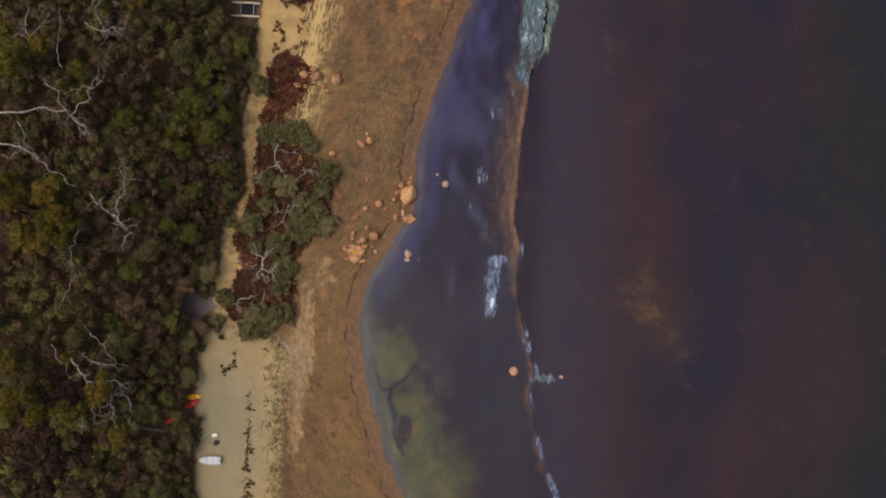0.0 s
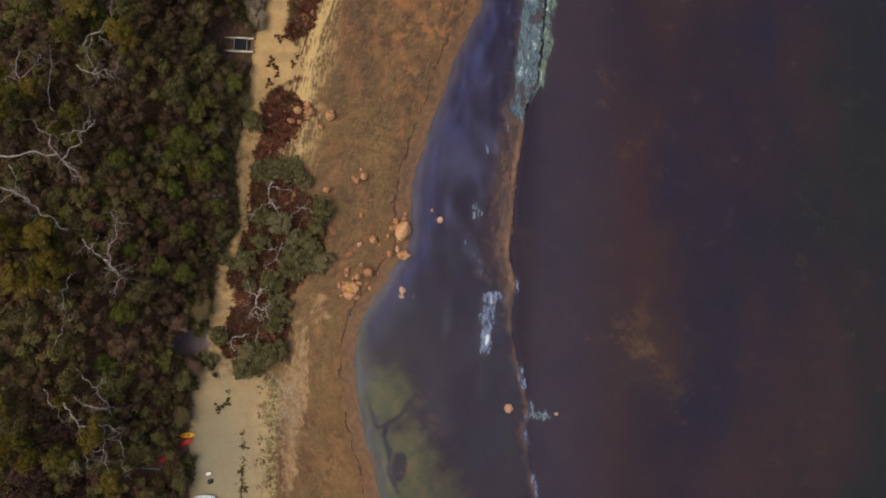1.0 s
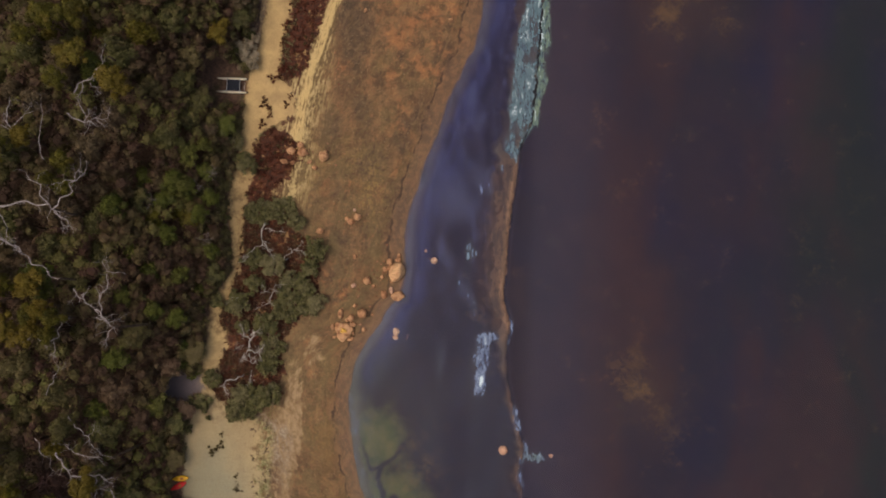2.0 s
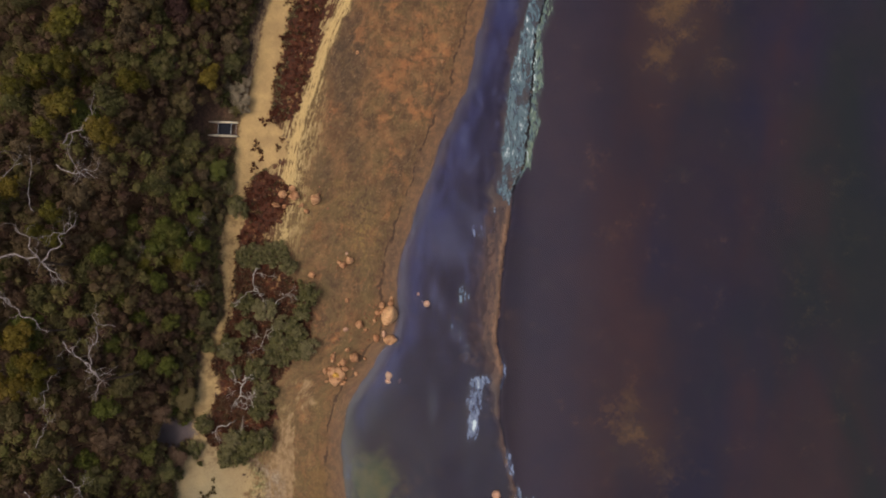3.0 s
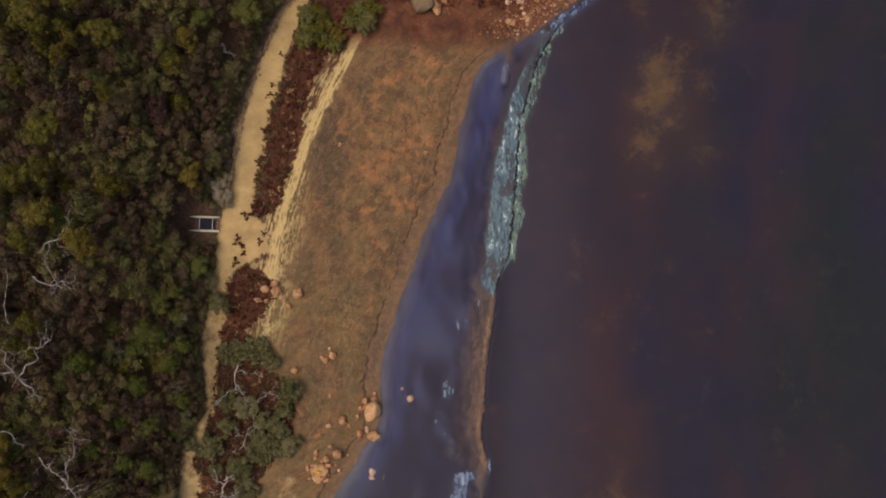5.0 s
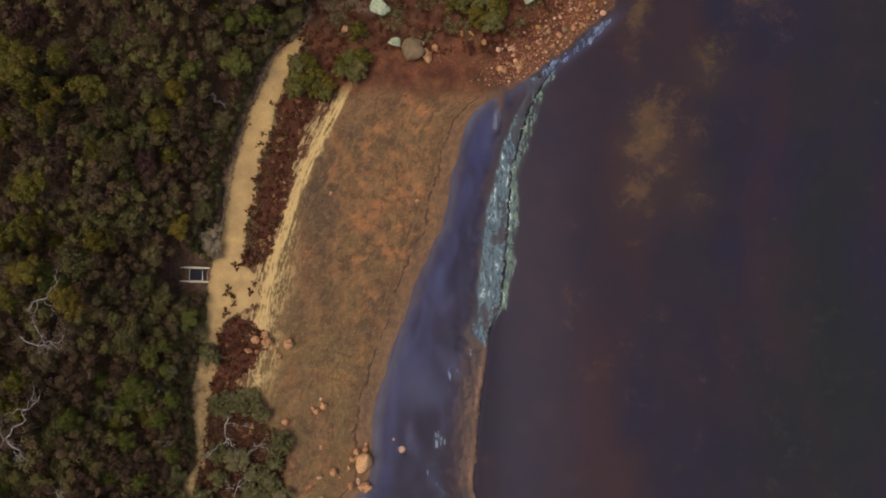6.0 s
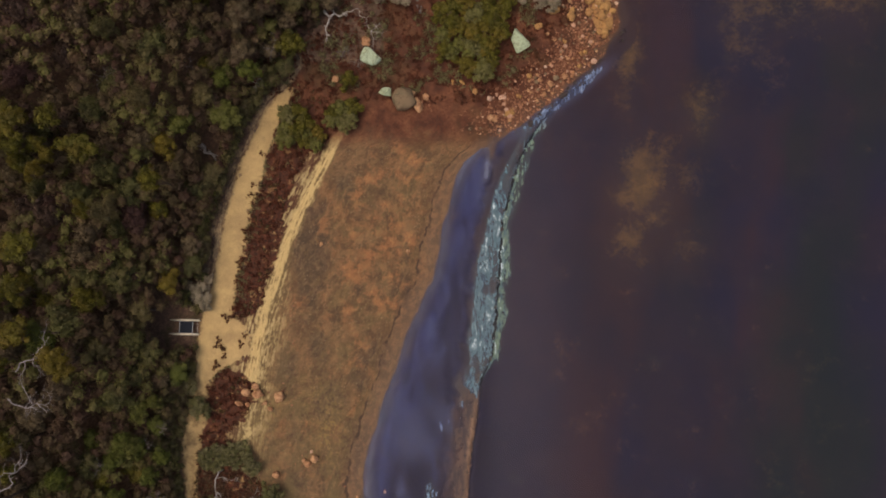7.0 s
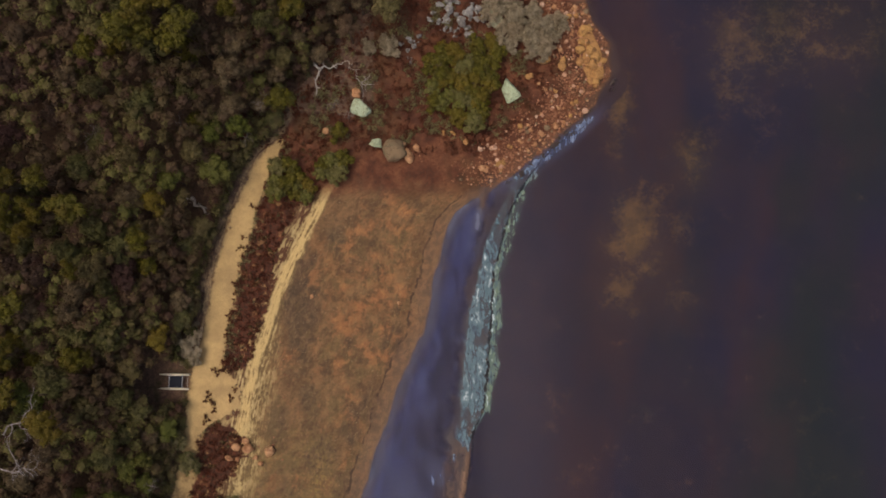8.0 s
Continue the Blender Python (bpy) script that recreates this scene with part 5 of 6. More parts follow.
def plant_forest():
    rng = np.random.RandomState(5)
    spec = (("dark", M_LEAF_DARK, "dense dark green coastal tree in the woodland"), ("brown", M_LEAF_BROWN, "dry grey-brown leaved tree in the woodland"),
            ("olive", M_LEAF_OLIVE, "olive green tree in the closed woodland"), ("green", M_LEAF_GREEN, "fresh green bushy tree in the woodland"), ("maroon", M_LEAF_MAROON, "dull maroon-brown tree in the woodland"))
    table = {key: [make_tree("woodland_tree", 100 + 10 * k + j, 2.5, 8.0, mat, label, "tree", "woodland trees", n=13 + 4 * j, per=100, size=0.2, lo=0.22, hi=0.44 - 0.05 * j) for j in range(3)]
             for k, (key, mat, label) in enumerate(spec)}
    placed = []

    def free(x, y, r):
        return all((x - a) ** 2 + (y - b) ** 2 > (0.6 * (r + c)) ** 2 for a, b, c in placed)

    def grow(key, x, y, r, h):
        scaled(table[key][rng.randint(3)], x, y, rng.uniform(0, 6.28), r / 2.5, 0.0, h / 8.0)
        placed.append((x, y, r))

    clear = [(-33.6, 44.5, 3.0), (-31.2, 50.6, 2.2), (-30.4, 73.8, 1.6), (-38.2, -21.4, 1.6), (-38.6, -22.8, 1.4), (-39.2, -6.2, 2.0), (-36, -31.6, 2.6), (-41.6, -25, 0.4), (-46.8, -26.8, 0.5), (-45, -26.9, 0.5), (-43.2, -27, 0.5)]

    def open_at(x, y, r, h):
        shift = 1 + h / 115
        return any((x * shift - a) ** 2 + (y - b) ** 2 < (q + 0.8 * r) ** 2 for a, b, q in clear)

    for x, y, r in GREEN_CROWNS:
        grow("green", x, y, r, rng.uniform(7, 9))
    for x, y, r in PALE_CROWNS:
        grow(("brown", "olive", "dark")[rng.randint(3)], x, y, r * 0.9, rng.uniform(8, 10))
    tries = 0
    while len(placed) < 298 and tries < 40000:
        tries += 1
        y, x, r = rng.uniform(-44, 113), rng.uniform(-74, 8), rng.uniform(2.0, 3.3)
        d = wood_limit(y) - x
        if d < 0.35 * r - 0.6 + 1.8 * (52 < y < 88):
            continue
        if d < 5:
            r = min(r, 2.3)
        h = min(2.4 + 0.7 * max(d, 0), 12) * rng.uniform(0.8, 1.15)
        if open_at(x, y, r, h) or not free(x, y, r):
            continue
        v = float(wave_noise(np.array([x]), np.array([y]), 22, 31)[0]) + rng.uniform(-0.5, 0.5)
        near = math.exp(-((x + 42) / 9) ** 2 - ((y - 14) / 24) ** 2)
        gloom = math.exp(-((x + 55) / 8) ** 2 - ((y - 88) / 6) ** 2) + 0.7 * math.exp(-((x + 52) / 7) ** 2 - ((y - 61) / 3.5) ** 2) + 0.9 * math.exp(-((x + 58) / 9) ** 2 - ((y + 27) / 9) ** 2)
        key = "maroon" if rng.rand() < gloom else "green" if rng.rand() < 0.5 * near else "brown" if v > 0.12 else "dark" if v > -0.45 else "olive"
        grow(key, x, y, r, h)
    for pats in table.values():
        for p in pats:
            drop(p)
    # what fills the gaps below and between the crowns, and the woods beyond
    clumps, far = [], []
    crowns = np.array(placed)
    for _ in range(16000):
        y, x = rng.uniform(-46, 115), rng.uniform(-76, 10)
        d = wood_limit(y) - x
        r, h = rng.uniform(0.65, 1.3), min(1.8 + 0.68 * max(d, 0), 11.0) * rng.uniform(0.85, 1.06)
        if d < 2.5:
            h = rng.uniform(0.8, 1.6 + d)
        if d > (1.8 if 52 < y < 88 else 0.4) and not open_at(x, y, r, h) and len(clumps) < 4200 and np.all((x - crowns[:, 0]) ** 2 + (y - crowns[:, 1]) ** 2 > (0.62 * crowns[:, 2]) ** 2):
            clumps.append((x, y, h, r))
    edge, fringe = 0, []
    while edge < 1100:
        y = rng.uniform(-46, 88)
        d = rng.uniform(1.3 if y > 52 else -0.1, 3.4)
        x, r, h = wood_limit(y) - d, rng.uniform(0.4, 0.9), rng.uniform(0.5, 1.0) * (0.8 + 0.95 * max(d, 0))
        edge += 1
        if not open_at(x, y, r, h):
            fringe.append((x, y, h, r))
    fringe = part("fringe", foliage("fringe", rng, on_ground(fringe), 50, 0.2, 0.8), M_LEAF_FRINGE)
    tagged(fringe, "low olive-green scrub fringing the woodland", "scrub", kind="stuff")
    clumps = on_ground(clumps)
    under = part("undergrowth", foliage("undergrowth", rng, clumps, 36, 0.28, 0.8), M_LEAF_CANOPY)
    tagged(under, "dense mixed brown and olive undergrowth between the trees", "undergrowth", kind="stuff")
    while len(far) < 700:
        y, x = rng.uniform(-80, 150), rng.uniform(-115, 25)
        d = wood_limit(y) - x
        if d < 1 or (x > -75 and -45 < y < 114):
            continue
        far.append((x, y, min(3 + 0.3 * d, 8) * rng.uniform(0.7, 1.1), rng.uniform(1.6, 2.6)))
    far = on_ground(far)
    woods = part("far_woods", foliage("far_woods", rng, far, 9, 0.7, 0.66), M_LEAF_DARK)
    tagged(woods, "closed dark green woodland stretching inland", "woods", kind="stuff")
    # tall gums over the closed canopy
    gums = [make_tree("gum_tree", 200 + j, 3.2, 17.0, M_LEAF_OLIVE, "tall gum tree with pale limbs and open yellow-olive crown", "tree", "tall gum trees", n=24, per=90, size=0.22,
                      bark=M_BARK_DARK, lo=0.15, hi=0.3, open_crown=True) for j in range(4)]
    for x, y, r in split_places(rng, GUM_CROWNS, 3.4):
        scaled(gums[rng.randint(4)], x, y, rng.uniform(0, 6.28), r / 3.2, 0.0, rng.uniform(0.95, 1.1))
    for p in gums:
        drop(p)


def bare_tree(name, seed, limbs, z, label, category, group, material, thin=1.0, twigs=3, twig_len=1.1, trunk=True):
    """A bleached bare tree: a trunk up to the fork and its crooked limbs."""
    rng = np.random.RandomState(seed)
    hx, hy = limbs[0][1][-1] if name == "gum_tree" else limbs[0][1][0]
    base = height_at(hx, hy)
    root = thing(name, hx, hy, base, label, category, group)
    top = z - base
    if trunk:
        part("trunk", branch_mesh("trunk", rng, [(0.3, 0.2, -0.4), (0.15, -0.1, top * 0.5), (0, 0, top)], 0.012 * top + 0.06, limbs[0][0] * thin * 0.9), M_BARK_DARK if top > 8 else material, root)
    for w, pts in limbs:
        lift = rng.uniform(-0.3, 0.5)
        poly = [(x - hx, y - hy, top + lift * i - (0.0 if trunk else 0.25 * (i == 0))) for i, (x, y) in enumerate(pts)]
        part("limb", branch_mesh("limb", rng, poly, w * thin, w * thin * 0.36, twigs, twig_len, 0.05, 0.1, 1), material, root)
    return root


plant_forest()
for k, (limbs, z) in enumerate(((LIMBS_FORK, 21), (LIMBS_CROOK, 20), (LIMBS_LONG, 19), (LIMBS_TWIST, 20), (LIMBS_BROAD, 17), (LIMBS_CROWDED, 17), (LIMBS_SPRAWL, 15), (LIMBS_EDGE, 18), (LIMBS_FINE, 12))):
    bare_tree("gum_tree", 300 + k, limbs, z, "tall gum with bare bleached crooked limbs above the canopy", "tree", "bare gums", M_BARK, 0.58, 5, 1.7)
bare_tree("dead_tree", 320, LIMBS_WHITE, 5.5, "small dead tree with bone-white limbs on the point", "tree", "", M_BARK_DEAD, 0.85, 7, 1.0)
for k, (limbs, z) in enumerate(((SHRUB_LIMBS_FORK, 3.4), (SHRUB_LIMBS_THIN, 3.0), (SHRUB_LIMBS_STAR, 3.4), (SHRUB_LIMBS_HOOK, 3.2), (SHRUB_LIMBS_GREY, 3.0))):
    bare_tree("dead_shrub", 330 + k, limbs, z, "dead shrub with twisted bleached limbs among shore shrubs", "shrub", "dead shrubs", M_BARK_DEAD, 0.68, 8, 1.2)


TWIG_PLACES = [(-44, 83, 9, 2.0), (-39.5, 80, 9, 1.8), (-31.5, 86, 7, 1.6), (-34.5, 91, 8, 1.4), (-55, 68.5, 9, 1.8), (-38.5, 70, 7, 1.3), (-19, 90, 6, 1.6), (-22, 84.5, 5, 1.3), (-47, 78, 8, 1.3),
               (-45.5, 50.5, 8, 1.3), (-43, 23.5, 8, 1.2), (-36.5, 26.5, 6, 1.2), (-34.6, 28.8, 5, 1.1), (-52, -8, 9, 1.6), (-47, 60, 8, 1.2), (-49.5, 64, 9, 1.5), (-35, 18, 5, 1.1), (-6, 89.5, 2.5, 1.2), (-8.5, 91, 2.5, 1.1)]


def twiggy_shrub(seed, x, y, z, size):
    """A dead shrub in the canopy: a thin stem and a spray of bare twigs."""
    rng = np.random.RandomState(seed)
    base = height_at(x, y)
    root = thing("dead_shrub", x, y, base, "leafless grey shrub with a spray of thin twigs in the woodland", "shrub", "leafless shrubs")
    top = Vector((0.1, -0.1, z))
    part("stem", branch_mesh("stem", rng, [(0, 0, -0.2), (0.1, 0.1, z * 0.5), top], 0.09, 0.05), M_BARK_DARK, root)
    for k in range(4):
        a = 1.57 * k + rng.uniform(-0.6, 0.6)
        tip = top + Vector((math.cos(a), math.sin(a), rng.uniform(0.0, 0.5))) * size * rng.uniform(0.6, 1.0)
        part("limb", branch_mesh("limb", rng, [top, top.lerp(tip, 0.5) + Vector((0, 0, 0.2)), tip], 0.045, 0.022, 4, size * 0.7, 0.04, 0.12, 1), M_TWIG, root)


for k, (x, y, z, size) in enumerate(TWIG_PLACES):
    twiggy_shrub(360 + k, x, y, z, size)


def fallen_log():
    rng = np.random.RandomState(9)
    x, y = LOG_FALLEN[0][1][0]
    root = thing("fallen_log", x, y, height_at(x, y), "weathered pale fallen log at the edge of the track", "log")
    for w, pts in LOG_FALLEN:
        poly = [(px - x, py - y, height_at(px, py) - height_at(x, y) + 0.9 * w) for px, py in pts]
        part("stem", branch_mesh("stem", rng, poly, w * 1.3, w * 0.5, 6, 1.1, 0.05, 0.12, 1), M_BARK_DEAD, root)


fallen_log()


# ---- shrubs and tufts ----
def make_shrub(name, seed, material, label, group, n=24, per=110, size=0.12, tall=1.5):
    """A low spreading shrub, 1 m in radius, with a few stems."""
    rng = np.random.RandomState(seed)
    root = thing(name, 0, 0, 0, label, "shrub", group)
    clumps = [(x, y, max(z, 0) + tall * 0.45, r) for x, y, z, r in dome_clumps(rng, n, 0.86, tall * 0.42, 0.15, 0.28)]
    part("crown", foliage("crown", rng, clumps, per * 4, size, 0.8), material, root)
    for k in range(4):
        a = 1.57 * k + rng.uniform(-0.5, 0.5)
        part("stem", branch_mesh("stem", rng, [(0, 0, -0.1), (0.25 * math.cos(a), 0.25 * math.sin(a), tall * 0.3), (0.6 * math.cos(a), 0.6 * math.sin(a), tall * 0.7)], 0.05, 0.02, 1, 0.3, 0.02), M_BARK_DARK, root)
    return root


def plant_shrubs():
    rng = np.random.RandomState(17)
    for places, mat, label, group, tall in (
            (SHORE_SHRUBS, M_LEAF_SHRUB, "low spreading olive shrub between track and beach", "shore shrubs", 1.0),
            (POINT_SHRUBS, M_LEAF_OLIVE, "dense rounded olive-green shrub on the rocky point", "shrubs of the point", 1.3),
            (GREY_SHRUBS, M_LEAF_GREY, "dry silver-grey shrub beside rocks and track", "grey shrubs", 1.1)):
        pats = [make_shrub("shrub", 400 + j + int(tall * 10), M_LEAF_POINT if j == 2 and mat == M_LEAF_OLIVE else mat, label, group) for j in range(3)]
        for x, y, r in split_places(rng, places, 2.3):
            scaled(pats[rng.randint(3)], x, y, rng.uniform(0, 6.28), r * 1.3, 0.0, min(r * 0.75, 2.2) * tall)
        for p in pats:
            drop(p)


plant_shrubs()
EDGE_SHRUBS = [(-37.4, -25.2, 1.0), (-37.7, -26.8, 0.9), (-37.9, -34.2, 0.8), (-37.2, -37.5, 1.0), (-38.3, -16.6, 0.7), (-37.6, -13.2, 0.8), (-35.2, -10.0, 0.7), (-34.6, -11.4, 0.5)]


def plant_edge():
    rng = np.random.RandomState(19)
    pats = [make_shrub("shrub", 436 + j, mat, "leafy olive bush at the edge of the woodland", "bushes along the track", n=15, per=80) for j, mat in enumerate((M_LEAF_DARK, M_LEAF_GREEN, M_LEAF_BROWN))]
    y = -12.0
    while y < 86:
        y += rng.uniform(0.9, 2.2)
        d, r = rng.uniform(1.6 if y > 52 else 0.1, 3.2), rng.uniform(0.7, 1.35)
        x = wood_limit(y) - d
        if math.hypot(x + 33.6, y - 44.5) < 3.6 or math.hypot(x + 30.8, y - 50.6) < 2.4 or math.hypot(x + 30, y - 73.5) < 2.2 or math.hypot(x + 39.2, y + 6.2) < 2.4:
            continue
        scaled(pats[rng.randint(3)], x, y, rng.uniform(0, 6.28), r * 1.25, 0.0, r * 1.1 + 0.4 * d)
    for p in pats:
        drop(p)
    pat = make_shrub("shrub", 431, M_LEAF_SHRUB, "small dark shrub at the edge of the boat sand", "edge shrubs")
    for x, y, r in EDGE_SHRUBS:
        scaled(pat, x, y, rng.uniform(0, 6.28), r * 1.2, 0.0, r)
    drop(pat)


plant_edge()


def tuft_mesh(seed):
    """A ragged low tussock about 1 m in radius."""
    rng = np.random.RandomState(seed)
    clumps = []
    for k in range(9):
        a, q = rng.uniform(0, 6.28), rng.uniform(0.1, 0.95) ** 0.8
        clumps.append((1.25 * q * math.cos(a), 0.8 * q * math.sin(a), 0.12 + 0.25 * (1 - q), rng.uniform(0.14, 0.36)))
    return foliage("tuft", rng, clumps, 150, 0.13, 0.7, 0.3, 0.7)


def plant_tufts():
    rng = np.random.RandomState(23)
    tints = [[tuft_mesh(500 + j) for j in range(3)] for _ in range(2)]
    for x, y, r in TUFTS:
        ob = part("grass_tuft", tints[y > 30][rng.randint(3)], M_LEAF_RUST if y > 30 else M_LEAF_RED)
        ob.location, ob.rotation_euler, ob.scale = (x, y, height_at(x, y) - 0.03), (0, 0, rng.uniform(0, 6.28)), (r * 1.1, r * 1.1, min(r, 0.8))
        tagged(ob, "dark red-brown tussock growing in pale sand" if y > 30 else "dark tussock of coarse grass growing in pale sand", "grass tuft", "tussocks by the track")


plant_tufts()


def scatter(n, seed, x0, x1, y0, y1, keep):
    """Random places kept by a rule on the zones."""
    rng = np.random.RandomState(seed)
    x, y = rng.uniform(x0, x1, n), rng.uniform(y0, y1, n)
    ok = keep(x, y, ground_zones(x, y, terrain(x, y)), rng)
    return x[ok], y[ok], terrain(x[ok], y[ok]), rng


def low_cover(name, label, category, material, places, rlo, rhi, per, size):
    """Uncountable low plants as one mesh."""
    x, y, z, rng = places
    clumps = [(a, b, c + 0.02, rng.uniform(rlo, rhi)) for a, b, c in zip(x, y, z)]
    ob = part(name, foliage(name, rng, clumps, per, size, 0.5, 0.5, 0.6), material)
    return tagged(ob, label, category, kind="stuff")


low_cover("heath", "low red-brown heath plants and litter beside the track", "heath", M_LEAF_RUST,
          scatter(9000, 41, -38, -8, -14, 84, lambda x, y, q, r: (q["heath"] > 0.1) & (wave_noise(x, y, 3.5, 51) + r.uniform(-0.5, 0.5, len(x)) > -0.4)), 0.18, 0.5, 110, 0.12)
low_cover("heath_scrub", "dark olive scrub scattered through the red-brown heath", "scrub", M_LEAF_RED,
          scatter(4200, 49, -38, -8, -12, 84, lambda x, y, q, r: (q["heath"] > 0.0) & (wave_noise(x, y, 6, 59) + r.uniform(-0.4, 0.4, len(x)) > 0.25)), 0.2, 0.5, 60, 0.13)
low_cover("shore_scrub", "low grey-olive scrub filling the ground between shore shrubs", "scrub", M_LEAF_SCRUB,
          scatter(3800, 50, -36, -17, -13, 24, lambda x, y, q, r: (q["heath"] > 0.2) & (wave_noise(x, y, 7, 60) + r.uniform(-0.5, 0.5, len(x)) > -0.25)), 0.25, 0.6, 44, 0.14)
low_cover("point_heath", "low rusty heath plants over the red earth", "heath", M_LEAF_RUST,
          scatter(9000, 42, -24, 32, 84, 118, lambda x, y, q, r: (q["inland"] > 9) & (q["point"] > 2) & (wave_noise(x, y, 5, 52) + r.uniform(-0.6, 0.6, len(x)) > 0.0)), 0.2, 0.6, 42, 0.15)
low_cover("point_scrub", "patches of low olive scrub over the red earth", "scrub", M_LEAF_SHRUB,
          scatter(3600, 48, -24, 24, 86, 118, lambda x, y, q, r: (q["inland"] > 11) & (q["point"] > 3) & (wave_noise(x, y, 8, 58) + r.uniform(-0.3, 0.3, len(x)) > 0.22)), 0.3, 0.8, 48, 0.17)
low_cover("track_verge", "sparse olive grass along the edge of the sand", "grass", M_LEAF_VERGE,
          scatter(3600, 43, -40, -16, -55, 84, lambda x, y, q, r: (np.abs(q["track"]) < 0.55) & (wave_noise(x, y, 4, 53) + r.uniform(-0.4, 0.4, len(x)) > 0.15)), 0.14, 0.36, 90, 0.13)
low_cover("track_scrub", "low dark olive scrub along the sandy track", "scrub", M_LEAF_SHRUB,
          scatter(5200, 46, -34, -14, 36, 86, lambda x, y, q, r: (x - at_y(TRACK_OUT, y) > -0.2) & (x - at_y(TRACK_OUT, y) < 0.2 + r.exponential(0.8, len(x))) & (q["heath"] > -0.5) & (wave_noise(x, y, 6, 57) > -0.3)), 0.16, 0.42, 70, 0.12)
low_cover("wood_edge", "low scrub and leaf litter at the edge of the trees", "scrub", M_LEAF_VERGE,
          scatter(9000, 47, -44, -14, -50, 86, lambda x, y, q, r: (q["forest"] > np.where(y > 52, 0.9, 0.15)) & (q["forest"] < 2.8) & (np.hypot(x + 33.6, y - 44.5) > 3.2) & (np.hypot(x + 38.6, y + 22.2) > 2.4) & (q["ash"] < -0.6)), 0.22, 0.6, 42, 0.15)
low_cover("sand_grass", "thin strips of straw-green grass in the pale sand", "grass", M_LEAF_STRAW,
          scatter(2600, 44, -26.5, -22.5, -60, -9, lambda x, y, q, r: np.abs(x + 24.8 + 0.6 * wave_noise(x, y, 9, 54)) < r.exponential(0.35, len(x))), 0.06, 0.18, 110, 0.08)
low_cover("wrack_line", "dark line of dry seagrass on the sand", "seaweed", M_LEAF_BROWN,
          scatter(5200, 45, -31, -27, -60, -18, lambda x, y, q, r: (np.abs(x + 29.2 + 0.4 * wave_noise(x, y, 7, 55)) < r.exponential(0.25, len(x))) & (wave_noise(x, y, 5, 56) > -0.25 + 0.05 * np.clip(y + 30, 0, 12))), 0.06, 0.2, 90, 0.09)


# ---- rocks ----
def rock_mesh(seed, flat=0.7, rough=0.3, facets=3):
    """A weathered boulder: a ball cut by planes and worn."""
    rng = np.random.RandomState(seed)
    v, f = ICO3
    v = v.copy()
    for _ in range(facets):
        d = rng.normal(size=3)
        d /= np.linalg.norm(d)
        over = np.clip(v @ d - rng.uniform(0.72, 0.92), 0, None)
        v = v - over[:, None] * d * 0.85
    for i, p in enumerate(v):
        q = Vector(p) * 1.4 + Vector((seed * 3.1, 0, 0))
        v[i] = p * (1 + rough * noise.noise(q) + 0.35 * rough * noise.noise(q * 3.3))
    v[:, 2] *= flat
    return mesh_of("rock", v, f, None, True)


def shard_mesh(seed, points=13, edge=0.09):
    """An angular block: the hull of a few points, its edges worn round."""
    rng = np.random.RandomState(seed)
    bm = bmesh.new()
    for _ in range(points):
        d = rng.normal(size=3)
        d /= np.linalg.norm(d)
        bm.verts.new(d * rng.uniform(0.8, 1.1) * np.array([1, 1, 0.8]))
    out = bmesh.ops.convex_hull(bm, input=list(bm.verts))
    bmesh.ops.delete(bm, geom=list({g for g in out["geom_interior"] + out["geom_unused"] if isinstance(g, bmesh.types.BMVert)}), context="VERTS")
    bmesh.ops.bevel(bm, geom=list(bm.edges), offset=edge, segments=2, affect="EDGES", clamp_overlap=True)
    me = bpy.data.meshes.new("rock")
    bm.to_mesh(me)
    bm.free()
    return me


ROCKS = [rock_mesh(600 + j, 0.7 + 0.1 * (j % 3)) for j in range(8)]
ROCKS += [rock_mesh(620 + j, 0.75, 0.3, 16) for j in range(8)]
ROCKS += [shard_mesh(640 + j) for j in range(8)]
ROCK_SKINS = {}


def set_rock(name, k, material, x, y, rx, ry, rz, label, category, group, turn=0.0, sink=0.2):
    key = (k % 24, material.name)
    if key not in ROCK_SKINS:
        ROCK_SKINS[key] = ROCKS[k % 24].copy()
        ROCK_SKINS[key].materials.append(material)
    ob = new(name, ROCK_SKINS[key])
    z = max(height_at(x, y), -0.3)
    ob.location, ob.scale, ob.rotation_euler = (x, y, z + rz * (0.75 - sink)), (rx * 0.95, ry * 0.95, rz), (0, 0, turn)
    return tagged(ob, label, category, group)


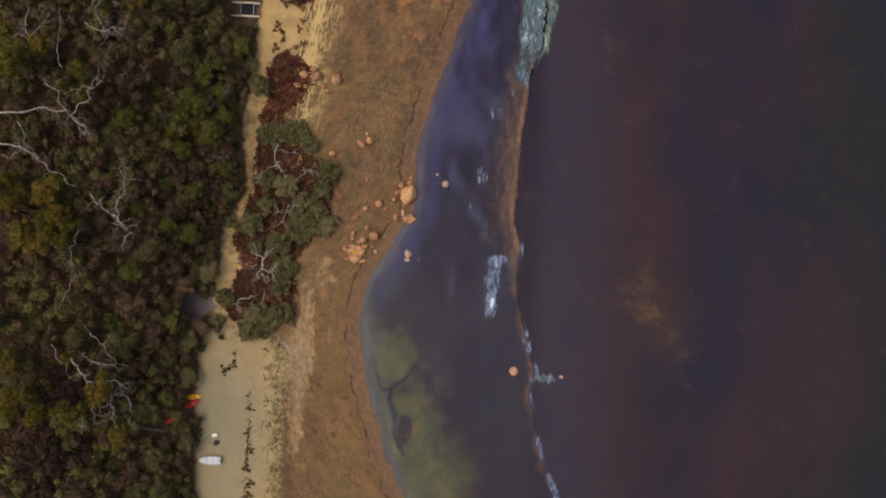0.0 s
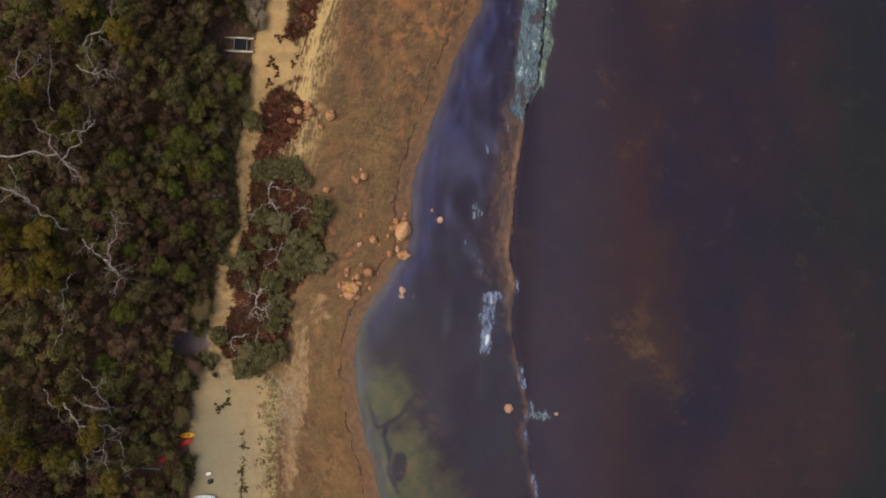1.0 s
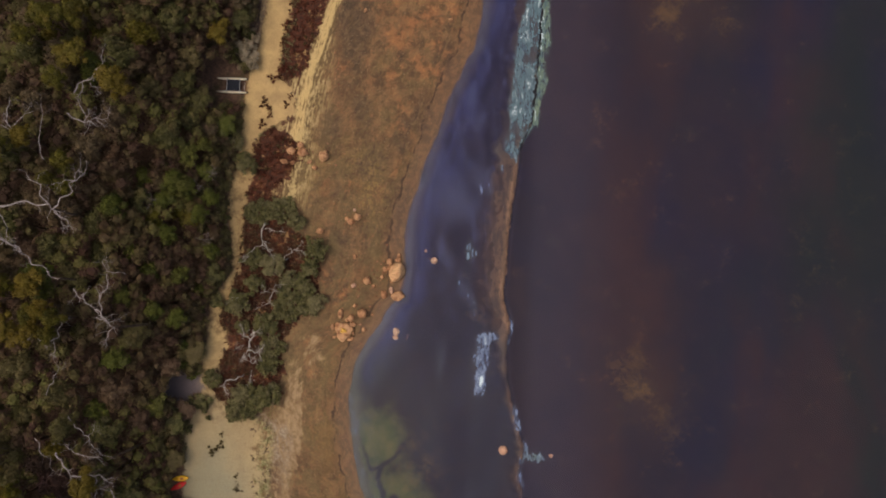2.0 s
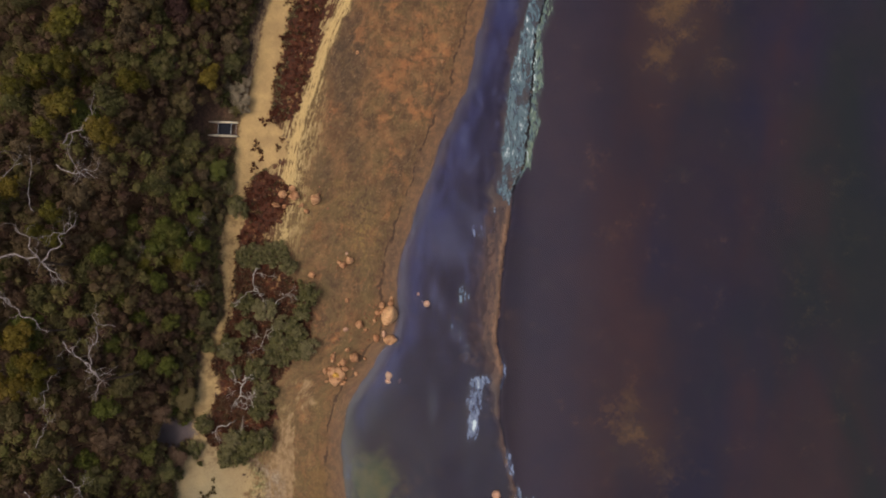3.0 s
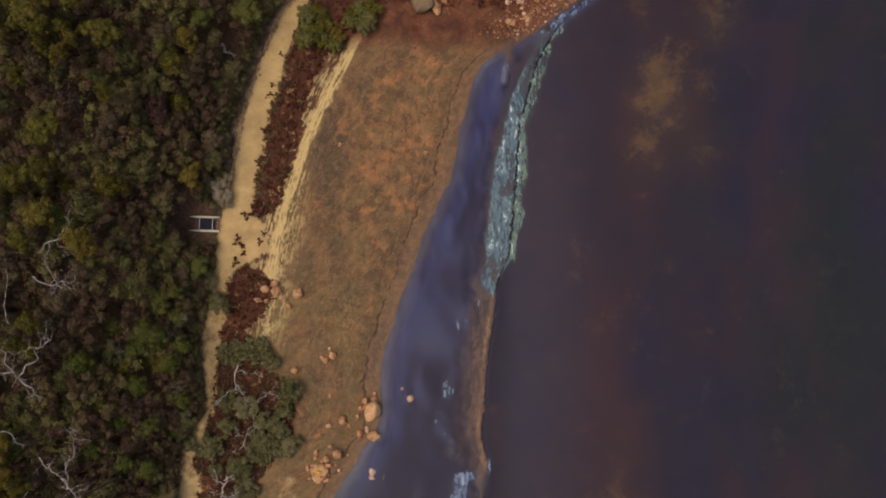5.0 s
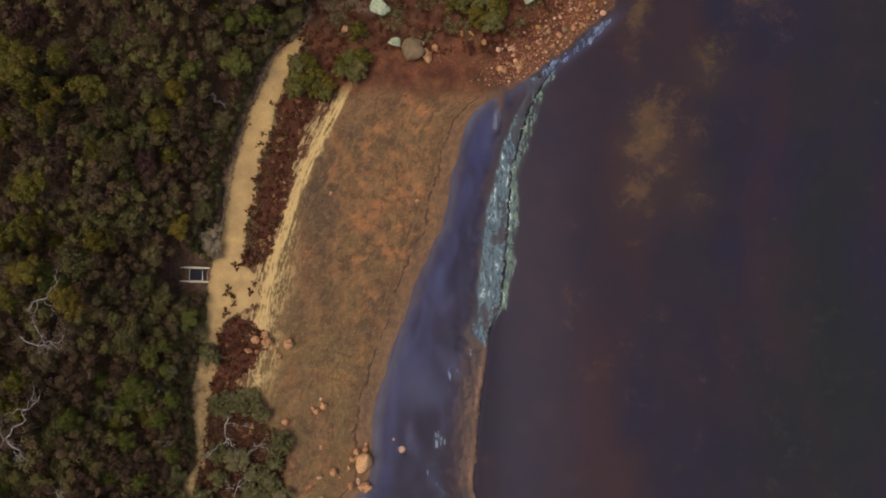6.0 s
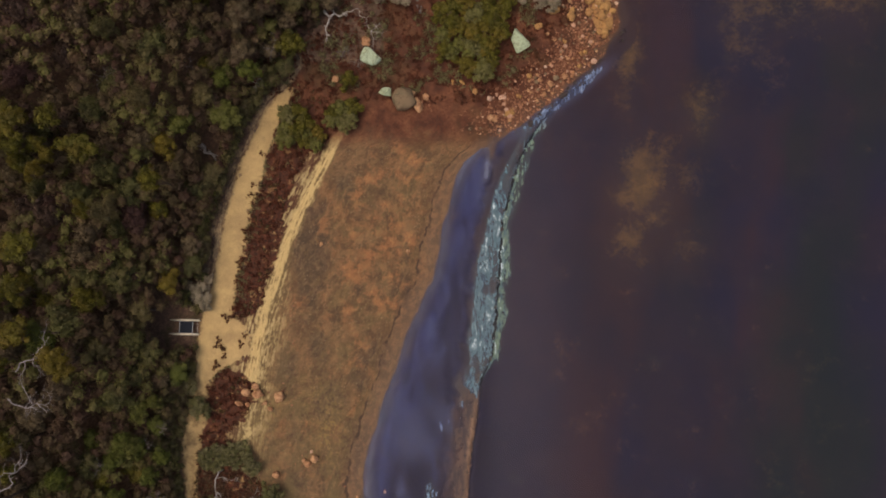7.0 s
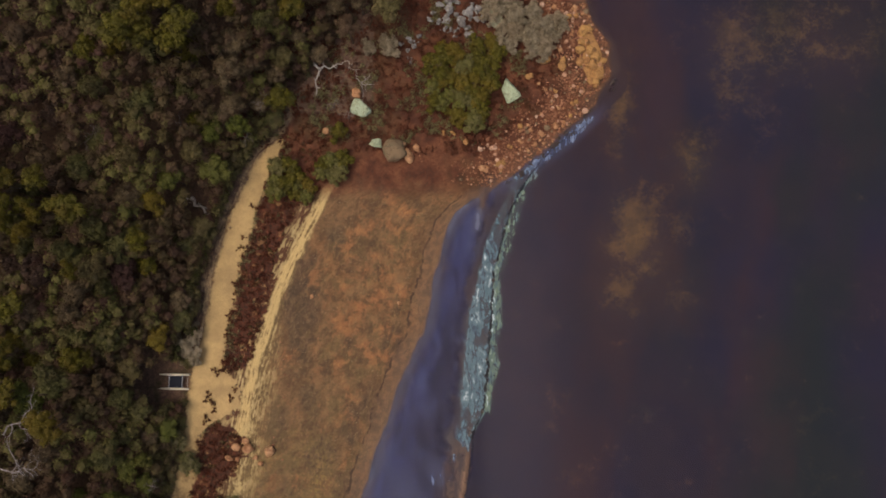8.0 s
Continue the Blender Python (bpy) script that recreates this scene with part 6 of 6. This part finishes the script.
def split_boulder(x, y):
    """A weathered boulder whose middle has broken open."""
    rng = np.random.RandomState(67)
    root = thing("boulder", x, y, height_at(x, y), "orange boulder broken open round a golden core", "boulder", "beach rocks")
    v, f = ICO3
    v = v.copy()
    r = np.hypot(v[:, 0], v[:, 1])
    a = np.arctan2(v[:, 1], v[:, 0])
    bowl = np.where(v[:, 2] > 0, np.clip(1 - r / 0.72, 0, 1), 0)
    lobes = 1 + 0.1 * np.sin(3 * a + 0.6) + 0.06 * np.sin(7 * a)
    cut = np.minimum.reduce([np.abs(np.angle(np.exp(1j * (a - q)))) for q in (0.3, 1.5, 2.7, 3.9, 5.2)])
    v[:, 2] = v[:, 2] * 0.75 - 0.8 * bowl - 0.3 * np.exp(-(cut / 0.09) ** 2) * (v[:, 2] > 0)
    v[:, :2] *= (1.45 * lobes)[:, None]
    v[:, 1] *= 1.12
    v += np.array([noise.noise_vector(Vector(p) * 2.2)[:] for p in v]) * 0.09 + (0, 0, 0.3)
    part("shell", mesh_of("shell", v, f, None, True), M_STONE_ORANGE, root)
    for k in range(4):
        q = rng.uniform(0, 6.28)
        me = ROCKS[16 + k].copy()
        ob = part("core", me, M_STONE_YELLOW, root, "golden yellow broken stone")
        ob.location, ob.rotation_euler = (0.3 * math.cos(q + 1.6 * k), 0.3 * math.sin(q + 1.6 * k), 0.75), (rng.uniform(-0.4, 0.4), 0, q)
        ob.scale = (rng.uniform(0.25, 0.4), rng.uniform(0.35, 0.55), 0.35)
    for k, (dx, dy, rx, ry) in enumerate(((1.6, -0.2, 0.3, 0.55), (1.45, -1.0, 0.4, 0.35), (1.2, 1.3, 0.28, 0.5), (-1.9, 0.6, 0.35, 0.5), (-1.6, -1.0, 0.28, 0.4), (0.4, 1.9, 0.5, 0.3))):
        set_rock("rock", 16 + k, M_STONE_ORANGE, x + dx, y + dy, rx, ry, 0.35, "orange slab broken off a split boulder", "rock", "beach rocks", 0.4 * k)


def lay_rocks():
    rng = np.random.RandomState(61)
    for places, name, mat, label, cat, group, tall in (
            (BEACH_ROCKS, "rock", M_STONE_ORANGE, "rounded orange granite rock on the brown beach", "rock", "beach rocks", 0.95),
            (UPPER_ROCKS, "rock", M_STONE_ORANGE, "orange-brown rock half sunk in upper beach sand", "rock", "upper beach rocks", 0.95),
            (WATER_ROCKS, "rock", M_STONE_ORANGE, "pale rose rock standing in the shallow water", "rock", "rocks in the water", 1.0),
            (POINT_ROCKS, "rock", M_STONE_GOLD, "golden-orange rock of the stony point", "rock", "rocks of the point", 0.9),
            (GREY_ROCKS, "boulder", M_STONE_GREY, "lichen-grey granite boulder among shrubs on the point", "boulder", "grey boulders", 0.8)):
        for k, (x, y, rx, ry) in enumerate(places):
            if mat in (M_STONE_GREY, M_STONE_GOLD):
                for _ in range(9 if mat == M_STONE_GREY else 2):
                    s = rng.uniform(0.22, 0.62) if mat == M_STONE_GREY else rng.uniform(0.7, 1.05)
                    set_rock(name, (16 if mat == M_STONE_GREY else 8) + rng.randint(8), mat, x + rng.uniform(-1.1, 1.1) * rx, y + rng.uniform(-1.1, 1.1) * ry, rx * s, ry * s * 0.9, tall * min(rx, ry) * s, label, cat, group, rng.uniform(0, 3))
                continue
            set_rock(name, rng.randint(16), M_STONE_ROSE if places is WATER_ROCKS or rng.rand() < 0.08 else mat, x, y, rx, ry, tall * min(rx, ry), label, cat, group, rng.uniform(-0.3, 0.3))
    # the split boulder: a hollow shell round a golden core, and the cracked face of the great rounded rock
    split_boulder(-12.9, 3.6)
    set_rock("boulder", 2, M_STONE_SAND, -4.35, 14.15, 1.35, 1.8, 1.35, "great rounded pale orange rock at the water edge", "boulder", "beach rocks", -0.35)
    set_rock("rock", 18, M_STONE_GOLD, -5.55, 13.3, 0.34, 0.7, 0.45, "angular slab leaning at a great rounded beach rock", "rock", "beach rocks", 0.3)
    set_rock("rock", 20, M_STONE_ORANGE, -5.3, 12.3, 0.3, 0.36, 0.3, "broken orange stone at the foot of a great rock", "rock", "beach rocks", 0.9)
    set_rock("boulder", 22, M_STONE_LICHEN, 18.6, 107.6, 1.5, 2.6, 1.0, "grey-green lichen-covered slab between silver shrubs", "boulder", "grey boulders", 0.5)
    core = np.mean(np.array(POINT_ROCKS[:11]), 0)
    set_rock("rock_outcrop", 11, M_STONE_GOLD, core[0], core[1], 2.3, 5.6, 0.16, "long cracked golden rock outcrop on the stony point", "rock", "", 0.22)
    for k, (x, y, rx, ry) in enumerate(BOULDERS):
        mat = M_STONE_GREEN if k < 3 else M_STONE_BROWN if k == 3 else M_STONE_ORANGE
        label = "pale green lichen-covered boulder on red earth" if k < 3 else "broad brown-grey boulder at the head of the beach" if k == 3 else "orange rock leaning at a larger boulder"
        set_rock("boulder", 16 + k if k < 3 else k, mat, x, y, rx * (1.35 if k < 3 else 1.05), ry * (1.35 if k < 3 else 1.05), 0.75 * min(rx, ry), label, "boulder", "boulders of the point", 0.1 * k)


lay_rocks()


def rubble():
    """The stony shore of the point: single stones first, small ones joined."""
    def keep(x, y, q, r):
        band = (q["inland"] > 0.2) & (q["inland"] < 14) & (x > 9) & (y > 79.5 - 0.12 * (x - 10)) & (y < 112)
        dens = 0.8 * np.exp(-((q["inland"] - 4.5) / 5.0) ** 2) * np.clip((x - 10) / 9, 0, 1) * (0.75 + 0.5 * wave_noise(x, y, 6, 74))
        return band & (r.uniform(0, 1, len(x)) < dens)
    x, y, z, rng = scatter(3400, 71, 8, 42, 78, 113, keep)
    for k in range(min(300, len(x))):
        s = min(0.13 + rng.exponential(0.11), 0.55)
        mat = M_STONE_ROSE if rng.rand() < 0.4 else M_STONE_BROWN if rng.rand() < 0.4 else M_STONE_ORANGE
        set_rock("stone", rng.randint(8), mat, x[k], y[k], s * rng.uniform(0.8, 1.3), s, s * 0.8, "loose orange or rose stone on the rubble shore", "stone", "rubble stones", rng.uniform(0, 6.28))
    V, F, base = [], [], 0
    cv, cf = ICO1
    x, y, z, rng = scatter(30000, 72, 6, 42, 77, 113, keep)
    for a, b, c in zip(x, y, z):
        s = min(0.07 + rng.exponential(0.06), 0.28)
        V.append(cv * rng.uniform(0.7, 1.2, (len(cv), 1)) * (s * rng.uniform(0.8, 1.4), s, s * 0.7) + (a, b, c + s * 0.3))
        F += [tuple(f + base) for f in cf]
        base += len(cv)
    ob = part("gravel", mesh_of("gravel", np.concatenate(V), F), M_GRAVEL)
    tagged(ob, "small orange and brown stones of the rubble shore", "gravel", kind="stuff")
    # small stones strewn round the beach rocks
    V, F, base = [], [], 0
    rng = np.random.RandomState(73)
    for cx, cy, sx, sy, n in ((-12, 5.5, 3.0, 3.0, 40), (-6.5, 13.0, 3.0, 3.5, 36), (-12.3, 22.8, 1.5, 1.6, 16), (-19, 32.5, 3.2, 1.8, 22), (-9.5, 11, 4, 4, 24), (4.5, 84.5, 1.6, 1.8, 26), (-16, 45, 1.6, 9, 14)):
        for _ in range(n):
            a, b = rng.normal(cx, sx * 0.6), rng.normal(cy, sy * 0.6)
            s = rng.uniform(0.05, 0.2)
            V.append(cv * rng.uniform(0.7, 1.2, (len(cv), 1)) * (s * rng.uniform(0.8, 1.4), s, s * 0.7) + (a, b, max(height_at(a, b), -0.05) + s * 0.3))
            F += [tuple(f + base) for f in cf]
            base += len(cv)
    ob = part("pebbles", mesh_of("pebbles", np.concatenate(V), F), M_GRAVEL)
    tagged(ob, "small orange stones strewn round the beach rocks", "pebbles", kind="stuff")


rubble()


def dark_stones():
    """Dark wet stones along the water line of the point and the ledge."""
    rng = np.random.RandomState(81)
    for k in range(46):
        y = rng.uniform(79, 100) if k < 34 else rng.uniform(38, 78)
        x = float(at_y(SHORE, y)) + rng.uniform(0.2, 2.0) if k < 34 else float(at_y(CREST, y)) + rng.uniform(-0.3, 0.3)
        s = rng.uniform(0.16, 0.4)
        set_rock("stone", 8 + rng.randint(8), M_STONE_DARK, x, y, s, s * rng.uniform(1.1, 2.0), s * 0.8, "dark wet stone at the edge of the water", "stone", "wet stones", rng.uniform(-0.9, 0.1))


dark_stones()


# ---- boats and things by the track ----
M_HULL_CREAM = plain_material("hull_cream", srgb(226, 214, 184), srgb(186, 170, 136), 0.35)
M_TRAMPOLINE = plain_material("trampoline_navy", srgb(30, 31, 38), srgb(44, 45, 50), 0.97)
M_ALLOY = plain_material("alloy", srgb(190, 190, 186), srgb(140, 138, 132), 0.35, 0.8)
M_KAYAK_YELLOW = plain_material("plastic_yellow", srgb(236, 178, 20), srgb(196, 130, 14), 0.4)
M_KAYAK_RED = plain_material("plastic_red", srgb(206, 34, 32), srgb(150, 24, 22), 0.4)
M_KAYAK_SEAT = plain_material("plastic_orange_dark", srgb(170, 96, 20), srgb(130, 70, 18), 0.5)
M_BLACK = plain_material("black_plastic", srgb(30, 30, 32), srgb(54, 52, 50), 0.5)
M_DINGHY = plain_material("painted_alloy_white", srgb(196, 204, 208), srgb(164, 170, 174), 0.4)
M_DINGHY_IN = plain_material("alloy_grey_inside", srgb(184, 192, 196), srgb(150, 156, 160), 0.5)
M_WHITE = plain_material("white_plastic", srgb(238, 234, 222), srgb(196, 186, 160), 0.5)


def loft(name, stations, closed=True):
    """A hull through cross-sections along x: (x, half width, bottom z, top z, fullness)."""
    V, F, sides = [], [], 14
    for x, w, lo, hi, full in stations:
        for k in range(sides):
            a = 2 * math.pi * k / sides
            c, s = math.cos(a), math.sin(a)
            y = w * math.copysign(abs(c) ** full, c)
            V.append((x, y, (lo + hi) / 2 + (hi - lo) / 2 * math.copysign(abs(s) ** full, s)))
    for i in range(len(stations) - 1):
        for k in range(sides):
            j = (k + 1) % sides
            F.append((i * sides + k, (i + 1) * sides + k, (i + 1) * sides + j, i * sides + j))
    F.append(tuple(range(sides)))
    F.append(tuple((len(stations) - 1) * sides + k for k in range(sides))[::-1])
    return mesh_of(name, V, F, None, True)


def rod(name, a, b, r, sides=10):
    rng = np.random.RandomState(1)
    V, F, _ = tube_points(rng, [a, b], r, r, sides)
    return mesh_of(name, V, F, None, True)


def slab(name, sx, sy, sz, bevel=0.02, at=(0, 0, 0)):
    bm = bmesh.new()
    bmesh.ops.create_cube(bm, size=1)
    for v in bm.verts:
        v.co = Vector((v.co.x * sx + at[0], v.co.y * sy + at[1], v.co.z * sz + at[2]))
    bmesh.ops.bevel(bm, geom=list(bm.edges), offset=bevel, segments=2, affect="EDGES")
    me = bpy.data.meshes.new(name)
    bm.to_mesh(me)
    bm.free()
    return me


def catamaran(x, y, turn):
    z = height_at(x, y)
    root = thing("catamaran", x, y, z, "small beach catamaran, cream hulls and navy trampoline, mast down", "boat", turn=turn)
    for side in (-1.15, 1.15):
        hull = part("hull", loft("hull", [(-2.5, 0.02, 0.4, 0.62, 1), (-2.2, 0.09, 0.16, 0.64, 0.9), (-1.4, 0.17, 0.05, 0.62, 0.8), (0, 0.21, 0.0, 0.58, 0.75), (1.5, 0.19, 0.03, 0.55, 0.75), (2.4, 0.13, 0.1, 0.52, 0.8), (2.5, 0.11, 0.14, 0.5, 0.8)]), M_HULL_CREAM, root)
        hull.location = (0, side, 0)
        part("rudder", slab("rudder", 0.28, 0.04, 0.5, 0.012, (2.66, side, 0.45)), M_BLACK, root)
        part("stay", rod("stay", (-2.3, side, 0.66), (-0.7, side * 0.85, 0.72), 0.012, 6), M_ALLOY, root)
    for bx in (-0.72, 1.45):
        part("crossbeam", rod("crossbeam", (bx, -1.25, 0.66), (bx, 1.25, 0.66), 0.055), M_ALLOY, root)
    part("trampoline", slab("trampoline", 2.05, 1.86, 0.03, 0.012, (0.365, 0, 0.66)), M_TRAMPOLINE, root)
    part("tiller_bar", rod("tiller_bar", (2.3, -1.15, 0.7), (2.3, 1.15, 0.7), 0.018, 6), M_ALLOY, root)


def kayak(x, y, turn, material, label, length=2.7, lift=0.0, lean=0.0):
    root = thing("kayak", x, y, height_at(x, y) + lift, label, "kayak", "kayaks at the edge of the trees", turn=turn)
    root.rotation_euler[0] = lean
    h = length / 2
    part("hull", loft("hull", [(-h, 0.03, 0.2, 0.3, 1), (-h * 0.85, 0.16, 0.07, 0.31, 0.9), (-h * 0.4, 0.42, 0.0, 0.28, 0.75), (0.1, 0.47, 0.0, 0.26, 0.7), (h * 0.5, 0.42, 0.02, 0.28, 0.75), (h * 0.88, 0.15, 0.09, 0.32, 0.9), (h, 0.03, 0.22, 0.31, 1)]), material, root)
    part("seat", slab("seat", 0.42, 0.4, 0.05, 0.02, (0.25, 0, 0.285)), M_KAYAK_SEAT, root, "dull orange moulded seat")
    part("hatch", slab("hatch", 0.26, 0.24, 0.03, 0.012, (-h * 0.5, 0, 0.3)), material, root)
    for k in (-0.25, -0.05):
        part("footwell", slab("footwell", 0.14, 0.42, 0.02, 0.008, (k * 1.2 - 0.15, 0, 0.275)), material, root)


def dinghy(x, y, turn):
    """An open flat-bowed dinghy with thwarts and an outboard motor."""
    root = thing("dinghy", x, y, height_at(x, y), "open white alloy dinghy with outboard, pulled up on sand", "boat", turn=turn)
    rows = [(-1.75, 0.2, 0.3), (-1.2, 0.56, 0.08), (0, 0.72, 0.0), (1.2, 0.7, 0.0), (1.7, 0.66, 0.03)]
    V, F = [], []
    for xx, w, lo in rows:
        V += [(xx, -w, 0.55), (xx, -w * 0.86, lo + 0.08), (xx, 0, lo), (xx, w * 0.86, lo + 0.08), (xx, w, 0.55), (xx, w - 0.07, 0.55), (xx, w * 0.85, 0.4), (xx, 0, 0.38), (xx, -w * 0.85, 0.4), (xx, -w + 0.07, 0.55)]
    n = 10
    for i in range(len(rows) - 1):
        for k in range(n):
            F.append((i * n + k, i * n + (k + 1) % n, (i + 1) * n + (k + 1) % n, (i + 1) * n + k))
    part("hull", mesh_of("hull", V, F), M_DINGHY, root)
    part("bow_deck", slab("bow_deck", 0.5, 0.62, 0.05, 0.02, (-1.4, 0, 0.545)), M_DINGHY, root)
    part("transom", slab("transom", 0.06, 1.32, 0.5, 0.015, (1.68, 0, 0.31)), M_DINGHY, root)
    part("bow_plate", slab("bow_plate", 0.06, 0.38, 0.24, 0.015, (-1.74, 0, 0.43)), M_DINGHY, root)
    for xx in (-0.55, 0.45, 1.3):
        part("thwart", slab("thwart", 0.3, 1.1, 0.04, 0.012, (xx, 0, 0.42)), M_DINGHY_IN, root)
    for side in (-1, 1):
        part("gunwale", rod("gunwale", (-1.2, side * 0.56, 0.56), (1.7, side * 0.67, 0.56), 0.035, 8), M_ALLOY, root)
    motor = part("outboard_motor", slab("outboard_motor", 0.42, 0.3, 0.34, 0.07, (1.98, 0, 0.72)), M_BLACK, root, "black outboard motor")
    part("shaft", slab("shaft", 0.14, 0.1, 0.6, 0.03, (1.86, 0, 0.3)), M_BLACK, motor)
    part("tiller", rod("tiller", (1.85, 0, 0.7), (1.45, 0.25, 0.74), 0.025, 6), M_BLACK, motor)


def cool_box(x, y):
    root = thing("cool_box", x, y, height_at(x, y), "white plastic cool box standing on the sand", "cool box", turn=0.25)
    part("body", slab("body", 0.78, 0.46, 0.4, 0.04, (0, 0, 0.2)), M_WHITE, root)
    part("lid", slab("lid", 0.82, 0.5, 0.08, 0.025, (0, 0, 0.44)), M_WHITE, root)
    for side in (-1, 1):
        part("handle", rod("handle", (side * 0.42, -0.12, 0.36), (side * 0.42, 0.12, 0.36), 0.018, 6), M_ALLOY, root)


def dark_bag(x, y):
    v = ICO3[0] * np.array([0.55, 0.4, 0.22])
    v = np.array([p * (1 + 0.18 * noise.noise(Vector(p) * 4)) for p in v]) + (0, 0, 0.17)
    root = thing("duffel_bag", x, y, height_at(x, y), "dark slumped bag lying on the sand", "bag", turn=0.5)
    part("sack", mesh_of("sack", v, ICO3[1], None, True), M_BLACK, root)
    part("strap", rod("strap", (-0.35, 0, 0.4), (0.35, 0.05, 0.4), 0.03, 6), M_BLACK, root)


catamaran(-33.5, 44.5, 0.0)
kayak(-38.5, -21.4, 0.12, M_KAYAK_YELLOW, "yellow plastic sit-on-top kayak lying on sand", 2.8)
kayak(-38.7, -22.6, 0.5, M_KAYAK_RED, "red plastic kayak lying beside the yellow one", 2.9)
kayak(-41.6, -25.0, 0.7, M_KAYAK_RED, "red kayak half hidden beneath the trees", 2.8)
dinghy(-35.0, -31.6, 0.0)
cool_box(-34.6, -27.5)
dark_bag(-34.3, -28.8)


def pole(x0, y0, x1, y1):
    """A long weathered pole under the trees."""
    z = height_at(x0, y0)
    root = thing("pole", x0, y0, z, "pale blue-green weathered pole lying under the trees", "pole")
    end = (x1 - x0, y1 - y0, height_at(x1, y1) - z + 0.14)
    part("shaft", rod("shaft", (0, 0, 0.14), end, 0.13, 10), plain_material("weathered_turquoise", srgb(128, 158, 152), srgb(150, 150, 136), 0.7), root)
    part("end_cap", rod("end_cap", (-0.1, 0.0, 0.14), (0.12, 0, 0.14), 0.17, 10), M_WHITE, root)


pole(-47.7, -26.7, -42.4, -27.0)
